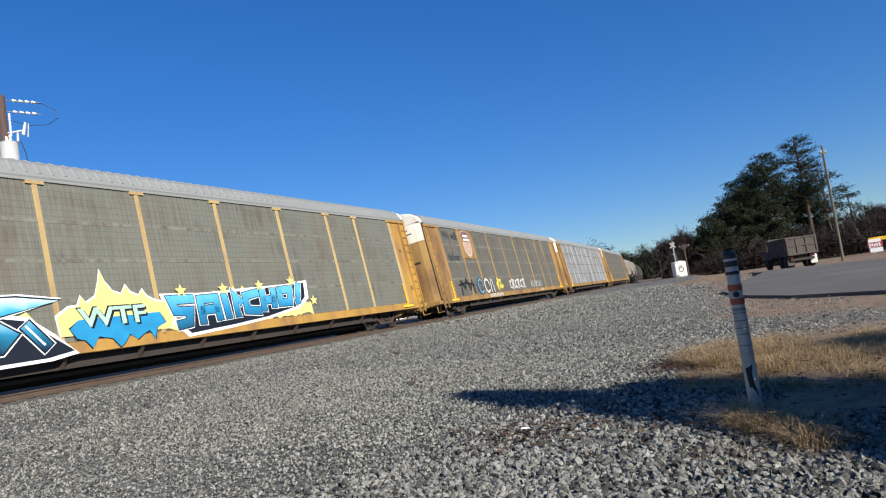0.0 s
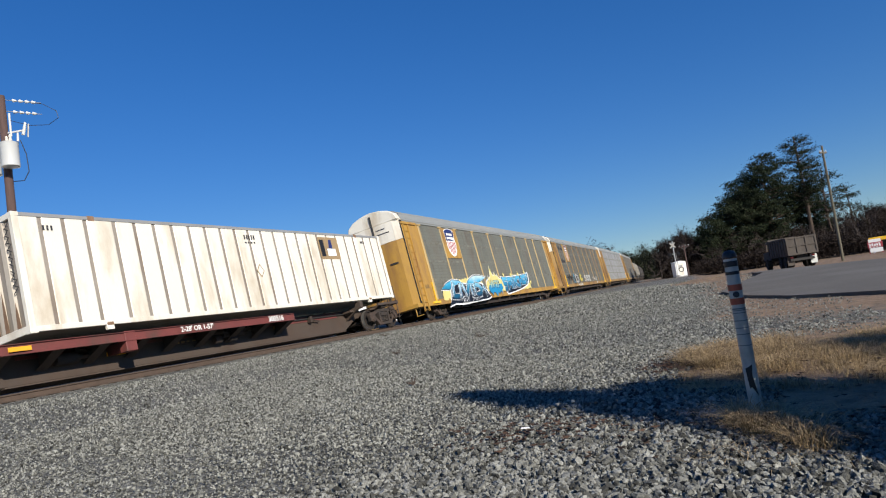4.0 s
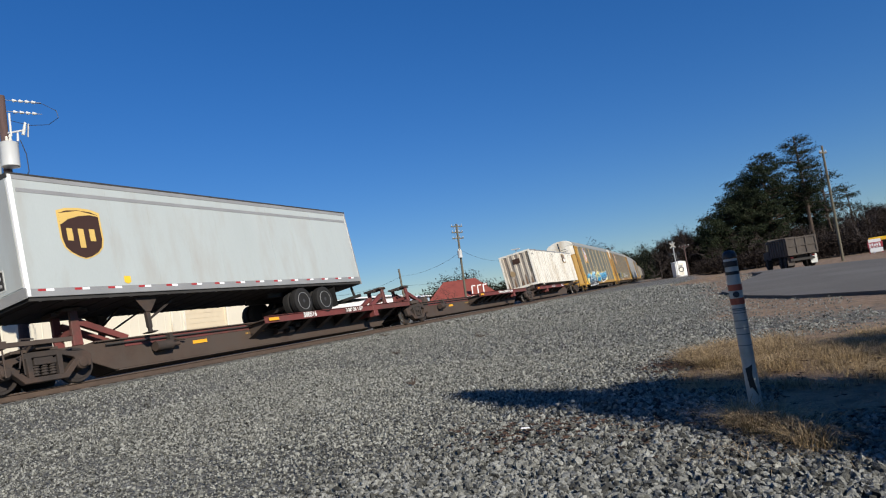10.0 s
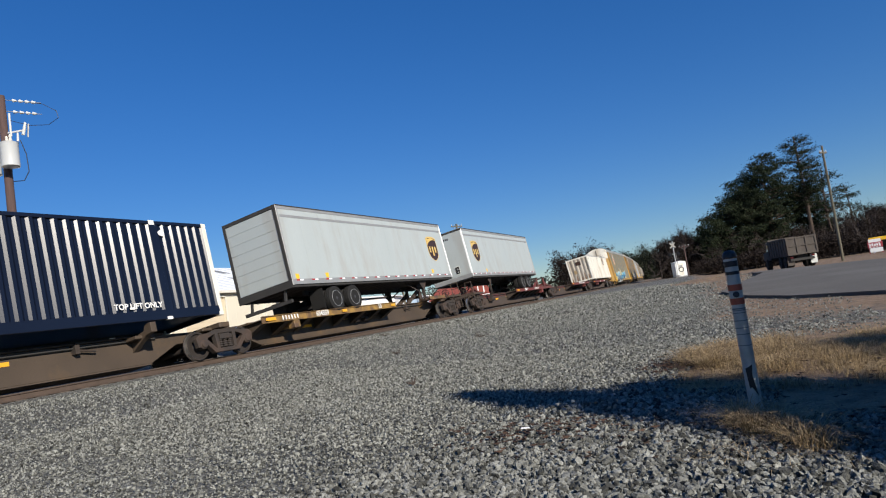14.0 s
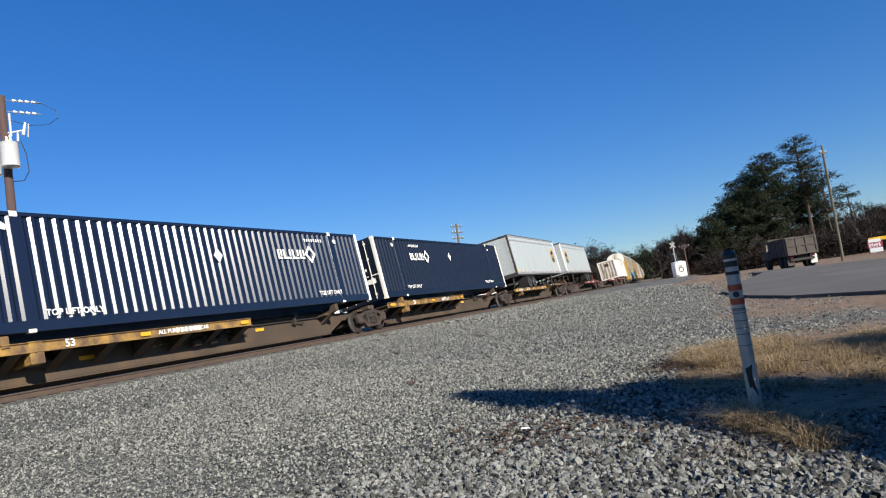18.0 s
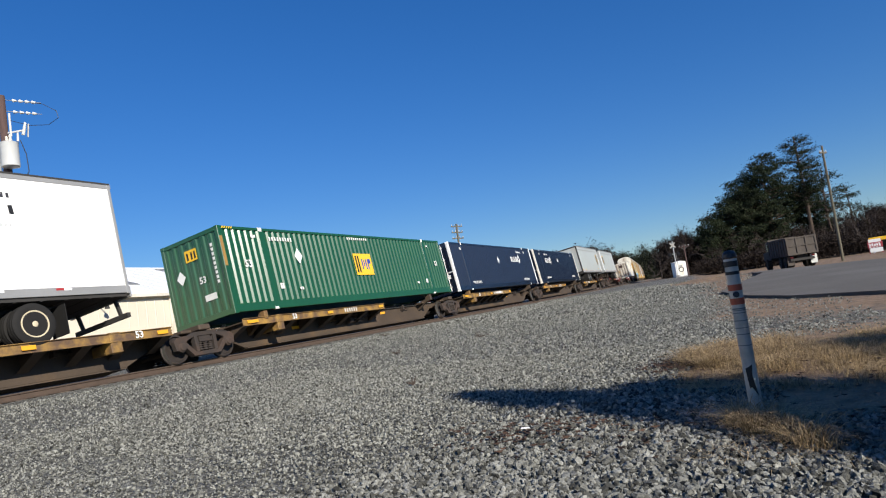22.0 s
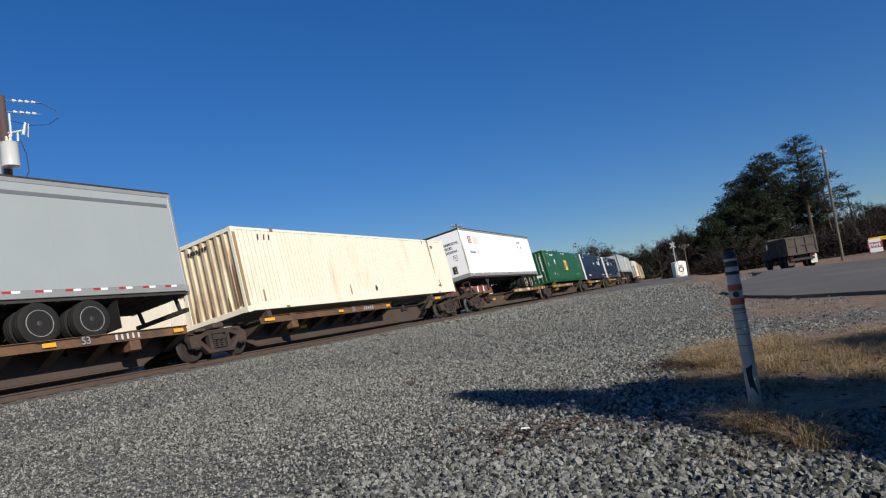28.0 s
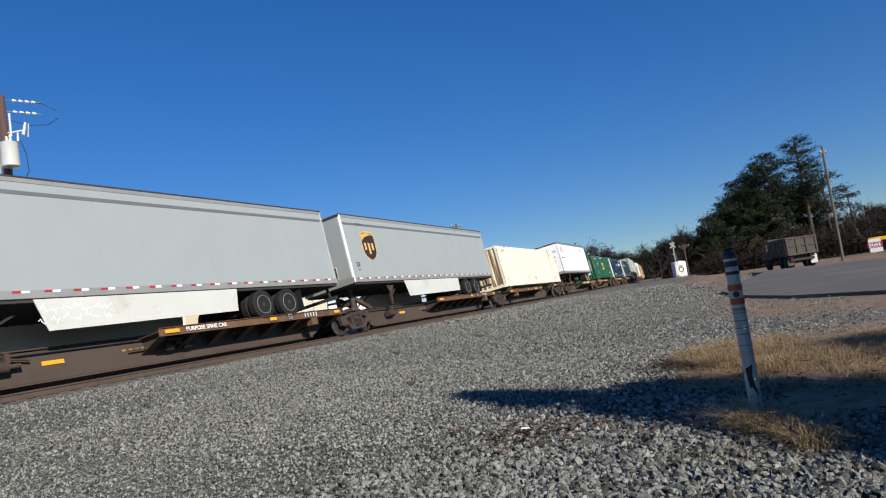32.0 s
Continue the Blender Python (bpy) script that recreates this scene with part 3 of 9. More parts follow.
def spine_unit(P, decks, front_truck, edge, sill_mat, label, group, hitches=(), rear_truck=True, pedestals=(), couple=(), tags=(), split=(), platform=False):
    """One platform of a spine car, its trucks P apart, y = 0 half-way between them."""
    u = thing("spine_car", label, "railcar", group)
    h = P / 2
    sill = Form()
    side = [(-h - 0.5, 0.62), (-h + 1.25, 0.62), (-h + 2.2, 0.19), (h - 2.2, 0.19), (h - 1.25, 0.62), (h + 0.5, 0.62), (h + 0.5, 0.90), (h - 1.7, 0.95), (-h + 1.7, 0.95), (-h - 0.5, 0.90)]
    sill.prism(side, "x", -0.43, 0.43)
    part("centre_sill", sill, sill_mat, u, "deep brown box beam", bevel=0.012)
    flange = Form().box(-0.50, 0.50, -h + 2.25, h - 2.25, 0.15, 0.186)
    flange.box(-0.50, 0.50, -h + 1.7, h - 1.7, 0.954, 0.985)
    part("sill_flange", flange, sill_mat, u)
    pipe = Form()
    for a, b in ((-h + 2.0, -1.0), (-1.0, h - 2.0)):
        pipe.tube((0.50, a, 0.86), (0.50, b, 0.86), 0.022, n=6)
    loop = [(0.52, -1.0 + 0.25 * i, 0.86 - 0.16 * math.sin(math.pi * i / 6)) for i in range(7)]
    for a, b in zip(loop, loop[1:]):
        pipe.tube(a, b, 0.022, n=6)
    part("brake_pipe", pipe, M_DARK, u)
    for sgn in (-1, 1):
        lo, hi = min(sgn * 0.431, sgn * 0.445), max(sgn * 0.431, sgn * 0.445)
        if edge is M_RED_OXIDE:
            part("sill_plate", Form().box(lo, hi, -h + 2.6, h - 2.6, 0.76, 0.94), M_RED_OXIDE, u, "red-brown upper sill strip")
        for yy, z, w in ((-h * 0.42, 0.56, 0.55), (h * 0.30, 0.66, 0.4)):
            part("sill_reflector", Form().box(lo, hi, yy - w / 2, yy + w / 2, z, z + 0.10), M_REFLECT if yy < 0 or edge is M_TTX else M_TTX, u, "dirty yellow reflective strip")
        for k in range(5):
            yy = -h * 0.2 + 0.2 * k
            part("lettering_bar", Form().box(lo, hi, yy, yy + 0.12, 0.62, 0.68), M_TTX, u)
    for yy in (-h * 0.55, h * 0.12, h * 0.5):
        part("sill_bracket", Form().box(0.431, 0.62, yy - 0.06, yy + 0.06, 0.70, 0.93).tube((0.56, yy, 0.80), (0.56, yy + 0.5, 0.72), 0.03, n=6), M_TRUCK, u, bevel=0.008)
    valve = Form().tube((0.62, -h * 0.62, 0.62), (0.62, -h * 0.62 + 0.55, 0.62), 0.14, n=14).tube((0.6, -h * 0.62 + 0.55, 0.62), (0.6, -h * 0.62 + 0.85, 0.62), 0.06, n=10)
    part("brake_cylinder", valve, M_TRUCK, u, "dark brake cylinder", smooth=True)
    for d0, d1 in decks:
        for sgn in (-1, 1):
            dk = part("deck", Form().box(min(sgn * 0.44, sgn * 1.26), max(sgn * 0.44, sgn * 1.26), d0, d1, 0.885, 0.915), sill_mat, u, "steel tread deck")
            cuts = [d0] + [c for c in split if d0 < c < d1] + [d1]
            for a, b in zip(cuts, cuts[1:]):
                e = Form().prism([(sgn * 1.25, 0.76), (sgn * 1.32, 0.76), (sgn * 1.32, 0.775), (sgn * 1.27, 0.79), (sgn * 1.27, 0.975), (sgn * 1.32, 0.985), (sgn * 1.32, 1.0), (sgn * 1.25, 1.0)], "y", a + 0.02, b - 0.02)
                part("side_channel", e, edge, dk, "flanged deck edge channel")
            n = max(2, round((d1 - d0) / 1.22))
            for k in range(n + 1):
                y = d0 + 0.15 + (d1 - d0 - 0.3) * k / n
                g = Form().prism([(sgn * 0.44, 0.88), (sgn * 1.24, 0.88), (sgn * 1.24, 0.78), (sgn * 0.9, 0.66), (sgn * 0.44, 0.46)], "y", y - 0.012, y + 0.012)
                g.prism([(sgn * 1.24, 0.78), (sgn * 0.44, 0.46), (sgn * 0.44, 0.445), (sgn * 1.24, 0.765)], "y", y - 0.14, y + 0.14)
                part("bracket", g, sill_mat, dk)
        for c in split:
            if d0 < c < d1:
                for sgn in (-1, 1):
                    g = Form().box(min(sgn * 1.02, sgn * 1.30), max(sgn * 1.02, sgn * 1.30), c - 0.16, c + 0.16, 0.50, 1.02)
                    g.box(min(sgn * 0.44, sgn * 1.1), max(sgn * 0.44, sgn * 1.1), c - 0.1, c + 0.1, 0.55, 0.8)
                    part("deck_post", g, edge, u, bevel=0.015)
        for sgn in (-1, 1):
            for yy, w in ((d0 + 0.42, 0.5), ((d0 + d1) / 2 + 0.3, 0.32), (d1 - 0.35, 0.34)) if edge is not M_RED_OXIDE else ((d0 + 0.42, 0.5),):
                part("reflector", Form().box(min(sgn * 1.321, sgn * 1.324), max(sgn * 1.321, sgn * 1.324), yy - w / 2, yy + w / 2, 0.83, 0.93), M_REFLECT, u, "yellow reflective strip")
    for y in pedestals:
        for sgn in (-1, 1):
            f = Form().prism([(sgn * 0.43, 0.55), (sgn * 1.02, 0.88), (sgn * 1.30, 0.92), (sgn * 1.30, 1.19), (sgn * 1.06, 1.19), (sgn * 0.98, 1.02), (sgn * 0.43, 0.9)], "y", y - 0.09, y + 0.09)
            f.box(min(sgn * 0.43, sgn * 0.9), max(sgn * 0.43, sgn * 0.9), y - 0.3, y + 0.3, 0.84, 0.93)
            part("container_pedestal", f, sill_mat if edge is not M_TTX or y > 0 else M_DULL_TTX, u, bevel=0.012)
    for y, sgn in hitches:
        hitch_stand(u, y, sgn, M_RED_OXIDE if edge is M_RED_OXIDE else M_BROWN)
    for end, on in ((-1, rear_truck), (1, front_truck)):
        if on:
            rail_truck(u, end * h)
        g = Form().box(-0.8, 0.8, end * h - 0.55, end * h + 0.55, 0.84, 0.93)
        g.box(-1.15, 1.15, end * h - 0.2, end * h + 0.2, 0.845, 1.0)
        part("end_casting", g, sill_mat, u, bevel=0.02)
    for sgn in couple:
        coupler(u, sgn * (h + 0.5), sgn)
        e = Form().box(-1.3, 1.3, min(sgn * (h + 0.9), sgn * (h + 1.05)), max(sgn * (h + 0.9), sgn * (h + 1.05)), 0.92, 1.08)
        for xx in (-1.25, -0.85, 0.85, 1.25):
            e.tube((xx, sgn * (h + 0.98), 0.3), (xx, sgn * (h + 0.98), 1.75), 0.02, n=6)
        for z in (0.35, 0.65, 1.4, 1.72):
            for xx in (-1.25, 0.85):
                e.tube((xx, sgn * (h + 0.98), z), (xx + 0.4, sgn * (h + 0.98), z), 0.018, n=6)
        for xx in (-1.28, 1.20):
            e.box(xx, xx + 0.08, min(sgn * (h - 0.6), sgn * (h + 1.0)), max(sgn * (h - 0.6), sgn * (h + 1.0)), 0.94, 1.04)
        part("end_platform", e, sill_mat, u, "end platform with grab irons and ladder")
        w = Form()
        for k in range(16):
            a, b = math.pi / 8 * k, math.pi / 8 * (k + 1)
            w.tube((0.55 + 0.19 * math.cos(a), sgn * (h + 0.7), 1.32 + 0.19 * math.sin(a)), (0.55 + 0.19 * math.cos(b), sgn * (h + 0.7), 1.32 + 0.19 * math.sin(b)), 0.016, n=6)
        for k in range(3):
            a = math.pi / 3 * k
            w.bar((0.55 - 0.18 * math.cos(a), sgn * (h + 0.7), 1.32 - 0.18 * math.sin(a)), (0.55 + 0.18 * math.cos(a), sgn * (h + 0.7), 1.32 + 0.18 * math.sin(a)), 0.02)
        w.bar((0.55, sgn * (h + 0.7), 0.9), (0.55, sgn * (h + 0.7), 1.3), 0.05)
        part("hand_brake_wheel", w, M_TRUCK, u)
    for what in tags:
        text, y, z, size = what[:4]
        letters(text, size, what[4] if len(what) > 4 else M_TEXT_WHITE, u, near_side(y, z, 1.322))
    rg = Form()
    for k in range(4):
        rg.lathe([(0.0, 0.11 - 0.02 * (k % 2)), (0.26, 0.11 - 0.02 * (k % 2))], "y", 12, (0.62 + 0.05 * (k % 2), -0.5 + 0.32 * k, 0.55 + 0.12 * (k % 2)))
    rg.box(0.44, 0.75, -0.6, 0.9, 0.72, 0.78)
    rg.bar((0.55, -1.6, 0.6), (0.55, 1.9, 0.62), 0.035)
    part("brake_gear", rg, M_TRUCK, u, "cluster of brake valves and rods", smooth=True)
    return u


# ------------------------------------------------------------------ containers
def corrugated(length, z0, z1, x, pitch, depth, sgn=1, flat=0.33, slope=0.165):
    """A corrugated sheet in the plane x, along y, its inner folds set back by depth."""
    n = max(1, round(length / pitch))
    p = length / n
    f = Form()
    ys = []
    for k in range(n):
        a = -length / 2 + k * p
        ys += [(a, 0), (a + p * flat, 0), (a + p * (flat + slope), 1), (a + p * (1 - slope), 1)]
    ys.append((length / 2, 0))
    vs = [(x - sgn * depth * d, y, z) for z in (z0, z1) for y, d in ys]
    m = len(ys)
    fs = [(i, i + 1, m + i + 1, m + i) if sgn > 0 else (m + i, m + i + 1, i + 1, i) for i in range(m - 1)]
    return f.add(vs, fs)


def end_corrugated(width, z0, z1, y, pitch, depth, sgn):
    n = round(width / pitch)
    p = width / n
    xs = []
    for k in range(n):
        a = -width / 2 + k * p
        xs += [(a, 0), (a + p * 0.37, 0), (a + p * 0.50, 1), (a + p * 0.87, 1)]
    xs.append((width / 2, 0))
    m = len(xs)
    vs = [(x, y - sgn * depth * d, z) for z in (z0, z1) for x, d in xs]
    fs = [(m + i, m + i + 1, i + 1, i) if sgn > 0 else (i, i + 1, m + i + 1, m + i) for i in range(m - 1)]
    return Form().add(vs, fs)


def container(label, skin, group, pitch=0.30, depth=0.045, post=None, corner=None, length=16.154, doors=-1, door_mat=None, posts=True, rail_h=0.30, flat=0.28, groove=0.0, end_mat=None):
    """A steel container with corrugated sides, rails, corner posts, lifting posts and castings; z = 0 is its underside."""
    c = thing("container", label, "shipping container", group)
    H, W, h = 2.896, 1.295, length / 2
    post = post or skin
    corner = corner or skin
    lift = 6.096 if length > 13 else h
    core = Form().box(-W + 0.10, W - 0.10, -h + 0.10, h - 0.10, 0.12, H - 0.03)
    part("body", core, skin, c)
    for sgn in (-1, 1):
        for y0, y1 in ((-h + 0.14, -lift - 0.10), (-lift + 0.10, lift - 0.10), (lift + 0.10, h - 0.14)):
            if y1 - y0 < 0.3:
                continue
            sh = part("side_panel", corrugated(y1 - y0, rail_h - 0.02, H - 0.10, sgn * (W - 0.012), pitch, depth, sgn, flat, 0.22 if flat < 0.5 else 0.05), skin, c, "vertically corrugated side sheet", m=pose(0, (y0 + y1) / 2, 0))
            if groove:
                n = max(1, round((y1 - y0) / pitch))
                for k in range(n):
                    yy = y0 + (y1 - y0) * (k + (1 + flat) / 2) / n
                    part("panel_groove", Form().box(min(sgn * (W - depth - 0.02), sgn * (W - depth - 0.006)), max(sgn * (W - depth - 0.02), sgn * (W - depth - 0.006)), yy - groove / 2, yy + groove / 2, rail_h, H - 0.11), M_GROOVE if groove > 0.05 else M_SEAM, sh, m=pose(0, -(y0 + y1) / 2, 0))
        part("top_rail", Form().box(min(sgn * (W - 0.07), sgn * W), max(sgn * (W - 0.07), sgn * W), -h + 0.12, h - 0.12, H - 0.11, H - 0.01), M_GREY_RAIL if groove > 0.05 else skin, c, bevel=0.01)
        part("bottom_rail", Form().box(min(sgn * (W - 0.10), sgn * W), max(sgn * (W - 0.10), sgn * W), -h + 0.12, h - 0.12, 0.03, rail_h), skin, c, bevel=0.012)
        for e in (-1, 1):
            part("corner_post", Form().box(min(sgn * (W - 0.14), sgn * (W + 0.002)), max(sgn * (W - 0.14), sgn * (W + 0.002)), min(e * (h - 0.15), e * h), max(e * (h - 0.15), e * h), 0.1, H - 0.1), corner, c, bevel=0.012)
            for z in (0.0, H - 0.118):
                part("corner_casting", Form().box(min(sgn * (W - 0.16), sgn * (W + 0.004)), max(sgn * (W - 0.16), sgn * (W + 0.004)), min(e * (h - 0.178), e * (h + 0.004)), max(e * (h - 0.178), e * (h + 0.004)), z, z + 0.118), corner, c, bevel=0.012)
            if length > 13 and posts:
                part("lifting_post", Form().box(min(sgn * (W - 0.09), sgn * (W + 0.001)), max(sgn * (W - 0.09), sgn * (W + 0.001)), e * lift - 0.10, e * lift + 0.10, rail_h - 0.25, H - 0.1), post, c, bevel=0.008)
                part("lifting_casting", Form().box(min(sgn * (W - 0.16), sgn * (W + 0.004)), max(sgn * (W - 0.16), sgn * (W + 0.004)), e * lift - 0.09, e * lift + 0.09, H - 0.13, H + 0.004), M_TEXT_WHITE if skin in (M_BLUE, M_BLUE_WORN, M_GREEN) else M_RUSTY_CASTING, c, "lifting casting")
                part("lifting_casting", Form().box(min(sgn * (W - 0.12), sgn * (W + 0.004)), max(sgn * (W - 0.12), sgn * (W + 0.004)), e * lift - 0.09, e * lift + 0.09, 0.02, 0.10), M_TEXT_WHITE if skin in (M_BLUE, M_BLUE_WORN, M_GREEN) else M_RUSTY_CASTING, c, "lifting casting")
    roof = part("roof", Form().box(-W + 0.05, W - 0.05, -h + 0.15, h - 0.15, H - 0.04, H - 0.012), skin, c)
    for e in (-1, 1):
        if e == doors:
            for sgn in (-1, 1):
                d = part("door", Form().box(min(sgn * 0.01, sgn * (W - 0.15)), max(sgn * 0.01, sgn * (W - 0.15)), min(e * (h - 0.06), e * (h - 0.01)), max(e * (h - 0.06), e * (h - 0.01)), 0.16, H - 0.14), door_mat or skin, c, bevel=0.008)
                rods = Form()
                for xx in (0.32, 0.82):
                    rods.tube((sgn * xx, e * (h + 0.03), 0.12), (sgn * xx, e * (h + 0.03), H - 0.1), 0.022, n=8)
                    for z in (0.3, 1.0, 1.9, 2.6):
                        rods.box(sgn * xx - 0.05, sgn * xx + 0.05, min(e * (h - 0.01), e * (h + 0.045)), max(e * (h - 0.01), e * (h + 0.045)), z, z + 0.07)
                    rods.box(sgn * xx - 0.02, sgn * xx + 0.34, e * (h + 0.035) - 0.012, e * (h + 0.035) + 0.012, 1.15, 1.19)
                part("locking_rod_set", rods, corner if corner is not skin else M_ALU, d, "white door locking rods")
        else:
            part("end_panel", end_corrugated(2 * W - 0.28, 0.2, H - 0.14, e * (h - 0.012), 0.33 if groove < 0.05 else 0.46, 0.034 if skin is M_GREEN else 0.06, e), end_mat or skin, c, "corrugated end wall")
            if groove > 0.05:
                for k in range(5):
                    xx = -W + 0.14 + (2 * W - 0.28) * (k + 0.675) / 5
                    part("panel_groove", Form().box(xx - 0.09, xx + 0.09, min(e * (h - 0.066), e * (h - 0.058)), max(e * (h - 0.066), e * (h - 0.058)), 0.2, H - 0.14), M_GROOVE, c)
        part("end_sill", Form().box(-W + 0.12, W - 0.12, min(e * (h - 0.12), e * h), max(e * (h - 0.12), e * h), 0.02, 0.2), skin, c, bevel=0.01)
        part("end_header", Form().box(-W + 0.12, W - 0.12, min(e * (h - 0.12), e * h), max(e * (h - 0.12), e * h), H - 0.15, H - 0.01), skin, c, bevel=0.01)
    return c


M_RUSTY_CASTING = surface("rust_streaked_casting", (0.20, 0.12, 0.07), 0.75, var=0.3, scale=6)


def patch(parent, outline, material, x, name="emblem", label="", thick=0.004):
    """A flat painted shape on a side that faces +x: outline in (y, z)."""
    return part(name, Form().prism(outline, "x", x, x + thick), material, parent, label)


def bars(parent, y, z, width, height, n, material, x, name="lettering_bar", gap=0.5):
    """Unreadable writing as plain bars of its size."""
    w = width / n
    for k in range(n):
        patch(parent, [(y + k * w, z), (y + k * w + w * (1 - gap), z), (y + k * w + w * (1 - gap), z + height), (y + k * w, z + height)], material, x, name)


def diamond(parent, y, z, r, material, x, name="placard"):
    patch(parent, [(y - r * 0.75, z), (y, z - r), (y + r * 0.75, z), (y, z + r)], material, x, name, "diamond placard")


# ------------------------------------------------------------------ trailers
def shield_outline(y, z, w, h):
    """A shield with a curved top and a point below; y, z its middle."""
    pts = [(-0.5, 0.42), (-0.3, 0.48), (0, 0.5), (0.3, 0.48), (0.5, 0.42), (0.5, -0.1), (0.45, -0.27), (0.33, -0.38), (0.16, -0.46), (0, -0.5), (-0.16, -0.46), (-0.33, -0.38), (-0.45, -0.27), (-0.5, -0.1)]
    return [(y + a * w, z + b * h) for a, b in pts]


def trailer(label, skin, length, nose, group, bogie, gear, rim=None, skirt=None, emblem=None, rear_mat=None, stripe=True, z0=2.03, z1=5.05, tape=0.9, roll=False):
    """A highway van trailer on its wheels; y = 0 its middle, z = 0 the rails; nose is the way that its front points."""
    t = thing("trailer", label, "semi-trailer", group)
    W, h = 1.295, length / 2
    box = Form().box(-W + 0.012, W - 0.012, -h, h, z0 + 0.02, z1 - 0.03)
    part("body", box, skin, t, "smooth trailer skin", bevel=0.015)
    n = int(length / 1.24)
    for sgn in (-1, 1):
        sd = part("bottom_rail", Form().box(min(sgn * (W - 0.05), sgn * W), max(sgn * (W - 0.05), sgn * W), -h, h, z0, z0 + 0.20), M_GREY_RAIL, t, "grey bottom side rail", bevel=0.008)
        part("top_rail", Form().box(min(sgn * (W - 0.05), sgn * W), max(sgn * (W - 0.05), sgn * W), -h, h, z1 - 0.15, z1), M_GREY_RAIL, t, "grey top side rail", bevel=0.008)
        part("roof_edge", Form().box(min(sgn * (W - 0.06), sgn * (W + 0.006)), max(sgn * (W - 0.06), sgn * (W + 0.006)), -h, h, z1 - 0.035, z1 + 0.012), M_DARK, t, "dark roof edge")
        if stripe:
            part("trim_strip", Form().box(min(sgn * (W - 0.013), sgn * (W - 0.004)), max(sgn * (W - 0.013), sgn * (W - 0.004)), -h + 0.15, h - 0.15, z1 - 0.46, z1 - 0.36), M_STRIP if skin is M_TRAILER_GREY else M_GREY_RAIL, t)
        for k in range(1, n):
            y = -h + length * k / n
            part("side_seam", Form().box(min(sgn * (W - 0.013), sgn * (W - 0.009)), max(sgn * (W - 0.013), sgn * (W - 0.009)), y - 0.02, y + 0.02, z0 + 0.2, z1 - 0.18), skin, t)
        k = 0
        y = -h + 0.25
        while y < h - 0.4:
            for mat_, a in ((M_TAPE_RED, 0.0), (M_TAPE_WHITE, 0.2)):
                part("reflective_tape", Form().box(min(sgn * W, sgn * (W + 0.003)), max(sgn * W, sgn * (W + 0.003)), y + a, y + a + 0.19, z0 + 0.13, z0 + 0.185), mat_, sd)
            y += tape
        part("corner_post", Form().box(min(sgn * (W - 0.10), sgn * (W + 0.004)), max(sgn * (W - 0.10), sgn * (W + 0.004)), nose * (h - 0.05) - 0.055, nose * (h - 0.05) + 0.055, z0, z1), M_WHITE if skin is not M_TRAILER_WHITE else M_ALU, t, "bright nose corner post", bevel=0.02)
        part("rear_post", Form().box(min(sgn * (W - 0.12), sgn * (W + 0.003)), max(sgn * (W - 0.12), sgn * (W + 0.003)), -nose * (h - 0.04) - 0.045, -nose * (h - 0.04) + 0.045, z0 - 0.02, z1), M_GREY_RAIL, t, bevel=0.01)
    part("roof", Form().box(-W + 0.02, W - 0.02, -h + 0.01, h - 0.01, z1 - 0.03, z1 + 0.015), M_ALU, t)
    ye = -nose * h
    if roll:
        for k in range(7):
            za, zb = z0 + 0.18 + (z1 - z0 - 0.32) * k / 7, z0 + 0.18 + (z1 - z0 - 0.32) * (k + 1) / 7
            part("door_slat", Form().box(-W + 0.13, W - 0.13, min(ye, ye - nose * 0.02), max(ye, ye - nose * 0.02), za + 0.002, zb - 0.002), M_TRAILER, t, "grey roll-up door panel", bevel=0.006)
        for sgn in (-1, 1):
            part("rear_jamb", Form().box(min(sgn * (W - 0.13), sgn * (W - 0.01)), max(sgn * (W - 0.13), sgn * (W - 0.01)), min(ye, ye - nose * 0.045), max(ye, ye - nose * 0.045), z0, z1), M_DARK, t, "dark rear door jamb")
    for sgn in (-1, 1) if not roll else ():
        d = part("rear_door", Form().box(min(sgn * 0.01, sgn * (W - 0.13)), max(sgn * 0.01, sgn * (W - 0.13)), min(ye, ye - nose * 0.03), max(ye, ye - nose * 0.03), z0 + 0.18, z1 - 0.14), rear_mat or skin, t, bevel=0.006)
        part("door_rod", Form().tube((sgn * 0.35, ye - nose * 0.05, z0 + 0.1), (sgn * 0.35, ye - nose * 0.05, z1 - 0.1), 0.016, n=6), M_ALU, d)
    part("rear_sill", Form().box(-W + 0.02, W - 0.02, min(ye, ye - nose * 0.05), max(ye, ye - nose * 0.05), z0 - 0.1, z0 + 0.17), M_DARK if roll else M_GREY_RAIL, t)
    part("rear_header", Form().box(-W + 0.02, W - 0.02, min(ye, ye - nose * 0.04), max(ye, ye - nose * 0.04), z1 - 0.13, z1), M_DARK if roll else M_GREY_RAIL, t)
    bump = Form().box(-1.1, 1.1, ye - 0.05, ye + 0.05, 1.42, 1.54)
    for xx in (-0.8, 0.8):
        bump.bar((xx, ye, 1.5), (xx, ye + nose * 0.12, z0), 0.08)
    part("rear_guard", bump, M_DARK, t, "rear underride guard")
    yn = nose * h
    box = Form().box(-W + 0.1, W - 0.1, min(yn, yn + nose * 0.012), max(yn, yn + nose * 0.012), z0 + 0.25, z1 - 0.12)
    part("nose_panel", box, skin, t)
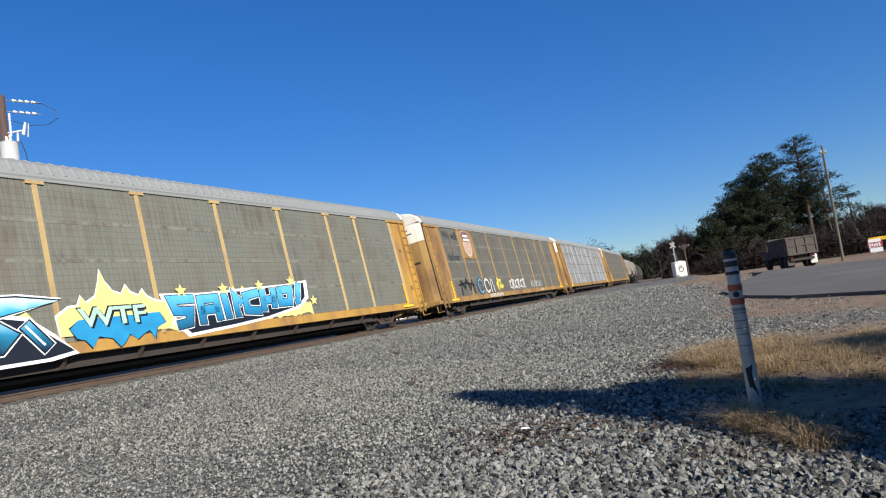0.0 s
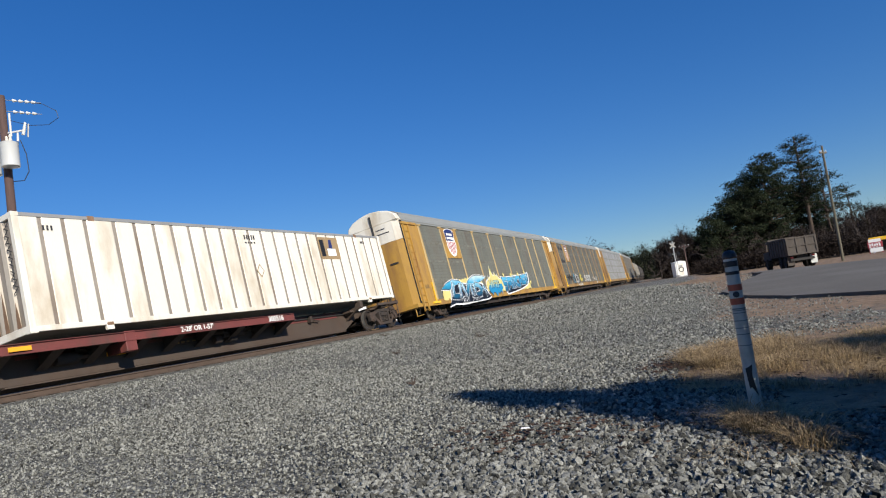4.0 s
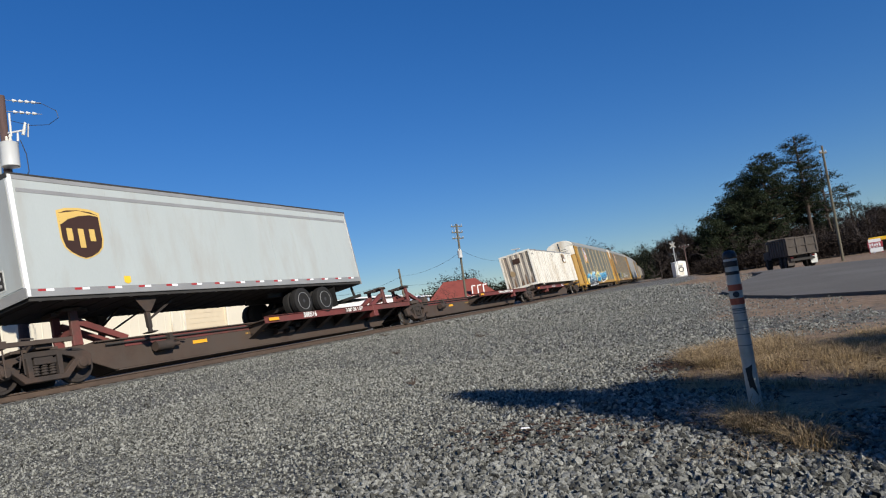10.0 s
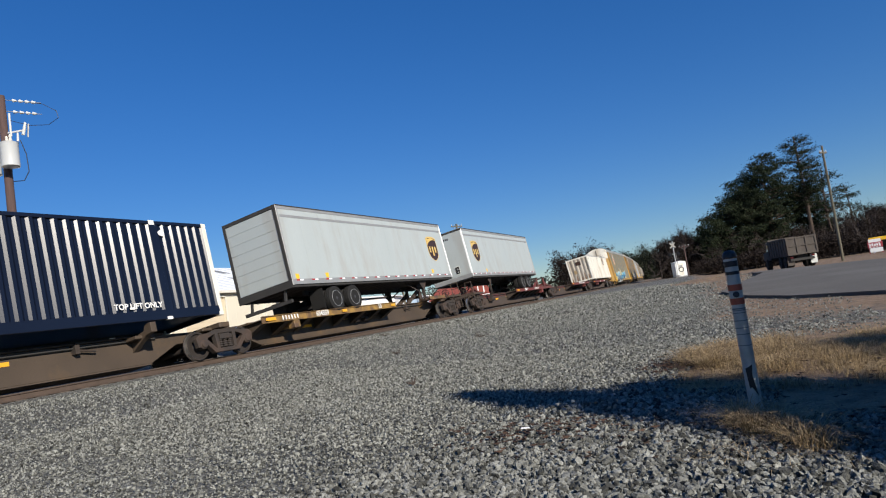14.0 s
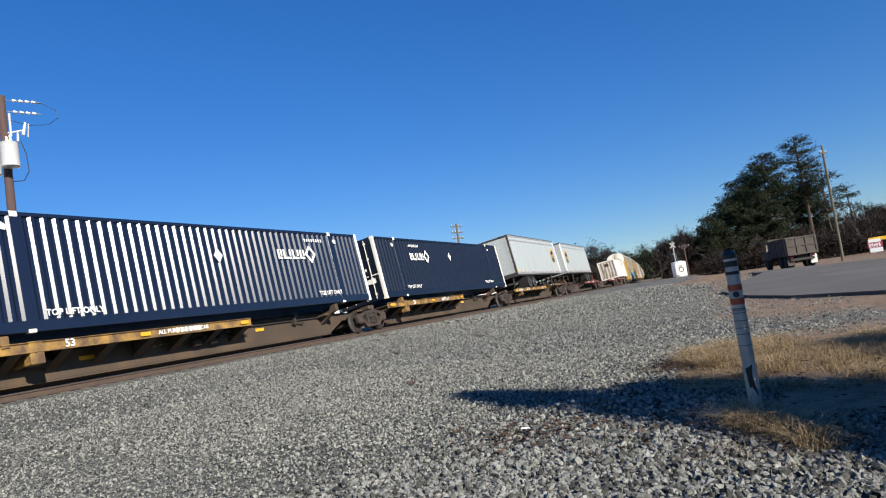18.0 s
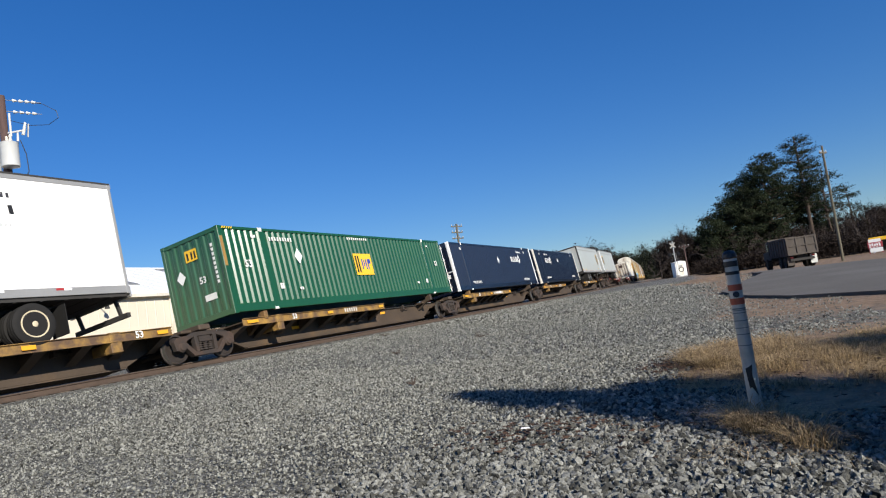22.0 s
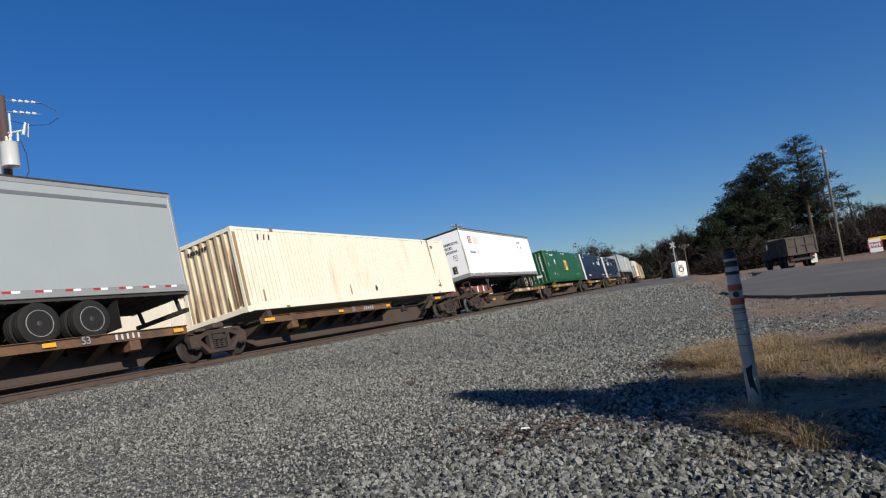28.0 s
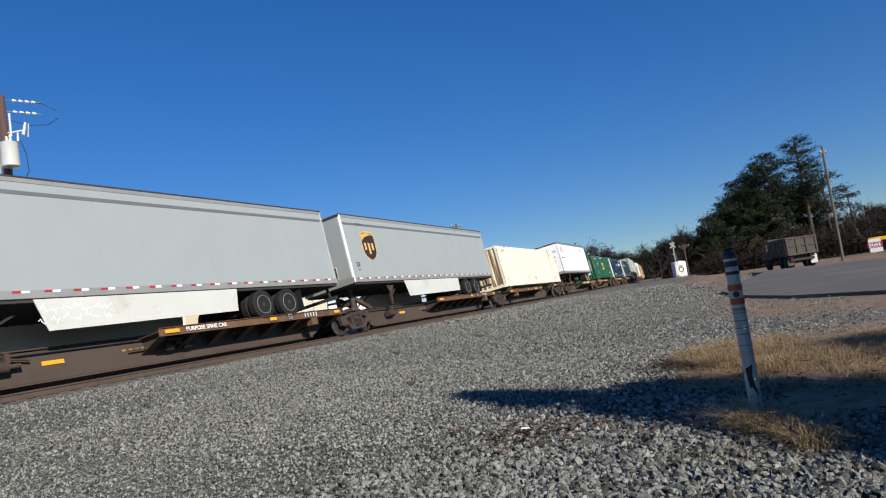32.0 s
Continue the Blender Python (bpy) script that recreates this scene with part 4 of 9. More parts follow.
    for xx in (-0.38, 0.42):
        nb = part("nose_box", Form().box(xx - 0.17, xx + 0.17, min(yn, yn + nose * 0.02), max(yn, yn + nose * 0.02), z0 + 0.35, z0 + 0.85), M_SKIRT, t, "connector box with a pale rim")
        part("socket_panel", Form().box(xx - 0.13, xx + 0.13, min(yn, yn + nose * 0.03), max(yn, yn + nose * 0.03), z0 + 0.39, z0 + 0.81), M_DARK, nb)
        for zz in (0.48, 0.66):
            part("socket", Form().lathe([(nose * 0.02, 0.05), (nose * 0.06, 0.05), (nose * 0.07, 0.03)], "y", 10, (xx + 0.03, yn, z0 + zz)), M_GREY_RAIL, nb)
    part("nose_cap", Form().box(-W + 0.01, W - 0.01, min(yn, yn + nose * 0.016), max(yn, yn + nose * 0.016), z1 - 0.12, z1), M_DARK, t, "dark nose header")
    part("nose_sill", Form().box(-W, W, min(yn, yn + nose * 0.02), max(yn, yn + nose * 0.02), z0 - 0.02, z0 + 0.22), M_GREY_RAIL, t)
    fl = Form()
    for k in range(int(length / 0.6)):
        y = -h + 0.3 + 0.6 * k
        fl.box(-W + 0.06, W - 0.06, y - 0.03, y + 0.03, z0 - 0.10, z0)
    fl.box(-W + 0.05, W - 0.05, -h + 0.05, h - 0.05, z0 - 0.085, z0 + 0.015)
    part("floor_frame", fl, M_DARK, t)
    slide = Form()
    yb = -nose * (h - bogie)
    for xx in (-0.5, 0.5):
        slide.box(xx - 0.06, xx + 0.06, yb - 1.6, yb + 1.6, z0 - 0.26, z0 - 0.1)
    for sgn in (-1, 1):
        slide.box(-0.9, 0.9, yb + sgn * 0.63 - 0.07, yb + sgn * 0.63 + 0.07, 1.32, 1.46)
        for xx in (-0.5, 0.5):
            slide.bar((xx, yb + sgn * 0.63, 1.4), (xx, yb + sgn * 0.63 + 0.45, z0 - 0.2), 0.12)
    bg = part("bogie", slide, M_DARK, t, "sliding tandem bogie")
    for sgn in (-1, 1):
        for ax in (-1, 1):
            for inner in (0, 1):
                xw = sgn * (1.16 - 0.33 * inner)
                ty = Form().lathe([(-0.13, 0.31), (-0.14, 0.44), (-0.11, 0.487), (-0.06, 0.49), (-0.055, 0.478), (-0.045, 0.478), (-0.04, 0.49), (0.04, 0.49), (0.045, 0.478), (0.055, 0.478), (0.06, 0.49), (0.11, 0.487), (0.14, 0.44), (0.135, 0.36), (0.13, 0.31)], "x", 28)
                tire = part("tyre", ty, M_RUBBER, bg, smooth=True, m=pose(xw, yb + ax * 0.64, 1.41))
                if not inner:
                    rm = Form().lathe([(-0.05 * sgn, 0.3), (0.135 * sgn, 0.315), (0.135 * sgn, 0.285), (0.06 * sgn, 0.26), (0.02 * sgn, 0.12), (0.11 * sgn, 0.10), (0.14 * sgn, 0.05)], "x", 24)
                    for k in range(8):
                        a = math.pi / 4 * k
                        rm.lathe([(0.03 * sgn, 0.035), (0.052 * sgn, 0.03)], "x", 6, (0, 0.19 * math.cos(a), 0.19 * math.sin(a)))
                    part("rim", rm, rim or M_RIM, bg, "steel wheel rim", smooth=True, m=pose(xw, yb + ax * 0.64, 1.41))
                    ring = Form().lathe([(0.125 * sgn, 0.297), (0.142 * sgn, 0.303), (0.142 * sgn, 0.314), (0.125 * sgn, 0.318)], "x", 28)
                    part("rim_edge", ring, M_GREY_RAIL if rim is None else rim, bg, "pale rim edge", smooth=True, m=pose(xw, yb + ax * 0.64, 1.41))
        part("mud_flap", Form().box(min(sgn * 0.62, sgn * 1.25), max(sgn * 0.62, sgn * 1.25), yb - nose * 1.42 - 0.01, yb - nose * 1.42 + 0.01, 1.12, 1.85), M_RUBBER, bg)
        g = Form()
        yg = nose * (h - gear)
        g.box(sgn * 0.98 - 0.06, sgn * 0.98 + 0.06, yg - 0.06, yg + 0.06, 1.1, z0)
        g.box(sgn * 0.98 - 0.045, sgn * 0.98 + 0.045, yg - 0.045, yg + 0.045, 0.98, 1.2)
        g.prism([(yg - 0.42, z0 - 0.05), (yg + 0.42, z0 - 0.05), (yg + 0.08, z0 - 0.5), (yg - 0.08, z0 - 0.5)], "x", sgn * 1.05 - 0.01, sgn * 1.05 + 0.01)
        g.box(sgn * 0.98 - 0.14, sgn * 0.98 + 0.14, yg - 0.14, yg + 0.14, 0.955, 0.985)
        lg = part("landing_gear", g, M_TRUCK, t, "retracted landing gear leg", bevel=0.008)
        part("gear_brace", Form().bar((sgn * 0.98, yg, 1.3), (sgn * 0.7, yg - nose * 1.3, z0 - 0.05), 0.05).bar((sgn * 0.98, yg, 1.55), (0, yg, z0 - 0.06), 0.045), M_TRUCK, lg)
        if skirt:
            a, b = skirt
            out = [(nose * (h - a), 1.98), (nose * (h - b), 1.98), (nose * (h - b) + nose * 0.12, 1.28), (nose * (h - a) - nose * 0.25, 1.22)]
            part("side_skirt", Form().prism(out, "x", sgn * 1.25 - 0.012, sgn * 1.25 + 0.012), M_SKIRT, t, "pale aerodynamic side skirt")
    if emblem:
        y, z = emblem
        patch(t, shield_outline(y, z, 1.16, 1.36), M_SHIELD_GOLD, W - 0.011, "emblem", "gold-edged shield emblem", 0.004)
        patch(t, shield_outline(y, z - 0.02, 1.06, 1.26), M_SHIELD_BROWN, W - 0.007, "emblem_field", "", 0.003)
        arc = [(y - 0.53, z + 0.5), (y, z + 0.6), (y + 0.53, z + 0.5), (y + 0.53, z + 0.47), (y + 0.3, z + 0.50), (y, z + 0.46), (y - 0.3, z + 0.36), (y - 0.53, z + 0.2)]
        patch(t, arc, M_SHIELD_GOLD, W - 0.004, "emblem_sweep", "", 0.003)
        for yy, w, z0_, z1_ in ((-0.32, 0.15, -0.20, 0.12), (-0.02, 0.15, -0.38, 0.12), (0.28, 0.15, -0.20, 0.12)):
            patch(t, [(y + yy - w / 2, z + z0_), (y + yy + w / 2, z + z0_), (y + yy + w / 2, z + z1_), (y + yy - w / 2, z + z1_)], M_SHIELD_GOLD, W - 0.004, "emblem_bar", "", 0.003)
    return t


# ------------------------------------------------------------------ autorack cars
def perforated_surface(name, color, dark):
    """Galvanised sheet with rows of small holes, streaked by dirt."""
    m = surface(name, color, 0.6, 0.2, var=0.14, scale=1.1, stain=(0.15, 0.13, 0.10), stain_amount=0.5, stain_scale=1.1, stretch=(1, 1, 0.22))
    n, l = m.node_tree.nodes, m.node_tree.links
    b = n["Principled BSDF"]
    src = b.inputs["Base Color"].links[0].from_socket
    tc = [k for k in n if k.type == "TEX_COORD"][0]
    sep = n.new("ShaderNodeSeparateXYZ")
    l.new(tc.outputs["Object"], sep.inputs[0])
    com = n.new("ShaderNodeCombineXYZ")
    l.new(sep.outputs[1], com.inputs[0])
    l.new(sep.outputs[2], com.inputs[1])
    br = n.new("ShaderNodeTexBrick")
    br.offset, br.squash = 0.0, 1.0
    br.inputs["Scale"].default_value = 1.0
    br.inputs["Brick Width"].default_value, br.inputs["Row Height"].default_value, br.inputs["Mortar Size"].default_value = 0.15, 0.165, 0.012
    br.inputs["Color1"].default_value = br.inputs["Color2"].default_value = (0, 0, 0, 1)
    br.inputs["Mortar"].default_value = (1, 1, 1, 1)
    l.new(com.outputs[0], br.inputs["Vector"])
    mx = n.new("ShaderNodeMix")
    mx.data_type = "RGBA"
    mx.inputs["B"].default_value = (*dark, 1)
    k = n.new("ShaderNodeMath")
    k.operation = "MULTIPLY"
    k.inputs[1].default_value = 0.36
    l.new(br.outputs["Color"], k.inputs[0])
    l.new(k.outputs[0], mx.inputs["Factor"])
    # narrow dark and rusty runs down the sheet
    runs, wide, both, rr = n.new("ShaderNodeTexNoise"), n.new("ShaderNodeTexNoise"), n.new("ShaderNodeMath"), n.new("ShaderNodeMapRange")
    fine_map, wide_map = n.new("ShaderNodeMapping"), n.new("ShaderNodeMapping")
    fine_map.inputs["Scale"].default_value, wide_map.inputs["Scale"].default_value = (1, 9, 0.35), (1, 0.5, 1.3)
    runs.inputs["Scale"].default_value, wide.inputs["Scale"].default_value = 1.6, 1.1
    l.new(tc.outputs["Object"], fine_map.inputs["Vector"])
    l.new(tc.outputs["Object"], wide_map.inputs["Vector"])
    l.new(fine_map.outputs[0], runs.inputs["Vector"])
    l.new(wide_map.outputs[0], wide.inputs["Vector"])
    both.operation = "MULTIPLY"
    l.new(runs.outputs[0], both.inputs[0])
    l.new(wide.outputs[0], both.inputs[1])
    rr.inputs["From Min"].default_value, rr.inputs["From Max"].default_value, rr.inputs["To Max"].default_value = 0.25, 0.42, 0.55
    l.new(both.outputs[0], rr.inputs["Value"])
    grime = n.new("ShaderNodeMix")
    grime.data_type = "RGBA"
    grime.inputs["B"].default_value = (0.085, 0.068, 0.048, 1)
    l.new(rr.outputs[0], grime.inputs["Factor"])
    l.new(src, grime.inputs["A"])
    l.new(grime.outputs["Result"], mx.inputs["A"])
    l.new(mx.outputs["Result"], b.inputs["Base Color"])
    return m


M_PERF = perforated_surface("perforated_rack_sheet", (0.172, 0.176, 0.142), (0.070, 0.07, 0.056))
M_PERF_DIRTY = perforated_surface("grimy_perforated_rack_sheet", (0.138, 0.134, 0.106), (0.06, 0.052, 0.04))
M_PERF_PALE = perforated_surface("pale_perforated_rack_sheet", (0.30, 0.31, 0.315), (0.18, 0.175, 0.165))
M_PERF_BROWN = perforated_surface("rusty_perforated_rack_sheet", (0.12, 0.105, 0.082), (0.06, 0.052, 0.045))
M_JOINT = surface("dull_riveted_joint", (0.185, 0.185, 0.150), 0.65, 0.2, var=0.25, scale=3.0, stain=(0.10, 0.08, 0.055), stain_amount=0.55, stain_scale=4.0, stretch=(1, 1, 0.5))
RACK_POSTS = (-11.7, -9.07, -6.92, -4.2, -1.4, 1.45, 4.4, 7.3, 9.3, 12.2)
RH = 13.7


def autorack(label, sheet, frame_mat, post_mat, group, emblem=True, turn=True):
    """A closed two-level motor-vehicle car; y = 0 its middle."""
    a = thing("autorack_car", label, "railcar", group)
    X = 1.5
    core = Form().box(-X + 0.07, X - 0.07, -RH + 0.3, RH - 0.3, 0.62, 4.9)
    part("body", core, M_DARK, a)
    us = Form().box(-0.45, 0.45, -RH + 1.2, RH - 1.2, 0.40, 0.66)
    for sgn in (-1, 1):
        for k in range(15):
            y = -RH + 4.6 + 1.3 * k
            us.prism([(sgn * 0.45, 0.30), (sgn * 1.42, 0.56), (sgn * 1.42, 0.62), (sgn * 0.45, 0.62)], "y", y - 0.05, y + 0.05)
    us.box(-0.6, 0.6, -RH + 4, RH - 4, 0.22, 0.30)
    us.box(1.05, 1.15, -RH + 4.4, RH - 4.4, 0.34, 0.60).box(-1.15, -1.05, -RH + 4.4, RH - 4.4, 0.34, 0.60)
    part("underframe", us, M_DARK, a)
    for sgn in (-1, 1):
        part("side_girder", Form().box(min(sgn * 1.16, sgn * 1.20), max(sgn * 1.16, sgn * 1.20), -RH + 4.4, RH - 4.4, 0.30, 0.58), M_DARK_BROWN, a, "dark brown side girder")
        for k in range(9):
            y = -RH + 5.4 + 2.08 * k
            part("girder_gusset", Form().prism([(sgn * 1.20, 0.30), (sgn * 1.44, 0.56), (sgn * 1.20, 0.56)], "y", y - 0.05, y + 0.05), M_BROWN, a)
    arch = [(-X, 4.86), (-X - 0.03, 4.93), (-X + 0.01, 5.02), (-1.34, 5.32), (-1.02, 5.54), (-0.55, 5.68), (0, 5.73), (0.55, 5.68), (1.02, 5.54), (1.34, 5.32), (X - 0.01, 5.02), (X + 0.03, 4.93), (X, 4.86)]
    part("roof", Form().prism(arch, "y", -RH + 0.25, RH - 0.25), M_RACK_ROOF, a, "arched galvanised roof")
    rr = Form()
    top = arch[2:-2]
    for k in range(84):
        y = -RH + 0.4 + (2 * RH - 0.8) * k / 83
        for (x0, z0), (x1, z1) in zip(top, top[1:]):
            rr.add([(x0, y - 0.05, z0 + 0.002), (x1, y - 0.05, z1 + 0.002), (x1, y + 0.05, z1 + 0.002), (x0, y + 0.05, z0 + 0.002), (x0, y - 0.03, z0 + 0.025), (x1, y - 0.03, z1 + 0.025), (x1, y + 0.03, z1 + 0.025), (x0, y + 0.03, z0 + 0.025)],
                   [(0, 1, 5, 4), (4, 5, 6, 7), (7, 6, 2, 3)])
    part("roof_ribbing", rr, M_RACK_ROOF, a)
    for sgn in (-1, 1):
        def side(x0, x1):
            return min(sgn * x0, sgn * x1), max(sgn * x0, sgn * x1)
        part("side_sill", Form().box(*side(X - 0.12, X), -RH + 0.35, RH - 0.35, 0.57, 0.86), frame_mat, a, "deep side sill", bevel=0.01)
        part("eave_rail", Form().box(*side(X - 0.08, X + 0.012), -RH + 0.3, RH - 0.3, 4.82, 4.90), M_RACK_ROOF, a, bevel=0.006)
        bays = list(zip(RACK_POSTS, RACK_POSTS[1:]))
        for y0, y1 in bays:
            rows = 4
            for r in range(rows):
                z0 = 0.87 + (4.82 - 0.87) * r / rows
                z1 = 0.87 + (4.82 - 0.87) * (r + 1) / rows
                f = Form().box(*side(X - 0.05, X - 0.03), y0 + 0.02, y1 - 0.02, z0, z1 - 0.004)
                sh = part("side_sheet", f, sheet, a)
                if r:
                    part("sheet_joint", Form().box(*side(X - 0.055, X - 0.024), y0 + 0.02, y1 - 0.02, z0 - 0.05, z0 + 0.05), M_JOINT, sh)
        for y in RACK_POSTS:
            w = 0.085 if y not in (RACK_POSTS[0], RACK_POSTS[-1]) else 0.11
            po = part("side_post", Form().prism([(sgn * (X - 0.06), y - w), (sgn * X, y - w * 0.6), (sgn * X, y + w * 0.6), (sgn * (X - 0.06), y + w)], "z", 0.8, 4.80), post_mat, a)
            part("post_cap", Form().box(*side(X - 0.03, X + 0.016), y - 0.22, y + 0.22, 4.74, 4.83), post_mat, po)
        if emblem:
            part("emblem_panel", Form().box(*side(X - 0.02, X + 0.004), -9.07 + 0.04, -6.92 - 0.04, 3.05, 4.76), frame_mat, a, "yellow emblem panel")
        for e in (-1, 1):
            lo, hi = (RACK_POSTS[-1] + 0.1, RH - 0.10) if e > 0 else (-RH + 0.10, RACK_POSTS[0] - 0.1)
            ep = part("end_panel", Form().box(*side(X - 0.10, X - 0.02), lo, hi, 0.86, 4.82), frame_mat, a, "flat end side panel", bevel=0.01)
            st = Form()
            for yy in (e * (RH - 0.18), e * (RH - 0.66)):
                st.box(*side(X - 0.02, X + 0.06), yy - 0.02, yy + 0.02, 0.35, 4.72)
            for k in range(12):
                z = 0.42 + 0.36 * k
                st.tube((sgn * (X + 0.045), e * (RH - 0.18), z), (sgn * (X + 0.045), e * (RH - 0.66), z), 0.013, n=6)
            part("ladder", st, M_YELLOW if frame_mat is M_YELLOW else frame_mat, a, "end ladder")
            part("ladder_cap", Form().box(*side(X - 0.05, X + 0.05), min(e * (RH - 0.05), e * (RH - 1.6)), max(e * (RH - 0.05), e * (RH - 1.6)), 4.73, 4.85), frame_mat, a)
            tag_y = e * (RACK_POSTS[-1] + 0.55)
            gr = Form()
            gr.bar((sgn * (X + 0.03), tag_y - e * 0.75, 0.75), (sgn * (X + 0.03), tag_y - e * 0.75, 1.75), 0.05)
            gr.box(*side(X, X + 0.06), tag_y - e * 0.75 - 0.42, tag_y - e * 0.75 + 0.42, 0.66, 0.76)
            part("grab_rail", gr, M_BRIGHT_YELLOW, a, "bright yellow grab rail")
            for k, (yy, zz, w, h_) in enumerate(((tag_y + 0.2, 1.55, 0.42, 0.2), (tag_y - 0.1, 3.35, 0.2, 0.12))):
                part("stencil_plate", Form().box(*side(X - 0.02, X - 0.014), yy - w / 2, yy + w / 2, zz - h_ / 2, zz + h_ / 2), M_TTX, ep)
    for e in (-1, 1):
        ye = e * RH
        curve = []
        for k in range(9):
            x = -1.46 + 2.92 * k / 8
            curve.append((x, ye + e * (0.10 - 0.17 * abs(x / 1.46) ** 5)))
        for z0, z1, mt, nm in ((0.78, 4.02, frame_mat, "end_door"), (4.03, 5.0, M_OFFWHITE, "end_door_top")):
            f = Form().prism(curve + [(1.46, ye - e * 0.3), (-1.46, ye - e * 0.3)], "z", z0, z1)
            dr = part(nm, f, mt, a, "yellow folding end door" if nm == "end_door" else "white upper end panel")
        cap = [(-1.46, 4.99), (-1.33, 5.32), (-1.02, 5.54), (-0.55, 5.68), (0, 5.74), (0.55, 5.68), (1.02, 5.54), (1.33, 5.32), (1.46, 4.99)]
        part("end_cap", Form().prism(cap, "y", min(ye - e * 0.3, ye + e * 0.08), max(ye - e * 0.3, ye + e * 0.08)), M_OFFWHITE, a, "white arched end cap", bevel=0.04)
        for sgn in (-1, 1):
            part("door_gasket", Form().box(sgn * 1.455 - 0.02, sgn * 1.455 + 0.02, min(ye - e * 0.32, ye - e * 0.05), max(ye - e * 0.32, ye - e * 0.05), 0.78, 4.95), M_BLACK, a, "black corner gasket")
        part("cap_edge", Form().prism([(p * 1.012, q * 1.0 + 0.012) for p, q in cap] + [(p * 0.985, q - 0.02) for p, q in cap[::-1]], "y", min(ye - e * 0.33, ye - e * 0.28), max(ye - e * 0.33, ye - e * 0.28)), M_BLACK, a)
        hd = Form()
        for x in (-0.03, 0.03):
            hd.tube((x, ye + e * 0.12, 0.8), (x, ye + e * 0.12, 5.55), 0.018, n=6)
        for x, z in ((-0.75, 2.9), (0.7, 2.9)):
            hd.box(x - 0.22, x + 0.22, min(ye + e * 0.05, ye + e * 0.12), max(ye + e * 0.05, ye + e * 0.12), z, z + 0.09)
        for z in (1.6, 2.75, 3.6):
            hd.box(-0.06, 0.06, min(ye + e * 0.08, ye + e * 0.15), max(ye + e * 0.08, ye + e * 0.15), z, z + 0.35)
        part("door_gear", hd, M_DARK, a, "dark door bars and handles")
        for z, n_ in ((4.72, 5), (4.5, 7)):
            for x0 in (-1.1, 0.15):
                part("lettering_bar", Form().box(x0, x0 + 0.1 * n_, min(ye + e * 0.04, ye + e * 0.105), max(ye + e * 0.04, ye + e * 0.105), z, z + 0.05), M_TEXT_DARK, a)
        ds = Form().box(-1.45, 1.45, min(ye - e * 0.6, ye + e * 0.25), max(ye - e * 0.6, ye + e * 0.25), 0.60, 0.78)
        for x in (-1.35, 1.2):
            ds.bar((x, ye + e * 0.15, 0.2), (x, ye + e * 0.15, 0.65), 0.04)
            ds.box(x - 0.02, x + 0.35, ye + e * 0.15 - 0.03, ye + e * 0.15 + 0.03, 0.18, 0.22)
        part("end_step", ds, frame_mat, a, bevel=0.01)
        coupler(a, e * (RH - 0.35), e)
        rail_truck(a, e * (RH - 3.15), turn)
    return a


def ribbon(points, w):
    """The outline of a broad stroke along points, with mitred corners."""
    ps = [Vector((p[0], p[1])) for p in points]
    left, right = [], []
    for i, p in enumerate(ps):
        d0 = (p - ps[i - 1]).normalized() if i else (ps[1] - p).normalized()
        d1 = (ps[i + 1] - p).normalized() if i < len(ps) - 1 else d0
        n0, n1 = Vector((-d0.y, d0.x)), Vector((-d1.y, d1.x))
        m = (n0 + n1).normalized()
        k = w / 2 / max(0.55, m.dot(n0))
        end = d1 * (w * 0.3 if i == len(ps) - 1 else -w * 0.3 if i == 0 else 0)
        left.append(tuple(p + m * k + end))
        right.append(tuple(p - m * k + end))
    return left + right[::-1]


def fade_surface(name, low, mid, high, z0, z1):
    """Spray paint that fades upward between three colours, with an uneven edge."""
    m = surface(name, mid, 0.45, var=0.2, scale=2.5)
    n, l = m.node_tree.nodes, m.node_tree.links
    tc = [k for k in n if k.type == "TEX_COORD"][0]
    sep, add, mr, r = n.new("ShaderNodeSeparateXYZ"), n.new("ShaderNodeMath"), n.new("ShaderNodeMapRange"), n.new("ShaderNodeValToRGB")
    ns = n.new("ShaderNodeTexNoise")
    ns.inputs["Scale"].default_value = 1.8
    l.new(tc.outputs["Object"], sep.inputs[0])
    l.new(tc.outputs["Object"], ns.inputs["Vector"])
    add.operation, add.inputs[1].default_value = "MULTIPLY_ADD", 0.5
    l.new(ns.outputs[0], add.inputs[0])
    l.new(sep.outputs[2], add.inputs[2])
    mr.inputs["From Min"].default_value, mr.inputs["From Max"].default_value = z0 + 0.25, z1 + 0.25
    l.new(add.outputs[0], mr.inputs["Value"])
    e = r.color_ramp.elements
    e[0].color, e[1].color = (*low, 1), (*high, 1)
    e.new(0.5).color = (*mid, 1)
    l.new(mr.outputs[0], r.inputs[0])
    l.new(r.outputs[0], n["Principled BSDF"].inputs["Base Color"])
    return m


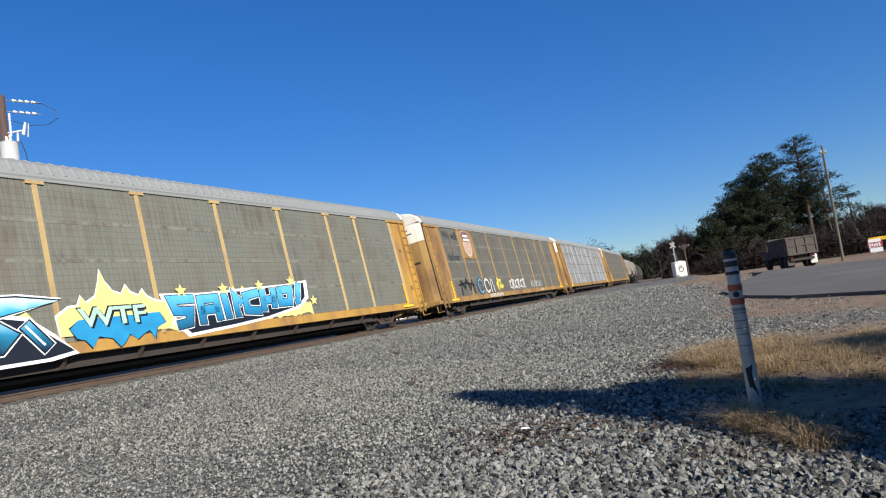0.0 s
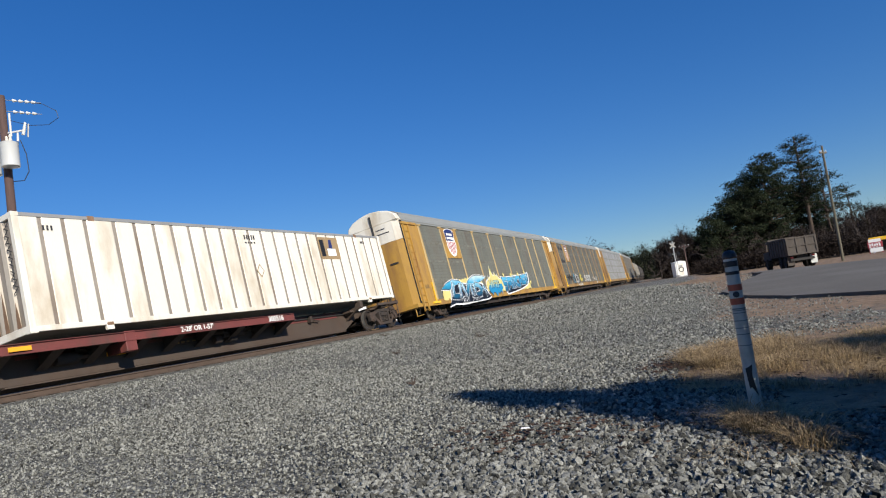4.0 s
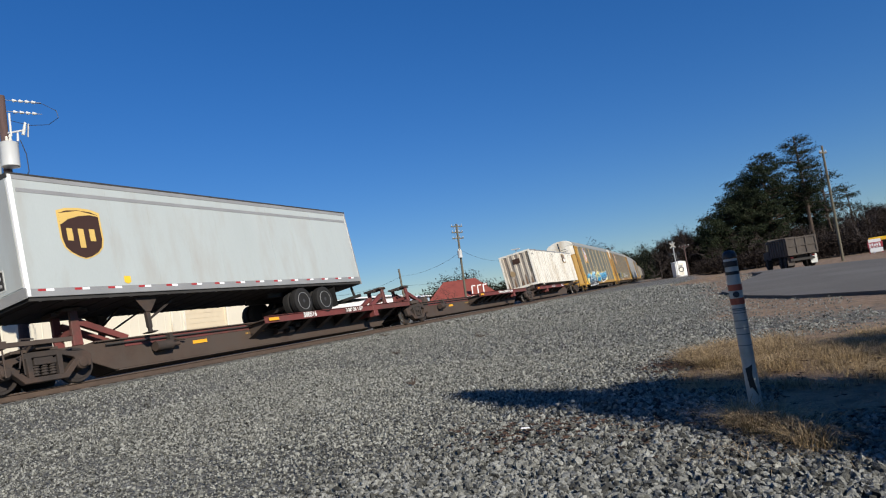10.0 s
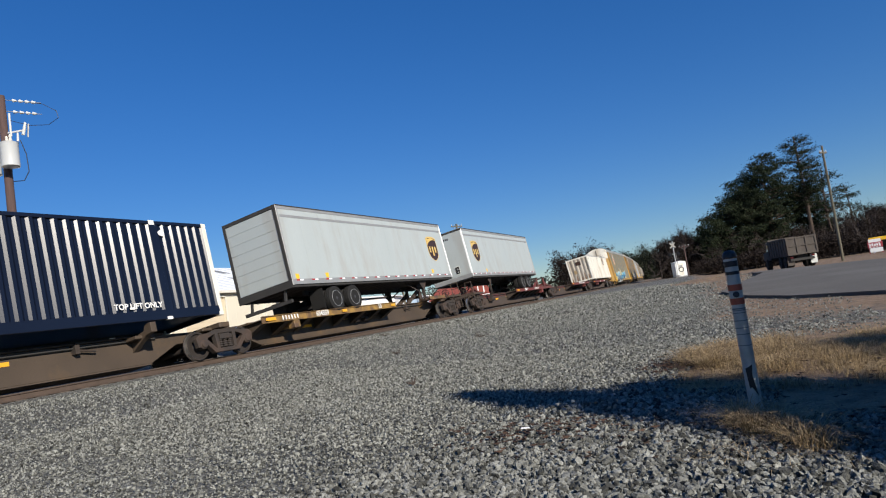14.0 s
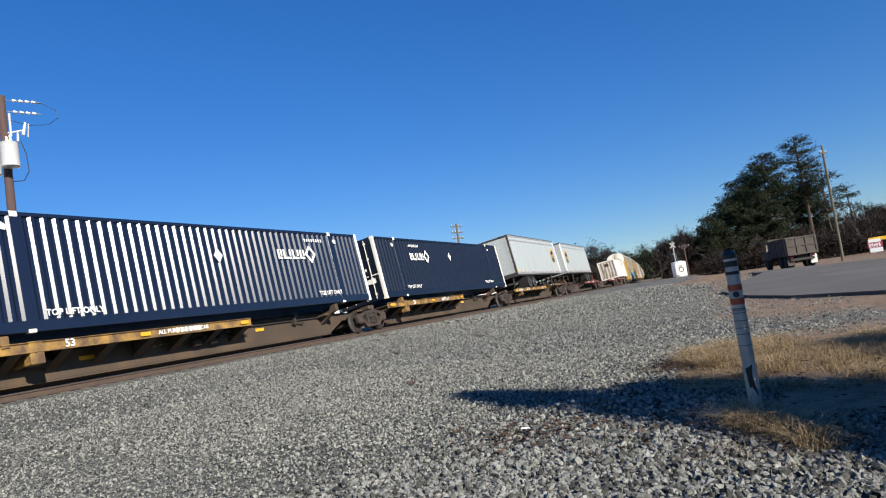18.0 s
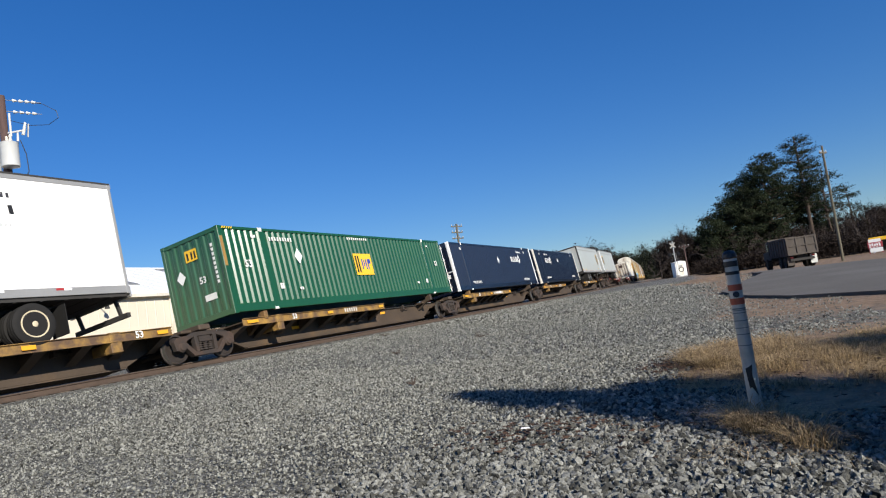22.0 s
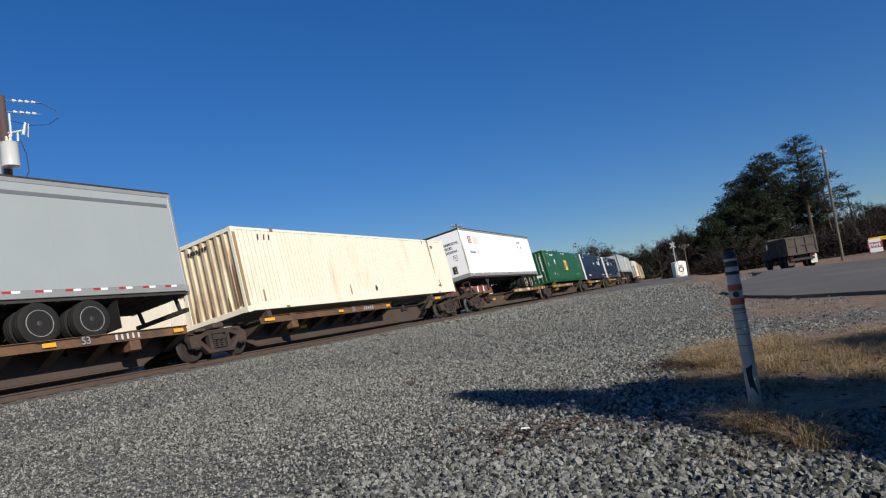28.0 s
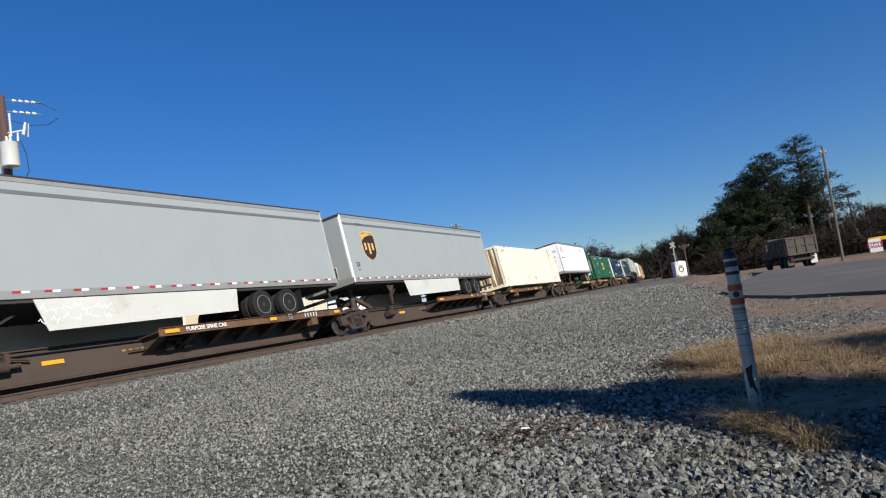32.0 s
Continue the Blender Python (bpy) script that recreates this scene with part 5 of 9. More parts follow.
def rack_graffiti(a):
    """Sprayed pieces low on the side: blue, white, black and yellow, in layers; y and z on the side."""
    x = 1.502
    M_G_FADE = fade_surface("graffiti_blue_fade", (0.006, 0.02, 0.05), (0.015, 0.19, 0.33), (0.28, 0.58, 0.72), 0.75, 1.65)
    M_G_WING = fade_surface("graffiti_wing_fade", (0.02, 0.20, 0.34), (0.05, 0.36, 0.56), (0.55, 0.70, 0.74), 1.3, 1.95)
    M_G_BLUE = surface("graffiti_blue", (0.02, 0.24, 0.46), 0.45, var=0.3, scale=1.6)
    M_G_YELLOW = surface("graffiti_pale_yellow", (0.66, 0.56, 0.20), 0.5, var=0.15, scale=1.5)
    M_G_WHITE = surface("graffiti_white", (0.74, 0.75, 0.74), 0.5, var=0.06)
    M_G_BLACK = surface("graffiti_black", (0.008, 0.010, 0.016), 0.45, var=0.2)

    def lay(outline, mat_, k, name):
        patch(a, outline, mat_, x + 0.004 * k, name, "", 0.003)

    def swell(outline, d):
        c = (sum(p for p, q in outline) / len(outline), sum(q for p, q in outline) / len(outline))
        return [(p + d * (p - c[0]) / (abs(p - c[0]) + 0.3), q + d * (q - c[1]) / (abs(q - c[1]) + 0.12)) for p, q in outline]
    # ragged yellow spray behind
    random.seed(5)
    for y0, y1, zb, zt in ((-11.0, -9.6, 0.85, 1.4), (-9.7, -4.7, 1.2, 1.98), (-1.2, 5.1, 0.95, 1.98)):
        top, low, n = [], [], max(8, int((y1 - y0) * 5))
        for i in range(n + 1):
            y = y0 + (y1 - y0) * i / n
            hump = math.sin(math.pi * (i + 0.5) / (n + 1)) ** 0.45
            top.append((y, zb + (zt - zb) * hump * 0.85 + (0.22 * random.random() if i % 2 else -0.04)))
            low.append((y, zb - 0.12 * random.random()))
        lay(top + low[::-1], M_G_YELLOW, 0, "graffiti_cloud")
    # the winged piece
    body = [(-10.45, 0.42), (-10.1, 0.7), (-9.85, 1.15), (-9.9, 1.42), (-8.6, 1.62), (-7.4, 1.5), (-6.0, 1.62), (-5.0, 1.45), (-4.45, 1.05), (-3.95, 0.66), (-4.6, 0.56), (-6.6, 0.52), (-8.4, 0.46), (-9.6, 0.52)]
    lay(swell(body, 0.10), M_G_WHITE, 1, "graffiti_edge")
    lay(body, M_G_BLACK, 2, "graffiti_body")
    for wing in ([(-11.05, 1.34), (-10.3, 1.62), (-9.4, 1.80), (-8.5, 1.74), (-7.9, 1.52), (-8.6, 1.56), (-9.3, 1.50), (-10.0, 1.30)],
                 [(-7.6, 1.52), (-6.9, 1.80), (-6.1, 1.98), (-5.1, 1.98), (-4.15, 1.86), (-4.9, 1.70), (-5.6, 1.56), (-6.4, 1.52), (-7.0, 1.46)]):
        lay(swell(wing, 0.11), M_G_WHITE, 3, "graffiti_edge")
        lay(swell(wing, 0.055), M_G_BLACK, 4, "graffiti_outline")
        lay(wing, M_G_WING, 5, "graffiti_wing")
    strokes = ([(-9.45, 1.55), (-9.7, 0.9), (-8.95, 0.86)], [(-8.55, 1.48), (-8.62, 0.86)], [(-8.15, 1.48), (-7.75, 0.88), (-7.25, 1.46)], [(-6.95, 1.42), (-6.92, 0.84)], [(-6.45, 1.42), (-6.4, 0.84), (-5.6, 0.9), (-5.35, 1.15), (-5.7, 1.40), (-6.15, 1.45)], [(-4.95, 1.3), (-4.6, 0.85)])
    for st in strokes:
        lay(ribbon(st, 0.40), M_G_WHITE, 6, "graffiti_edge")
        lay(ribbon(st, 0.34), M_G_BLACK, 7, "graffiti_outline")
        lay(ribbon(st, 0.26), M_G_FADE, 8, "graffiti_letter")
        lay(ribbon([(p - 0.04, q + 0.02) for p, q in st[:2]], 0.05), M_G_WHITE, 9, "graffiti_shine")
    for y in (-8.15, -6.55):
        arch = [(y + 0.62 * math.cos(math.pi * i / 10), 0.50 + 0.34 * math.sin(math.pi * i / 10)) for i in range(11)]
        lay(swell(arch, 0.03), M_G_WHITE, 9, "graffiti_edge")
        lay(arch, M_G_BLACK, 10, "graffiti_disc")
        for k in range(4):
            lay(ribbon([(y - 0.36 + 0.22 * k, 0.56), (y - 0.32 + 0.22 * k, 0.72)], 0.05), M_G_WHITE, 11, "graffiti_bar")
    # three block letters on a spiky yellow ground, blue below, with drips
    M_G_BLOCK = surface("graffiti_pale_green_blue", (0.36, 0.53, 0.44), 0.5, var=0.25, scale=2.2)
    spikes = [(-4.25, 1.0), (-4.3, 1.5), (-3.95, 1.72), (-3.72, 1.74), (-3.6, 1.98), (-3.48, 1.80), (-3.22, 1.95), (-3.08, 2.3), (-2.98, 2.64), (-2.88, 2.32), (-2.7, 2.06), (-2.48, 1.98), (-2.32, 2.22), (-2.2, 2.02), (-1.98, 1.92), (-1.84, 2.08), (-1.72, 1.88), (-1.45, 1.74), (-1.15, 1.72), (-1.0, 1.2), (-1.1, 0.92)]
    lay(spikes, M_G_WHITE, 1, "graffiti_edge")
    lay([(-2.7 + (p + 2.7) * 0.975, q - 0.05 if q > 1.3 else q) for p, q in spikes], M_G_YELLOW, 2, "graffiti_cloud")
    cloud = [(-4.0, 1.16), (-3.75, 1.32), (-3.2, 1.26), (-2.6, 1.36), (-1.9, 1.28), (-1.45, 1.36), (-1.3, 1.1), (-1.62, 0.98), (-1.72, 0.70), (-1.85, 0.94), (-2.05, 0.86), (-2.25, 0.74), (-2.45, 0.90), (-2.62, 0.70), (-2.76, 0.60), (-2.95, 0.84), (-3.3, 0.92), (-3.5, 0.66), (-3.66, 0.86), (-3.86, 0.92)]
    lay(swell(cloud, 0.03), M_G_BLACK, 3, "graffiti_outline")
    lay(cloud, M_G_BLUE, 4, "graffiti_cloud")
    lay([(-4.0, 1.16), (-3.75, 1.36), (-1.45, 1.40), (-1.3, 1.10), (-2.6, 1.06), (-3.7, 1.04)], M_G_BLUE, 5, "graffiti_cloud")
    for k, (dx, dz, mt) in enumerate(((0.05, -0.05, M_G_BLACK), (-0.03, 0.03, M_G_BLACK), (0, 0, M_G_BLOCK))):
        letters("WTF", 0.66, mt, a, near_side(-3.72 + dx, 1.38 + dz, x + 0.024 + 0.004 * k) @ Matrix.Diagonal((1.32, 0.95, 1, 1)), "graffiti_letters")
    # a second piece of close leaning letters
    lay([(-1.35, 1.90), (0.2, 1.86), (2.0, 1.94), (3.9, 2.0), (5.1, 2.12), (5.0, 1.45), (4.4, 1.12), (2.8, 0.88), (1.2, 0.74), (-0.6, 0.62), (-1.0, 1.0)], M_G_WHITE, 1, "graffiti_edge")
    lay([(-1.24, 1.82), (0.2, 1.78), (2.0, 1.86), (4.9, 2.02), (4.8, 1.5), (4.3, 1.20), (2.7, 0.95), (1.1, 0.82), (-0.5, 0.72), (-0.85, 1.05)], M_G_BLACK, 2, "graffiti_body")
    M_G_LEAN = fade_surface("graffiti_lean_fade", (0.01, 0.07, 0.14), (0.02, 0.22, 0.42), (0.10, 0.42, 0.64), 0.85, 1.75)
    for st in ([(-0.28, 1.70), (-1.0, 1.70), (-0.9, 1.38), (-0.42, 1.34), (-0.5, 1.02), (-0.86, 0.98)], [(0.0, 1.0), (0.02, 1.66), (0.62, 1.68), (0.66, 1.06)], [(0.05, 1.34), (0.6, 1.36)],
               [(0.98, 1.72), (1.02, 1.08)], [(1.42, 1.10), (1.40, 1.72), (1.62, 1.5)], [(2.42, 1.76), (1.86, 1.68), (1.84, 1.22), (2.4, 1.16)], [(2.66, 1.80), (2.62, 1.2)], [(3.2, 1.82), (3.14, 1.28)], [(2.68, 1.48), (3.18, 1.52)],
               [(3.5, 1.78), (3.48, 1.36), (3.95, 1.36), (4.05, 1.82), (3.55, 1.80)], [(4.55, 1.94), (4.42, 1.58)], [(4.36, 1.42), (4.38, 1.34)]):
        lay(ribbon(st, 0.35), M_G_WHITE, 3, "graffiti_edge")
        lay(ribbon(st, 0.30), M_G_BLACK, 4, "graffiti_outline")
        lay(ribbon(st, 0.25), M_G_LEAN, 5, "graffiti_letter")
    for y, z in ((-0.6, 1.95), (1.0, 1.95), (2.6, 2.0), (4.2, 2.1), (5.25, 1.35)):
        star = [(y + (0.22 if i % 2 == 0 else 0.1) * math.cos(math.pi / 5 * i + 0.3), z + (0.2 if i % 2 == 0 else 0.09) * math.sin(math.pi / 5 * i + 0.3)) for i in range(10)]
        lay(star, M_G_YELLOW, 6, "graffiti_star")


def rack_shield(a, faded=False):
    """Red, white and navy striped shield on the yellow panel, without words."""
    y, z, x = -8.0, 3.98, 1.505
    field = surface("faded_emblem_field", (0.16, 0.09, 0.09), 0.6, var=0.2, scale=4) if faded else M_SHIELD_NAVY
    stripe = surface("faded_emblem_stripe", (0.40, 0.20, 0.15), 0.6, var=0.2, scale=4) if faded else M_SHIELD_RED
    pale = surface("faded_emblem_ground", (0.45, 0.38, 0.30), 0.6, var=0.15, scale=4) if faded else M_TEXT_WHITE
    pts = [(-0.62, 0.62), (-0.4, 0.72), (0, 0.78), (0.4, 0.72), (0.62, 0.62), (0.56, 0.3), (0.60, -0.1), (0.55, -0.45), (0.3, -0.72), (0, -0.80), (-0.3, -0.72), (-0.55, -0.45), (-0.60, -0.1), (-0.56, 0.3)]
    patch(a, [(y + p * 1.06, z + q * 1.05) for p, q in pts], pale, x, "emblem", "red, white and navy shield emblem")
    patch(a, [(y + p, z + q) for p, q in pts if q > 0.2] + [(y + 0.57, z + 0.08), (y - 0.57, z + 0.08)], field, x + 0.004, "emblem_field")
    for k in range(6):
        yy = -0.47 + 0.94 * k / 5
        low = -0.72 + 0.36 * abs(yy / 0.5) ** 2
        patch(a, [(y + yy - 0.045, z + 0.02), (y + yy + 0.045, z + 0.02), (y + yy + 0.045, z + low), (y + yy - 0.045, z + low)], stripe, x + 0.004, "emblem_stripe")
    for zz, w in ((0.45, 0.8), (0.22, 0.88)):
        bars(a, y - w / 2, z + zz - 0.06, w, 0.13, 6, M_TEXT_WHITE, x + 0.008, "emblem_bar", 0.25)


# ------------------------------------------------------------------ covered hopper and tank cars far ahead
def hopper(label, mat_, group):
    c = thing("hopper_car", label, "railcar", group)
    h = 8.4
    sec = [(-1.55, 1.5), (-1.6, 3.8), (-1.2, 4.45), (0, 4.6), (1.2, 4.45), (1.6, 3.8), (1.55, 1.5), (0.5, 0.75), (-0.5, 0.75)]
    part("body", Form().prism(sec, "y", -h + 1.6, h - 1.6), mat_, c, bevel=0.02)
    rb = Form()
    for k in range(13):
        y = -h + 1.7 + (2 * h - 3.4) * k / 12
        for s in (-1, 1):
            rb.box(min(s * 1.5, s * 1.68), max(s * 1.5, s * 1.68), y - 0.06, y + 0.06, 1.4, 3.85)
    part("side_ribs", rb, mat_, c)
    for e in (-1, 1):
        f = Form().prism([(e * (h - 1.6), 1.4), (e * (h - 1.6), 4.4), (e * (h - 0.5), 3.8), (e * (h - 0.9), 3.0)], "x", -1.5, 1.5)
        part("end_slope", f, mat_, c)
        part("end_platform", Form().box(-1.5, 1.5, min(e * (h - 1.7), e * h), max(e * (h - 1.7), e * h), 0.95, 1.12), M_DARK, c)
        ld = Form()
        for x in (-1.45, 1.45):
            ld.bar((x, e * (h - 0.1), 0.5), (x, e * (h - 0.1), 4.3), 0.05)
        for k in range(10):
            ld.bar((-1.45, e * (h - 0.1), 0.7 + 0.38 * k), (1.45, e * (h - 0.1), 0.7 + 0.38 * k), 0.03)
        part("end_ladder", ld, M_DARK, c)
        coupler(c, e * (h - 0.4), e)
        rail_truck(c, e * (h - 1.6), False)
    for k in range(3):
        y = -4.0 + 4.0 * k
        part("outlet", Form().prism([(y - 1.3, 1.5), (y + 1.3, 1.5), (y + 0.35, 0.4), (y - 0.35, 0.4)], "x", -1.1, 1.1), mat_, c)
        part("hatch", Form().box(-0.5, 0.5, y - 0.9, y + 0.9, 4.55, 4.7), mat_, c)
    return c


def tank_car(label, group):
    c = thing("tank_car", label, "railcar", group)
    prof = [(-8.4, 0.2), (-8.3, 0.9), (-7.9, 1.38), (-7.4, 1.5), (7.4, 1.5), (7.9, 1.38), (8.3, 0.9), (8.4, 0.2)]
    part("tank", Form().lathe(prof, "y", 28, (0, 0, 2.7)), M_BLACK, c, smooth=True)
    part("dome", Form().lathe([(4.1, 0.5), (4.5, 0.5), (4.55, 0.3)], "z", 16), M_BLACK, c)
    part("frame", Form().box(-0.5, 0.5, -8.9, 8.9, 0.8, 1.25).box(-1.4, 1.4, -8.9, -7.9, 1.0, 1.2).box(-1.4, 1.4, 7.9, 8.9, 1.0, 1.2), M_DARK, c)
    for e in (-1, 1):
        coupler(c, e * 8.6, e)
        rail_truck(c, e * 7.0, False)
    return c


# ------------------------------------------------------------------ the train, from its far end to its near end
rack_a = autorack("grey panelled autorack with yellow ends and blue graffiti", M_PERF, M_YELLOW, M_POST_YELLOW, "autoracks of the train")
rack_graffiti(rack_a)
rack_shield(rack_a)
rack_b = autorack("weathered grey autorack with rusty yellow frame", M_PERF_DIRTY, M_RUST_YELLOW, M_RUST_YELLOW, "autoracks of the train")
rack_shield(rack_b, faded=True)
letters("We will", 0.62, M_TEXT_DARK, rack_b, near_side(-11.3, 4.35, 1.475))
letters("deliver", 0.62, M_TEXT_DARK, rack_b, near_side(-11.3, 3.1, 1.475))
rack_c = autorack("pale grey autorack with white panelled sides", M_PERF_PALE, M_RUST_YELLOW, M_PERF_PALE, "autoracks of the train", emblem=False)
rack_d = autorack("rusty brown autorack with dull yellow ends", M_PERF_BROWN, M_RUST_YELLOW, M_PERF_BROWN, "autoracks of the train", emblem=False)
for ob, s16 in ((rack_a, 119.35), (rack_b, 148.6), (rack_c, 177.8), (rack_d, 207.0)):
    on_train(ob, s16)
M_HOPPER = surface("pale_grey_hopper_paint", (0.27, 0.255, 0.225), 0.6, var=0.15, stain=(0.2, 0.16, 0.12), stain_amount=0.5)
for k, s16 in enumerate((231.5, 249.5)):
    on_train(hopper("dusty pale grey covered hopper car", M_HOPPER, "hoppers of the train"), s16)
on_train(tank_car("black tank car with a dull round tank", "tank cars of the train"), 268.5)
M_HOPPER_DARK = surface("dark_hopper_paint", (0.06, 0.055, 0.05), 0.7, var=0.2)
for s16 in (287.5, 305.5, 323.5):
    on_train(hopper("dark covered hopper car far ahead", M_HOPPER_DARK, "hoppers of the train"), s16)

# rows of spine cars: the places of their trucks at 16 s
GA, GB, GC = "twin spine car platforms", "five-platform spine car", "following spine car platforms"
u = spine_unit(17.8, [(-7.1, 2.7)], True, M_RED_OXIDE, M_BROWN, "red-brown spine car platform carrying a white container", GA, couple=(1,), split=(-3.9,),
               pedestals=(-7.9, 7.0), tags=[("300516", 1.3, 0.88, 0.25), ("2-28' OR 1-57'", -2.3, 0.88, 0.2)])
on_train(u, 94.05)
u = spine_unit(18.9, [(-1.4, 8.15)], False, M_RED_OXIDE, M_BROWN, "empty red-brown spine car platform", GA, split=(5.2,), hitches=((-8.75, 1),),
               tags=[("TWIN 28' ALL PURPOSE SPINE CAR", 1.95, 0.88, 0.19)])
on_train(u, 75.7)
part("deck_hump", Form().prism([(-7.35, 0.95), (-6.65, 0.95), (-6.8, 1.2), (-6.95, 1.28), (-7.1, 1.2)], "x", -0.45, 0.45), M_BROWN, u)
u = spine_unit(17.8, [(-1.7, 8.25)], False, M_RED_OXIDE, M_BROWN, "red-brown spine car platform under a grey trailer", GA, split=(5.15,), hitches=((7.6, -1), (-7.55, 1)), couple=(-1,),
               tags=[("300516", 0.3, 0.88, 0.25), ("2-28' OR 1-57'", 2.95, 0.88, 0.2)])
on_train(u, 57.1)


def hitch_platform(parent, y0, y1):
    """A grimy yellow walkway beside the hitch, with its bracket and grab iron."""
    f = Form().box(0.55, 1.22, y0, y1, 1.02, 1.06).box(1.20, 1.24, y0, y1, 0.94, 1.10)
    f.prism([(0.43, 0.70), (1.2, 0.98), (1.2, 1.02), (0.43, 1.0)], "y", y0 + 0.1, y0 + 0.18).prism([(0.43, 0.70), (1.2, 0.98), (1.2, 1.02), (0.43, 1.0)], "y", y1 - 0.18, y1 - 0.1)
    w = part("walkway", f, M_DULL_TTX, parent, "grimy yellow end walkway", bevel=0.006)
    part("grab_iron", Form().tube((1.2, y0 + 0.1, 1.08), (1.2, y0 + 0.1, 1.5), 0.02, n=6).tube((1.2, y0 + 0.1, 1.5), (1.2, y0 + 0.55, 1.5), 0.02, n=6).tube((1.2, y0 + 0.55, 1.5), (1.2, y0 + 0.55, 1.08), 0.02, n=6), M_TRUCK, w)


# places of the trucks at 16 s, the platforms hang between them
TRUCKS_B = (44.25, 27.58, 10.12, -7.3, -24.6, -41.15)
loads_b = (("under a grey-white trailer", (29.06, 37.96), (42.26, -1)), ("under a dark blue container", (11.28, 19.88), None), ("under a dark blue container", (-5.8, 2.8), None),
           ("under a green container", (-23.18, -14.48), None), ("under a white trailer", (-34.26, -25.86), (-39.86, 1)))
for k, (what, deck, hitch) in enumerate(loads_b):
    mid, P = (TRUCKS_B[k] + TRUCKS_B[k + 1]) / 2, TRUCKS_B[k] - TRUCKS_B[k + 1]
    d0, d1 = deck[0] - mid, deck[1] - mid
    spl = (d0 + 1.75,) if k < 4 else (d1 - 1.75,)
    ped = () if hitch else (-6.1, 6.1)
    tag = [("53", d0 + 2.4 if k < 4 else d1 - 3.0, 0.88, 0.25)]
    if k in (0, 4):
        tag = [("654359", d0 + 2.9 if k == 0 else d0 + 3.0, 0.88, 0.26), ("53", d1 - 1.6 if k == 0 else d1 - 1.2, 0.88, 0.25)]
    if k == 2:
        tag.append(("ALL PURPOSE SPINE CAR", d1 - 3.6, 0.88, 0.16))
    u = spine_unit(P, [(d0, d1)], k == 0, M_TTX, M_GRIMY_SILL, "rusty yellow-edged spine car platform " + what, GB, hitches=((hitch[0] - mid, hitch[1]),) if hitch else (), split=spl, pedestals=ped,
                   couple=(1,) if k == 0 else (-1,) if k == 4 else (), tags=tag)
    bars(u, d0 + 1.0 if k in (0, 4) else d0 + 5.6, 0.81, 0.95, 0.15, 6, M_TEXT_WHITE, 1.322, gap=0.6)
    if hitch:
        a = P / 2 - 2.7 if k == 0 else -P / 2 + 0.9
        hitch_platform(u, a, a + 1.8)
    on_train(u, mid)

TRUCKS_C = (-45.2, -61.8, -79.1, -96.2)
loads_c = (("under a cream container", (-60.12, -51.62), None), ("under a grey trailer", (-71.62, -63.07), (-77.97, 1)), ("under a long grey trailer", (-88.82, -80.32), (-94.92, 1)))
for k, (what, deck, hitch) in enumerate(loads_c):
    mid, P = (TRUCKS_C[k] + TRUCKS_C[k + 1]) / 2, TRUCKS_C[k] - TRUCKS_C[k + 1]
    d0, d1 = deck[0] - mid, deck[1] - mid
    u = spine_unit(P, [(d0, d1)], k == 0, M_RUST_EDGE, M_BROWN, "rust-brown spine car platform " + what, GC, hitches=((hitch[0] - mid, hitch[1]),) if hitch else (), split=(d0 + 1.7,) if k == 0 else (d1 - 1.75,),
                   pedestals=() if hitch else (-6.1, 6.1), couple=(1,) if k == 0 else (), tags=[("53", d1 - 3.2, 0.88, 0.25, M_GREY_RAIL)] + ([("PURPOSE SPINE CAR", d0 + 0.9, 0.88, 0.17)] if k == 2 else []))
    bars(u, d1 - 2.3, 0.81, 0.8, 0.14, 5, M_GREY_ENAMEL, 1.322, gap=0.62)
    if k == 0:
        beam = part("side_beam", Form().prism([(5.2, 0.52), (5.6, 0.52), (6.3, 0.88), (P / 2 + 1.0, 0.96), (P / 2 + 1.0, 1.08), (6.2, 1.06)], "x", 1.14, 1.22), M_BROWN, u, "brown side beam at the platform's end", bevel=0.01)
        part("beam_reflector", Form().box(1.221, 1.225, 6.5, 7.15, 0.93, 1.04), M_REFLECT, beam, "yellow reflective strip")
    on_train(u, mid)

# loads
CB = 1.197
box_w = container("dirty white ribbed container with dark grooves", M_OFFWHITE, "containers on the train", pitch=0.62, depth=0.022, doors=0, rail_h=0.16, flat=0.76, groove=0.10, end_mat=M_OFFWHITE_END)
box_b2 = container("dark blue corrugated container with a pale corner post", M_BLUE_WORN, "containers on the train", corner=M_OFFWHITE)
box_b1 = container("dark blue corrugated container with white corner posts", M_BLUE, "containers on the train", corner=M_WHITE)
box_g = container("green corrugated container with a yellow emblem", M_GREEN, "containers on the train", doors=0)
box_c = container("cream corrugated container with rust stains", M_CREAM, "containers on the train", pitch=0.205, depth=0.022, doors=0, flat=0.80, groove=0.02, end_mat=M_CREAM_END)
RACKED = ((box_w, 95.75), (box_b2, 19.45), (box_b1, 2.03), (box_g, -15.33), (box_c, -52.49))
for ob, s16 in RACKED:
    for ch in ob.children:
        ch.matrix_basis = Matrix.Translation((0, 0, CB)) @ ch.matrix_basis
    on_train(ob, s16)

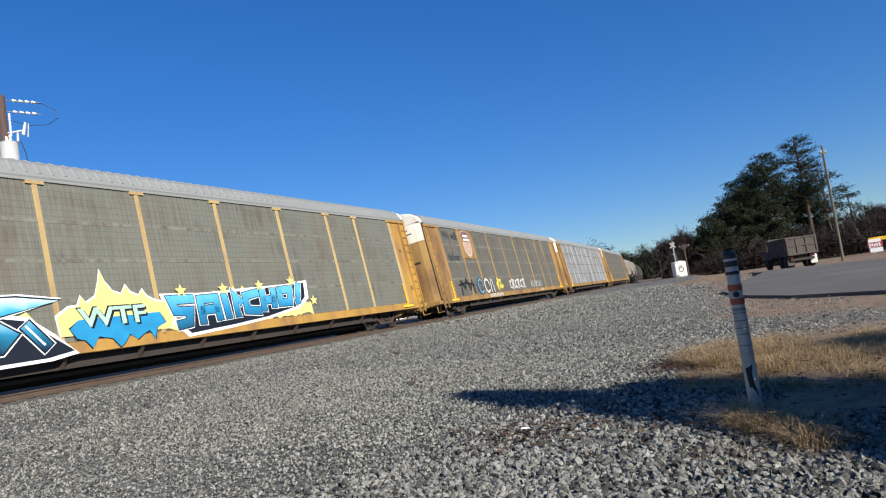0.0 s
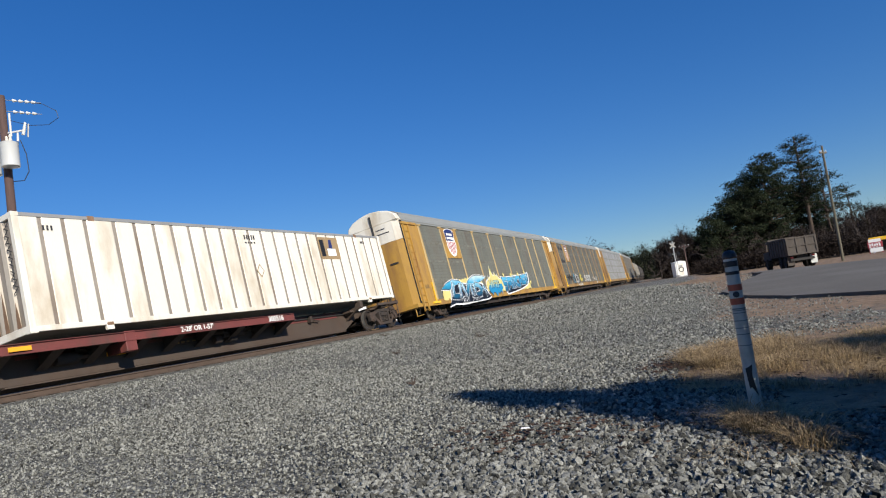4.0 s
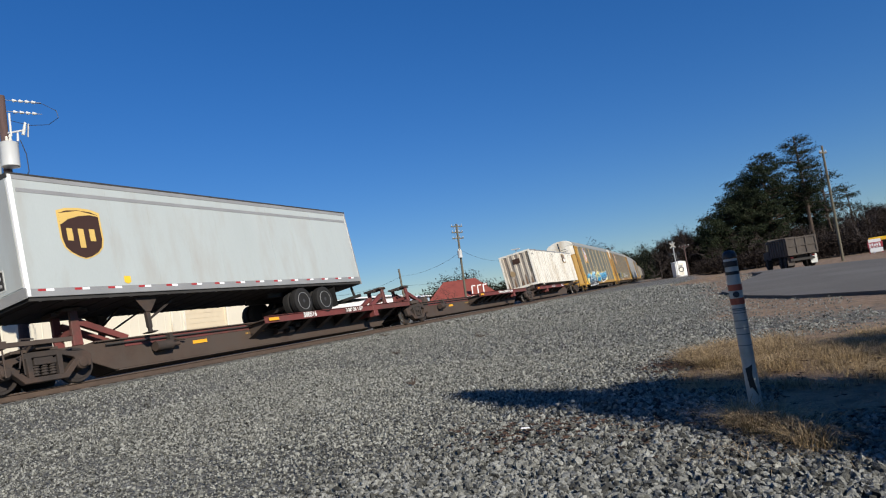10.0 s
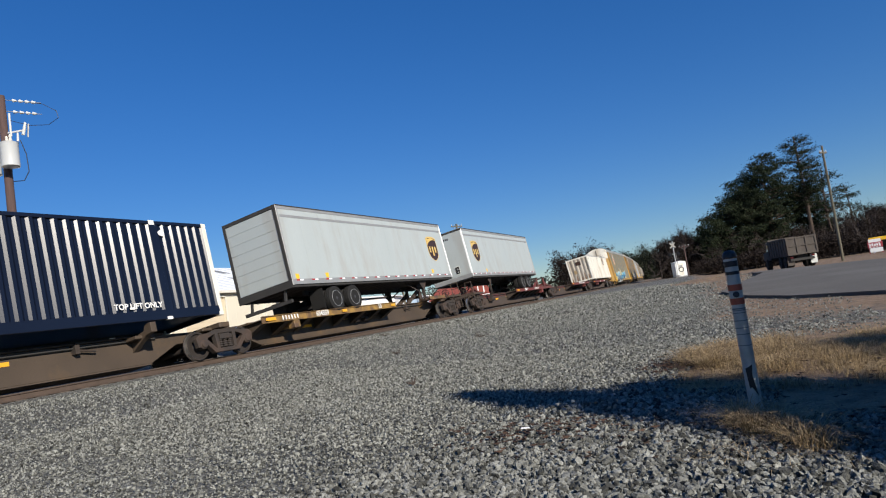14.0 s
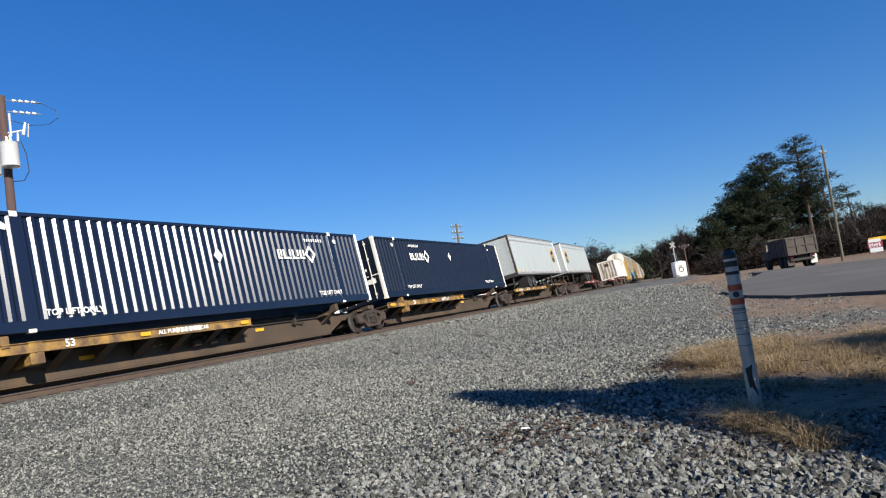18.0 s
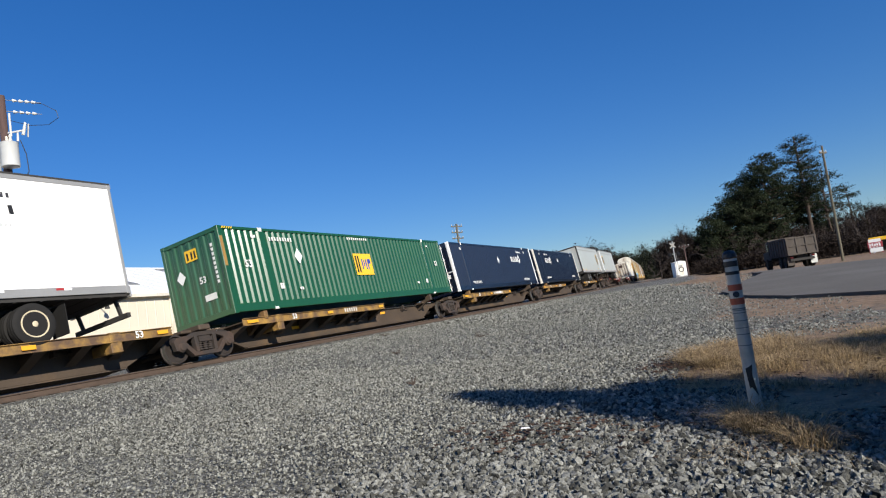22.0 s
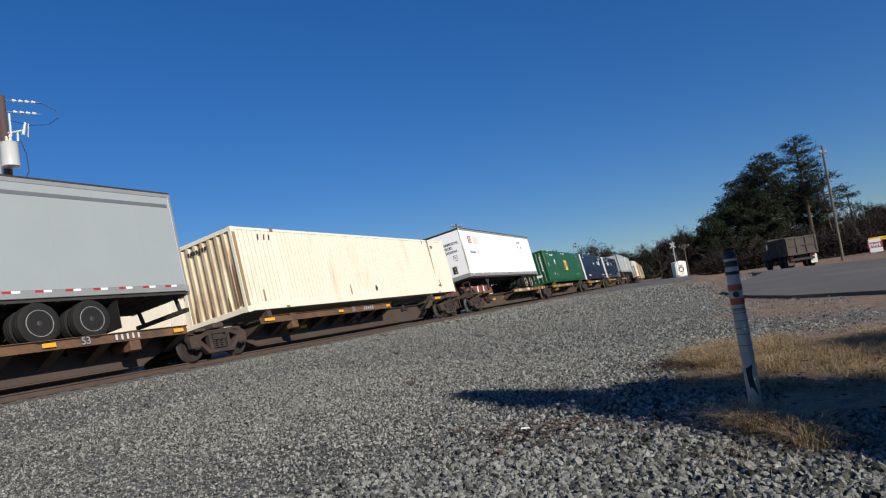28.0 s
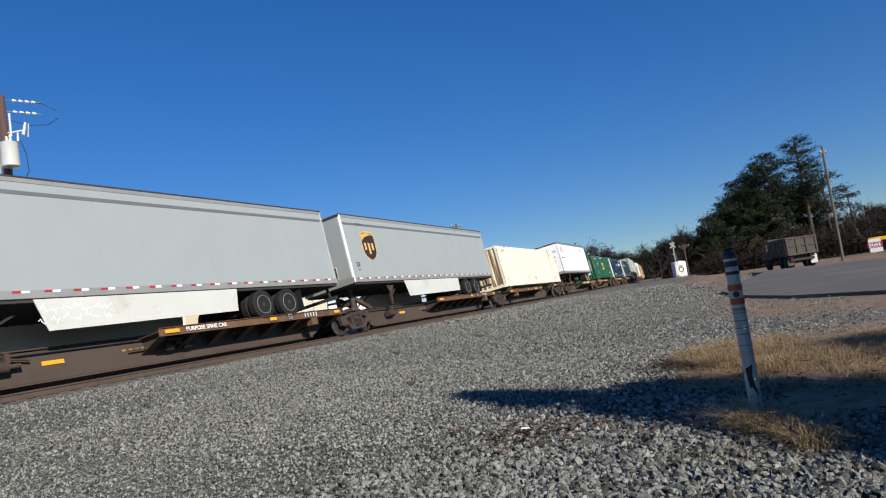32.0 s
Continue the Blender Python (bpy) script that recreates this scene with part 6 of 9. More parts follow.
tr2 = trailer("grey-white trailer with a brown shield emblem", M_TRAILER, 13.72, -1, "trailers on the train", 3.37, 3.3, emblem=(-5.25, 3.62))
tr1 = trailer("grey-white trailer facing forward, brown shield emblem", M_TRAILER, 13.8, 1, "trailers on the train", 3.1, 3.3, emblem=(5.35, 3.62), roll=True)
tr_w = trailer("bright white trailer with cream wheel rims", M_TRAILER_WHITE, 14.6, -1, "trailers on the train", 3.2, 3.2, rim=M_RIM_CREAM, stripe=False, tape=1.55)
tr3 = trailer("plain grey trailer with pale side skirts and a shield", M_TRAILER_GREY, 16.15, -1, "trailers on the train", 3.75, 3.2, skirt=(4.3, 10.7), emblem=(-6.2, 3.62), z1=4.98, z0=2.0, tape=0.72)
tr4 = trailer("plain grey trailer with scrawled pale side skirts", M_TRAILER_GREY, 16.15, -1, "trailers on the train", 3.75, 3.2, skirt=(4.3, 10.7), emblem=(-6.2, 3.62), z1=4.98, z0=2.0, tape=0.72)
for ob, s16 in ((tr2, 54.8), (tr1, 37.97), (tr_w, -34.25), (tr3, -70.83), (tr4, -88.2)):
    on_train(ob, s16)


# ------------------------------------------------------------------ markings of the loads: place along the car from its middle, height over the rails
def end_patch(parent, outline, material, y, name="emblem", label=""):
    """A flat painted shape on an end that faces backwards: outline in (x, z)."""
    return part(name, Form().prism(outline, "y", y - 0.006, y - 0.002), material, parent, label)


def box_outline(a, b, c, d):
    return [(a, c), (b, c), (b, d), (a, d)]


def end_letters(text, size, material, parent, x, z, y):
    """Lettering on an end that faces backwards."""
    letters(text, size, material, parent, Matrix.Translation((x, y - 0.004, z)) @ Matrix(((1, 0, 0, 0), (0, 0, -1, 0), (0, 1, 0, 0), (0, 0, 0, 1))))


XS = 1.297


def mark_blue(box, s16):
    """White company mark as plain shapes, numbers, diamond and lift wording."""
    right = s16 < 10
    l0 = 4.8 - s16 if right else 14.6 - s16
    for a, b in ((0.0, 0.24), (0.3, 0.72), (0.8, 1.16), (1.22, 1.5)):
        patch(box, [(l0 + a, 2.98), (l0 + b, 2.98), (l0 + b, 3.06), (l0 + a + 0.1, 3.06), (l0 + a + 0.1, 3.34), (l0 + a, 3.34)], M_TEXT_WHITE, XS, "emblem_shape")
        patch(box, box_outline(l0 + b - 0.09, l0 + b, 3.10, 3.34), M_TEXT_WHITE, XS, "emblem_shape")
    c = (l0 + 1.85, 3.17)
    ring = [(c[0] - 0.33, c[1]), (c[0], c[1] - 0.36), (c[0] + 0.33, c[1]), (c[0], c[1] + 0.36), (c[0], c[1] + 0.20), (c[0] + 0.18, c[1]), (c[0], c[1] - 0.20), (c[0] - 0.18, c[1]), (c[0] - 0.02, c[1] + 0.20), (c[0] - 0.02, c[1] + 0.34)]
    patch(box, ring, M_TEXT_WHITE, XS, "emblem_diamond", "white diamond-shaped mark")
    bars(box, l0 + 0.1 if not right else l0 + 1.65, 3.66, 1.15, 0.12, 8, M_TEXT_WHITE, XS)
    letters("TOP LIFT ONLY", 0.21, M_TEXT_WHITE, box, near_side(6.66 - s16 if right else 13.58 - s16, 1.64, XS))
    letters("TOP LIFT ONLY", 0.21, M_TEXT_WHITE, box, near_side(-3.7 - s16 if right else 4.45, 1.64, XS))
    diamond(box, (1.98 if right else 19.4) - s16, 3.08 if right else 3.2, 0.24, M_WHITE, XS)
    for yy in (-6.4, 6.35):
        patch(box, [(yy - 0.07, 3.66), (yy + 0.07, 3.62), (yy + 0.12, 3.74), (yy, 3.82), (yy - 0.11, 3.75)], M_TEXT_WHITE, XS, "small_mark")
    patch(box, box_outline(4.9, 5.03, 1.56, 1.62), M_TEXT_WHITE, XS, "small_mark")


mark_blue(box_b2, 19.45)
mark_blue(box_b1, 2.03)
Y_END = -8.077
for box in (box_b1, box_b2):
    ye = Y_END - 0.012
    for k, (x0, z, n_) in enumerate(((-0.55, 3.72, 4), (-0.62, 3.50, 7), (-0.1, 2.62, 6), (-0.1, 2.50, 5))):
        for i in range(n_):
            end_patch(box, box_outline(x0 + 0.13 * i, x0 + 0.13 * i + 0.09, z, z + 0.11), M_TEXT_WHITE, ye, "lettering_bar")
    end_patch(box, [(-0.02, 3.12), (0.2, 2.88), (0.42, 3.12), (0.2, 3.36)], M_WHITE, ye - 0.02, "placard", "white diamond placard")
    end_patch(box, box_outline(0.42, 0.98, 2.0, 2.22), M_TEXT_WHITE, ye - 0.02, "placard")

# green container
for yy in (-22.5, -8.42):
    letters("53", 0.34, M_TEXT_WHITE, box_g, near_side(yy + 15.33, 2.8, XS))
diamond(box_g, -19.63 + 15.33, 3.1, 0.30, M_WHITE, XS)
g0 = -15.99 + 15.33
patch(box_g, box_outline(g0, g0 + 1.36, 2.30, 3.24), M_BRIGHT_YELLOW, XS, "emblem", "yellow square company mark")
for a, b, c, d, mt in ((0.10, 0.2, 2.42, 3.14, M_BLACK), (0.28, 0.38, 2.42, 3.14, M_BLACK),
                       (0.54, 0.62, 2.55, 3.0, M_EMBLEM_BLUE), (0.70, 0.76, 2.68, 2.95, M_EMBLEM_BLUE), (0.84, 0.92, 2.55, 3.0, M_EMBLEM_BLUE), (1.0, 1.07, 2.55, 3.0, M_EMBLEM_BLUE), (1.07, 1.24, 2.80, 3.0, M_EMBLEM_BLUE)):
    patch(box_g, box_outline(g0 + a, g0 + b, c, d), mt, XS + 0.004, "emblem_bar")
bars(box_g, -21.06 + 15.33, 3.64, 1.3, 0.14, 9, M_TEXT_WHITE, XS)
bars(box_g, -16.13 + 15.33, 3.85, 1.6, 0.10, 10, M_TEXT_WHITE, XS)
for yy, zz, w_, h_ in ((-21.0, 1.9, 0.22, 0.2), (-19.95, 1.83, 0.22, 0.1), (-21.95, 3.72, 0.24, 0.1), (-8.9, 3.68, 0.2, 0.1), (-10.8, 1.79, 0.2, 0.1), (-9.85, 1.8, 0.2, 0.2)):
    bars(box_g, yy + 15.33, zz, w_, h_, 2, M_TEXT_WHITE, XS, "small_mark", 0.2)
patch(box_g, box_outline(-8.06, -7.94, 2.75, 3.75), M_YELLOW, XS + 0.005, "yellow_tape")
for k in range(5):
    patch(box_g, [(-7.9 + 0.1 * k, 4.0), (-7.85 + 0.1 * k, 4.0), (-7.8 + 0.1 * k, 4.07), (-7.85 + 0.1 * k, 4.07)], M_BRIGHT_YELLOW, XS + 0.004, "hazard_stripe")
end_patch(box_g, box_outline(-0.28, 0.24, 3.28, 3.66), M_BRIGHT_YELLOW, Y_END, "emblem", "yellow square company mark")
for a in (-0.2, -0.02, 0.12):
    end_patch(box_g, box_outline(a, a + 0.07, 3.34, 3.58), M_BLACK, Y_END - 0.005, "emblem_bar")
end_patch(box_g, [(-0.82, 2.86), (-0.62, 2.62), (-0.42, 2.86), (-0.62, 3.10)], M_WHITE, Y_END, "placard", "white diamond placard")
end_letters("53", 0.3, M_TEXT_WHITE, box_g, 0.12, 2.55, Y_END)
end_patch(box_g, box_outline(0.22, 0.72, 1.85, 2.05), M_TEXT_WHITE, Y_END, "placard")
for k in range(9):
    end_patch(box_g, box_outline(0.86, 0.96, 2.3 + 0.15 * k, 2.4 + 0.15 * k), M_TEXT_WHITE, Y_END, "lettering_bar")

# white container
w0 = 99.13 - 95.75
patch(box_w, box_outline(w0, w0 + 1.3, 2.99, 3.89), M_TAN, XS - 0.006, "emblem", "faded tan square company mark")
patch(box_w, box_outline(w0 + 0.08, w0 + 0.34, 3.1, 3.78), M_BLACK, XS, "emblem_bar")
patch(box_w, box_outline(w0 + 0.5, w0 + 1.05, 3.12, 3.42), M_WHITE, XS, "emblem_bar")
patch(box_w, [(w0 + 0.62, 3.45), (w0 + 0.86, 3.42), (w0 + 0.86, 3.8), (w0 + 0.7, 3.78)], M_SHIELD_NAVY, XS, "emblem_bar")
for d_, mt in ((0.24, M_TAN), (0.19, M_OFFWHITE)):
    diamond(box_w, 95.55 - 95.75, 2.56, d_, mt, XS - 0.006 + (0.004 if d_ < 0.2 else 0))
bars(box_w, 95.1 - 95.75, 3.66, 0.55, 0.15, 5, M_TEXT_DARK, XS)
bars(box_w, 95.1 - 95.75, 3.52, 0.55, 0.05, 4, M_TEXT_DARK, XS)
bars(box_w, -7.4, 3.66, 0.3, 0.12, 3, M_TEXT_DARK, XS)
bars(box_w, 6.4, 3.7, 0.3, 0.1, 3, M_TEXT_DARK, XS)
end_patch(box_w, box_outline(-0.25, 0.35, 3.2, 3.62), M_SHIELD_BROWN, Y_END, "stain_patch", "dark brown faded mark")
end_patch(box_w, [(-0.5 + 0.22 * math.cos(0.7 * k), 2.5 + 0.25 * math.sin(0.7 * k)) for k in range(9)], M_TAN, Y_END, "emblem", "faded round mark")
random.seed(8)
for k in range(10):
    z = 2.2 + 0.17 * k
    end_patch(box_w, ribbon([(0.92 + 0.1 * random.random(), z), (1.06 + 0.08 * random.random(), z + 0.12), (0.95, z + 0.2)], 0.025), M_BLACK, Y_END, "graffiti_scrawl")
for x0, h_ in ((-1.1, 0.5), (-0.55, 0.8), (0.05, 0.45), (0.4, 1.0), (0.85, 0.6)):
    end_patch(box_w, [(x0, 1.4), (x0 + 0.16, 1.4), (x0 + 0.12, 1.4 + 0.6 * h_), (x0 + 0.07, 1.4 + h_), (x0 + 0.02, 1.4 + 0.5 * h_)], M_RUSTY_CASTING, Y_END, "rust_streak")

# cream container
bars(box_c, -46.13 + 52.49, 3.62, 0.28, 0.16, 3, M_TEXT_DARK, XS)
bars(box_c, -47.0 + 52.49, 3.86, 0.06, 0.2, 1, M_TEXT_DARK, XS)
patch(box_c, box_outline(-46.3 + 52.49, -46.0 + 52.49, 1.58, 1.66), M_RUSTY_CASTING, XS + 0.003, "rust_plate")
patch(box_c, [(6.0, 4.0), (6.2, 4.0), (6.16, 3.4), (6.14, 2.6), (6.08, 2.1), (6.06, 3.0)], M_TAN, XS + 0.006, "rust_streak")
diamond(box_c, 0.0, 1.7, 0.14, M_TEXT_DARK, XS)
for x0, z0, z1 in ((0.88, 1.45, 2.9), (1.02, 1.5, 3.4), (0.55, 1.4, 1.9), (-0.2, 1.4, 1.75), (-0.9, 1.4, 2.0)):
    end_patch(box_c, [(x0, z0), (x0 + 0.10, z0), (x0 + 0.08, (z0 + z1) / 2), (x0 + 0.04, z1), (x0 + 0.01, (z0 + z1) / 2)], M_RUSTY_CASTING, Y_END, "rust_streak")
for k in range(7):
    end_patch(box_c, box_outline(-0.75 + 0.13 * k, -0.66 + 0.13 * k, 3.62, 3.76), M_TEXT_DARK, Y_END, "lettering_bar")
patch(box_c, box_outline(-8.07, -7.93, 1.4, 3.9), M_TAN, XS + 0.006, "rust_streak", "rust-stained corner post")
for yy in (-6.9, -6.6, -6.35):
    patch(box_c, [(yy, 3.66), (yy + 0.06, 3.66), (yy + 0.1, 3.86), (yy + 0.04, 3.86)], M_TEXT_DARK, XS, "small_mark")
for yy in (-7.2, -2.0, 6.4):
    patch(box_c, box_outline(yy, yy + 0.05, 1.5, 1.9), M_RUSTY_CASTING, XS + 0.003, "rust_streak")

# white trailer
xs = 1.288
q = 34.25
patch(tr_w, box_outline(-40.40 + q, -39.90 + q, 4.12, 4.58), M_SHIELD_RED, xs, "emblem", "red square mark with a white disc")
patch(tr_w, [(-40.15 + q + 0.17 * math.cos(0.6283 * k), 4.35 + 0.17 * math.sin(0.6283 * k)) for k in range(10)], M_WHITE, xs + 0.004, "emblem_disc")
for k in range(3):
    patch(tr_w, box_outline(-40.27 + q + 0.09 * k, -40.22 + q + 0.09 * k, 4.27, 4.43), M_SHIELD_RED, xs + 0.008, "emblem_bar")
patch(tr_w, box_outline(-39.6 + q, -38.62 + q, 4.08, 4.6), M_OFFWHITE, xs, "pale_patch", "yellowed repair patch")
bars(tr_w, -40.53 + q, 3.48, 0.92, 0.14, 9, M_TEXT_DARK, xs)
patch(tr_w, box_outline(-39.2 + q, -39.0 + q, 3.46, 3.7), M_GREY_ENAMEL, xs, "pale_patch")
bars(tr_w, -30.45 + q, 4.42, 0.9, 0.12, 7, M_TEXT_DARK, xs)
for yy in (-30.38, -29.66):
    patch(tr_w, [(yy + q, 4.02), (yy + 0.10 + q, 4.02), (yy + 0.08 + q, 4.24), (yy - 0.02 + q, 4.24)], M_BLACK, xs, "vent_slot")
bars(tr_w, -30.45 + q, 3.72, 0.85, 0.07, 8, M_GREY_ENAMEL, xs)
yn = -7.3 - 0.012
end_patch(tr_w, box_outline(-0.85, -0.33, 3.72, 4.3), M_SHIELD_RED, yn, "emblem", "red square mark with a white disc")
end_patch(tr_w, [(-0.59 + 0.2 * math.cos(0.6283 * k), 4.0 + 0.2 * math.sin(0.6283 * k)) for k in range(10)], M_WHITE, yn - 0.005, "emblem_disc")
end_letters("INTERMODAL", 0.215, M_TEXT_DARK, tr_w, -0.27, 4.22, yn)
end_letters("SERVICES", 0.215, M_TEXT_DARK, tr_w, -0.27, 3.98, yn)
for x0, x1, z, h_ in ((0.02, 0.9, 3.66, 0.15), (0.5, 0.8, 3.45, 0.05), (0.5, 0.8, 3.36, 0.05), (0.52, 0.82, 3.27, 0.05), (0.55, 0.8, 3.15, 0.05)):
    n_ = max(3, int((x1 - x0) / 0.085))
    for k in range(n_):
        w_ = (x1 - x0) / n_
        end_patch(tr_w, box_outline(x0 + w_ * k, x0 + w_ * k + 0.55 * w_, z, z + h_), M_TEXT_DARK, yn, "lettering_bar")
patch(tr_w, box_outline(-7.32, -7.18, 2.55, 4.0), M_CREAM, xs + 0.02, "post_patch", "yellowed corner post")

# grey trailers
for t_, q in ((tr3, 70.83), (tr4, 88.2)):
    letters("53", 0.28, M_TEXT_DARK, t_, near_side(-7.6, 2.75, xs))
    bars(t_, -7.55, 2.52, 0.25, 0.05, 3, M_TEXT_DARK, xs)
    bars(t_, -6.9, 4.55, 0.5, 0.08, 5, M_TEXT_DARK, xs)
for t_, y, z in ((tr1, 42.6 - 37.97, 2.41), (tr1, 31.42 - 37.97, 2.34), (tr1, 33.26 - 37.97, 2.36), (tr2, -4.2, 2.4)):
    patch(t_, [(y - 0.1, z - 0.08), (y, z - 0.13), (y + 0.1, z - 0.08), (y + 0.1, z + 0.08), (y - 0.1, z + 0.08)], M_BRIGHT_YELLOW, xs, "small_label")
for t_ in (tr2, tr3, tr4):
    half = 6.86 if t_ is tr2 else 8.075
    for k in range(9):
        end_patch(t_, box_outline(-0.7 + 0.12 * k, -0.62 + 0.12 * k, 4.56, 4.68), M_TEXT_DARK, -half - 0.014, "lettering_bar")
random.seed(19)
for k in range(14):
    y, z = -3.75 + 0.27 * (k % 7) + 0.1 * random.random(), (1.70 if k < 7 else 1.46) + 0.06 * random.random()
    pts = [(y, z)] + [(y + 0.07 * (i + 1) * random.uniform(0.5, 1.2), z + random.uniform(-0.11, 0.13)) for i in range(4)]
    patch(tr4, ribbon(pts, 0.02), M_TEXT_WHITE, 1.263, "graffiti_scrawl")

# rack_b carries small sprayed letters and dark labels
M_RUST_STREAK = surface("rust_run", (0.10, 0.07, 0.045), 0.8, var=0.3, scale=3)
M_SPRAY = surface("grey_white_spray", (0.50, 0.50, 0.47), 0.6, var=0.2)
M_SPRAY_BLUE = surface("pale_blue_spray", (0.12, 0.26, 0.36), 0.6, var=0.3)
M_SPRAY_YELLOW = surface("yellow_spray", (0.55, 0.45, 0.08), 0.6, var=0.2)


def sprayed(strokes, wide, thin, edge_mat, fill):
    for st in strokes:
        patch(rack_b, ribbon(st, wide), edge_mat, 1.502, "graffiti_outline")
        if fill:
            patch(rack_b, ribbon(st, thin), fill, 1.506, "graffiti_letter")


sprayed([[(-10.7, 0.95), (-10.5, 1.75), (-10.1, 1.25), (-9.7, 1.85), (-9.3, 1.2), (-8.9, 1.75), (-8.7, 1.0)], [(-10.9, 1.5), (-9.8, 1.6), (-8.6, 1.45)]], 0.09, 0, M_BLACK, None)
for c in (-7.6, -6.5):
    sprayed([[(c + 0.42 * math.cos(0.7854 * k), 1.35 + 0.42 * math.sin(0.7854 * k)) for k in range(8)]], 0.26, 0.15, M_BLACK, M_SPRAY_BLUE if c < -7 else M_SPRAY)
sprayed([[(-5.9, 0.95), (-5.75, 1.75)], [(-5.5, 1.7), (-5.35, 0.95)]], 0.22, 0.13, M_BLACK, M_SPRAY)
patch(rack_b, [(-4.6, 1.0), (-4.75, 1.45), (-4.5, 1.6), (-4.55, 1.85), (-4.1, 1.7), (-3.7, 1.75), (-3.75, 1.4), (-3.35, 1.3), (-3.7, 1.05), (-4.1, 1.15)], M_SPRAY_YELLOW, 1.502, "graffiti_cloud")
patch(rack_b, ribbon([(-4.4, 1.1), (-4.2, 1.5), (-3.8, 1.35), (-3.9, 1.6)], 0.07), M_BLACK, 1.506, "graffiti_outline")
for k in range(6):
    y = -2.0 + 0.62 * k
    st = [(y, 1.0), (y - 0.02, 1.62), (y + 0.36, 1.58), (y + 0.1, 1.3), (y + 0.42, 1.02)] if k % 2 else [(y + 0.4, 1.55), (y + 0.05, 1.5), (y + 0.02, 1.1), (y + 0.4, 1.05)]
    sprayed([st], 0.13, 0, M_SPRAY, None)
for k in range(7):
    patch(rack_b, ribbon([(3.0 + 0.45 * k, 1.0), (3.2 + 0.45 * k, 1.45), (3.3 + 0.45 * k, 1.0)], 0.06), M_SPRAY, 1.502, "graffiti_outline")
bars(rack_b, -6.4, 0.62, 2.6, 0.2, 9, M_SPRAY, 1.504)
bars(rack_b, 5.5, 0.66, 0.7, 0.14, 3, M_SPRAY, 1.504)
for y in (-10.5, -6.2, -3.4, -0.3, 2.6, 5.6, 8.2, 10.6):
    patch(rack_b, [(y - 0.05, 4.6), (y + 0.07, 4.6), (y + 0.05, 3.2), (y + 0.03, 2.3), (y, 2.0), (y - 0.03, 3.0)], M_RUST_STREAK, 1.4735, "rust_streak")


# ------------------------------------------------------------------ ground, track
def axis_steps(a, b, near0, near1, fine, grow=1.35):
    """Coordinates from a to b, fine between near0 and near1, ever coarser beyond."""
    mid = list(np.arange(near0, near1 + fine / 2, fine))
    lo, hi, st = [], [], fine
    x = near0
    while x > a:
        st *= grow
        x -= st
        lo.append(max(x, a))
    st, x = fine, near1
    while x < b:
        st *= grow
        x += st
        hi.append(min(x, b))
    return np.array(lo[::-1] + mid + hi)


def earth_amount(x, y):
    """Where bare earth and dead grass take over from stone."""
    verge = ease(-1.5, -0.7, x) * ease(6.2, 7.0, y) * (1 - ease(10.2, 11.2, y))
    bank = ease(-0.6, 0.1, x) * ease(4.9, 5.6, y) * (1 - ease(10.2, 11.2, y)) * 0.9
    mixed = ease(-2.2, 0.6, x) * ease(9.5, 11, y) * 0.52
    strip = ease(-3.2, -0.2, x + (y - 20) * 0.10) * ease(13.6, 15.5, y) * 0.72
    mound = np.exp(-(((x + 3.6) / 1.9) ** 2 + ((y - 46) / 4.0) ** 2)) * 1.4
    far = ease(70, 120, y) * 0.55
    verge_far = ease(-2, 0, x) * ease(40, 46, y) * 0.9
    left = ease(9, 13, -line_side(x, y)) * 0.8
    behind = ease(0.9, 2.0, x) * (1 - ease(5, 9, y)) * 0.9
    bits = np.array([0.22 * noise.noise((float(p) * 0.5, float(q) * 0.5, 0)) for p, q in zip(np.ravel(x), np.ravel(y))]).reshape(np.shape(x))
    return np.clip(np.maximum.reduce([verge, verge_far, bank, mixed, strip, mound, far, left, behind]) + bits, 0, 1)


def ground():
    xs = axis_steps(-2600, 2600, -20, 8, 0.35)
    ys = axis_steps(-2600, 2800, 1, 34, 0.4, 1.18)
    X, Y = np.meshgrid(xs, ys)
    Z = ground_z(X, Y)
    for i in range(Z.shape[0]):
        for j in range(Z.shape[1]):
            if abs(X[i, j]) < 40 and -5 < Y[i, j] < 90:
                Z[i, j] += 0.010 * noise.noise((X[i, j] * 0.5, Y[i, j] * 0.5, 3)) + 0.004 * noise.noise((X[i, j] * 1.9, Y[i, j] * 1.9, 7))
    # the earth mound by the road's end, and a heap of stones
    Z += 0.24 * np.exp(-(((X + 3.9) / 1.4) ** 2 + ((Y - 46.4) / 2.4) ** 2)) + 0.06 * np.exp(-(((X + 1.75) / 0.5) ** 2 + ((Y - 6.05) / 0.3) ** 2))
    n, m = Z.shape
    verts = np.stack([X.ravel(), Y.ravel(), Z.ravel()], 1)
    idx = np.arange(n * m).reshape(n, m)
    faces = np.stack([idx[:-1, :-1].ravel(), idx[:-1, 1:].ravel(), idx[1:, 1:].ravel(), idx[1:, :-1].ravel()], 1)
    me = bpy.data.meshes.new("ground")
    me.from_pydata(verts.tolist(), [], faces.tolist())
    at = me.attributes.new("earth", "FLOAT", "POINT")
    at.data.foreach_set("value", earth_amount(X, Y).ravel().astype(np.float32))
    me.polygons.foreach_set("use_smooth", np.ones(len(me.polygons), bool))
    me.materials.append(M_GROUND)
    tagged(new("ground", me), "grey crushed stone ground turning to earth", "ground", kind="structure")


ground()


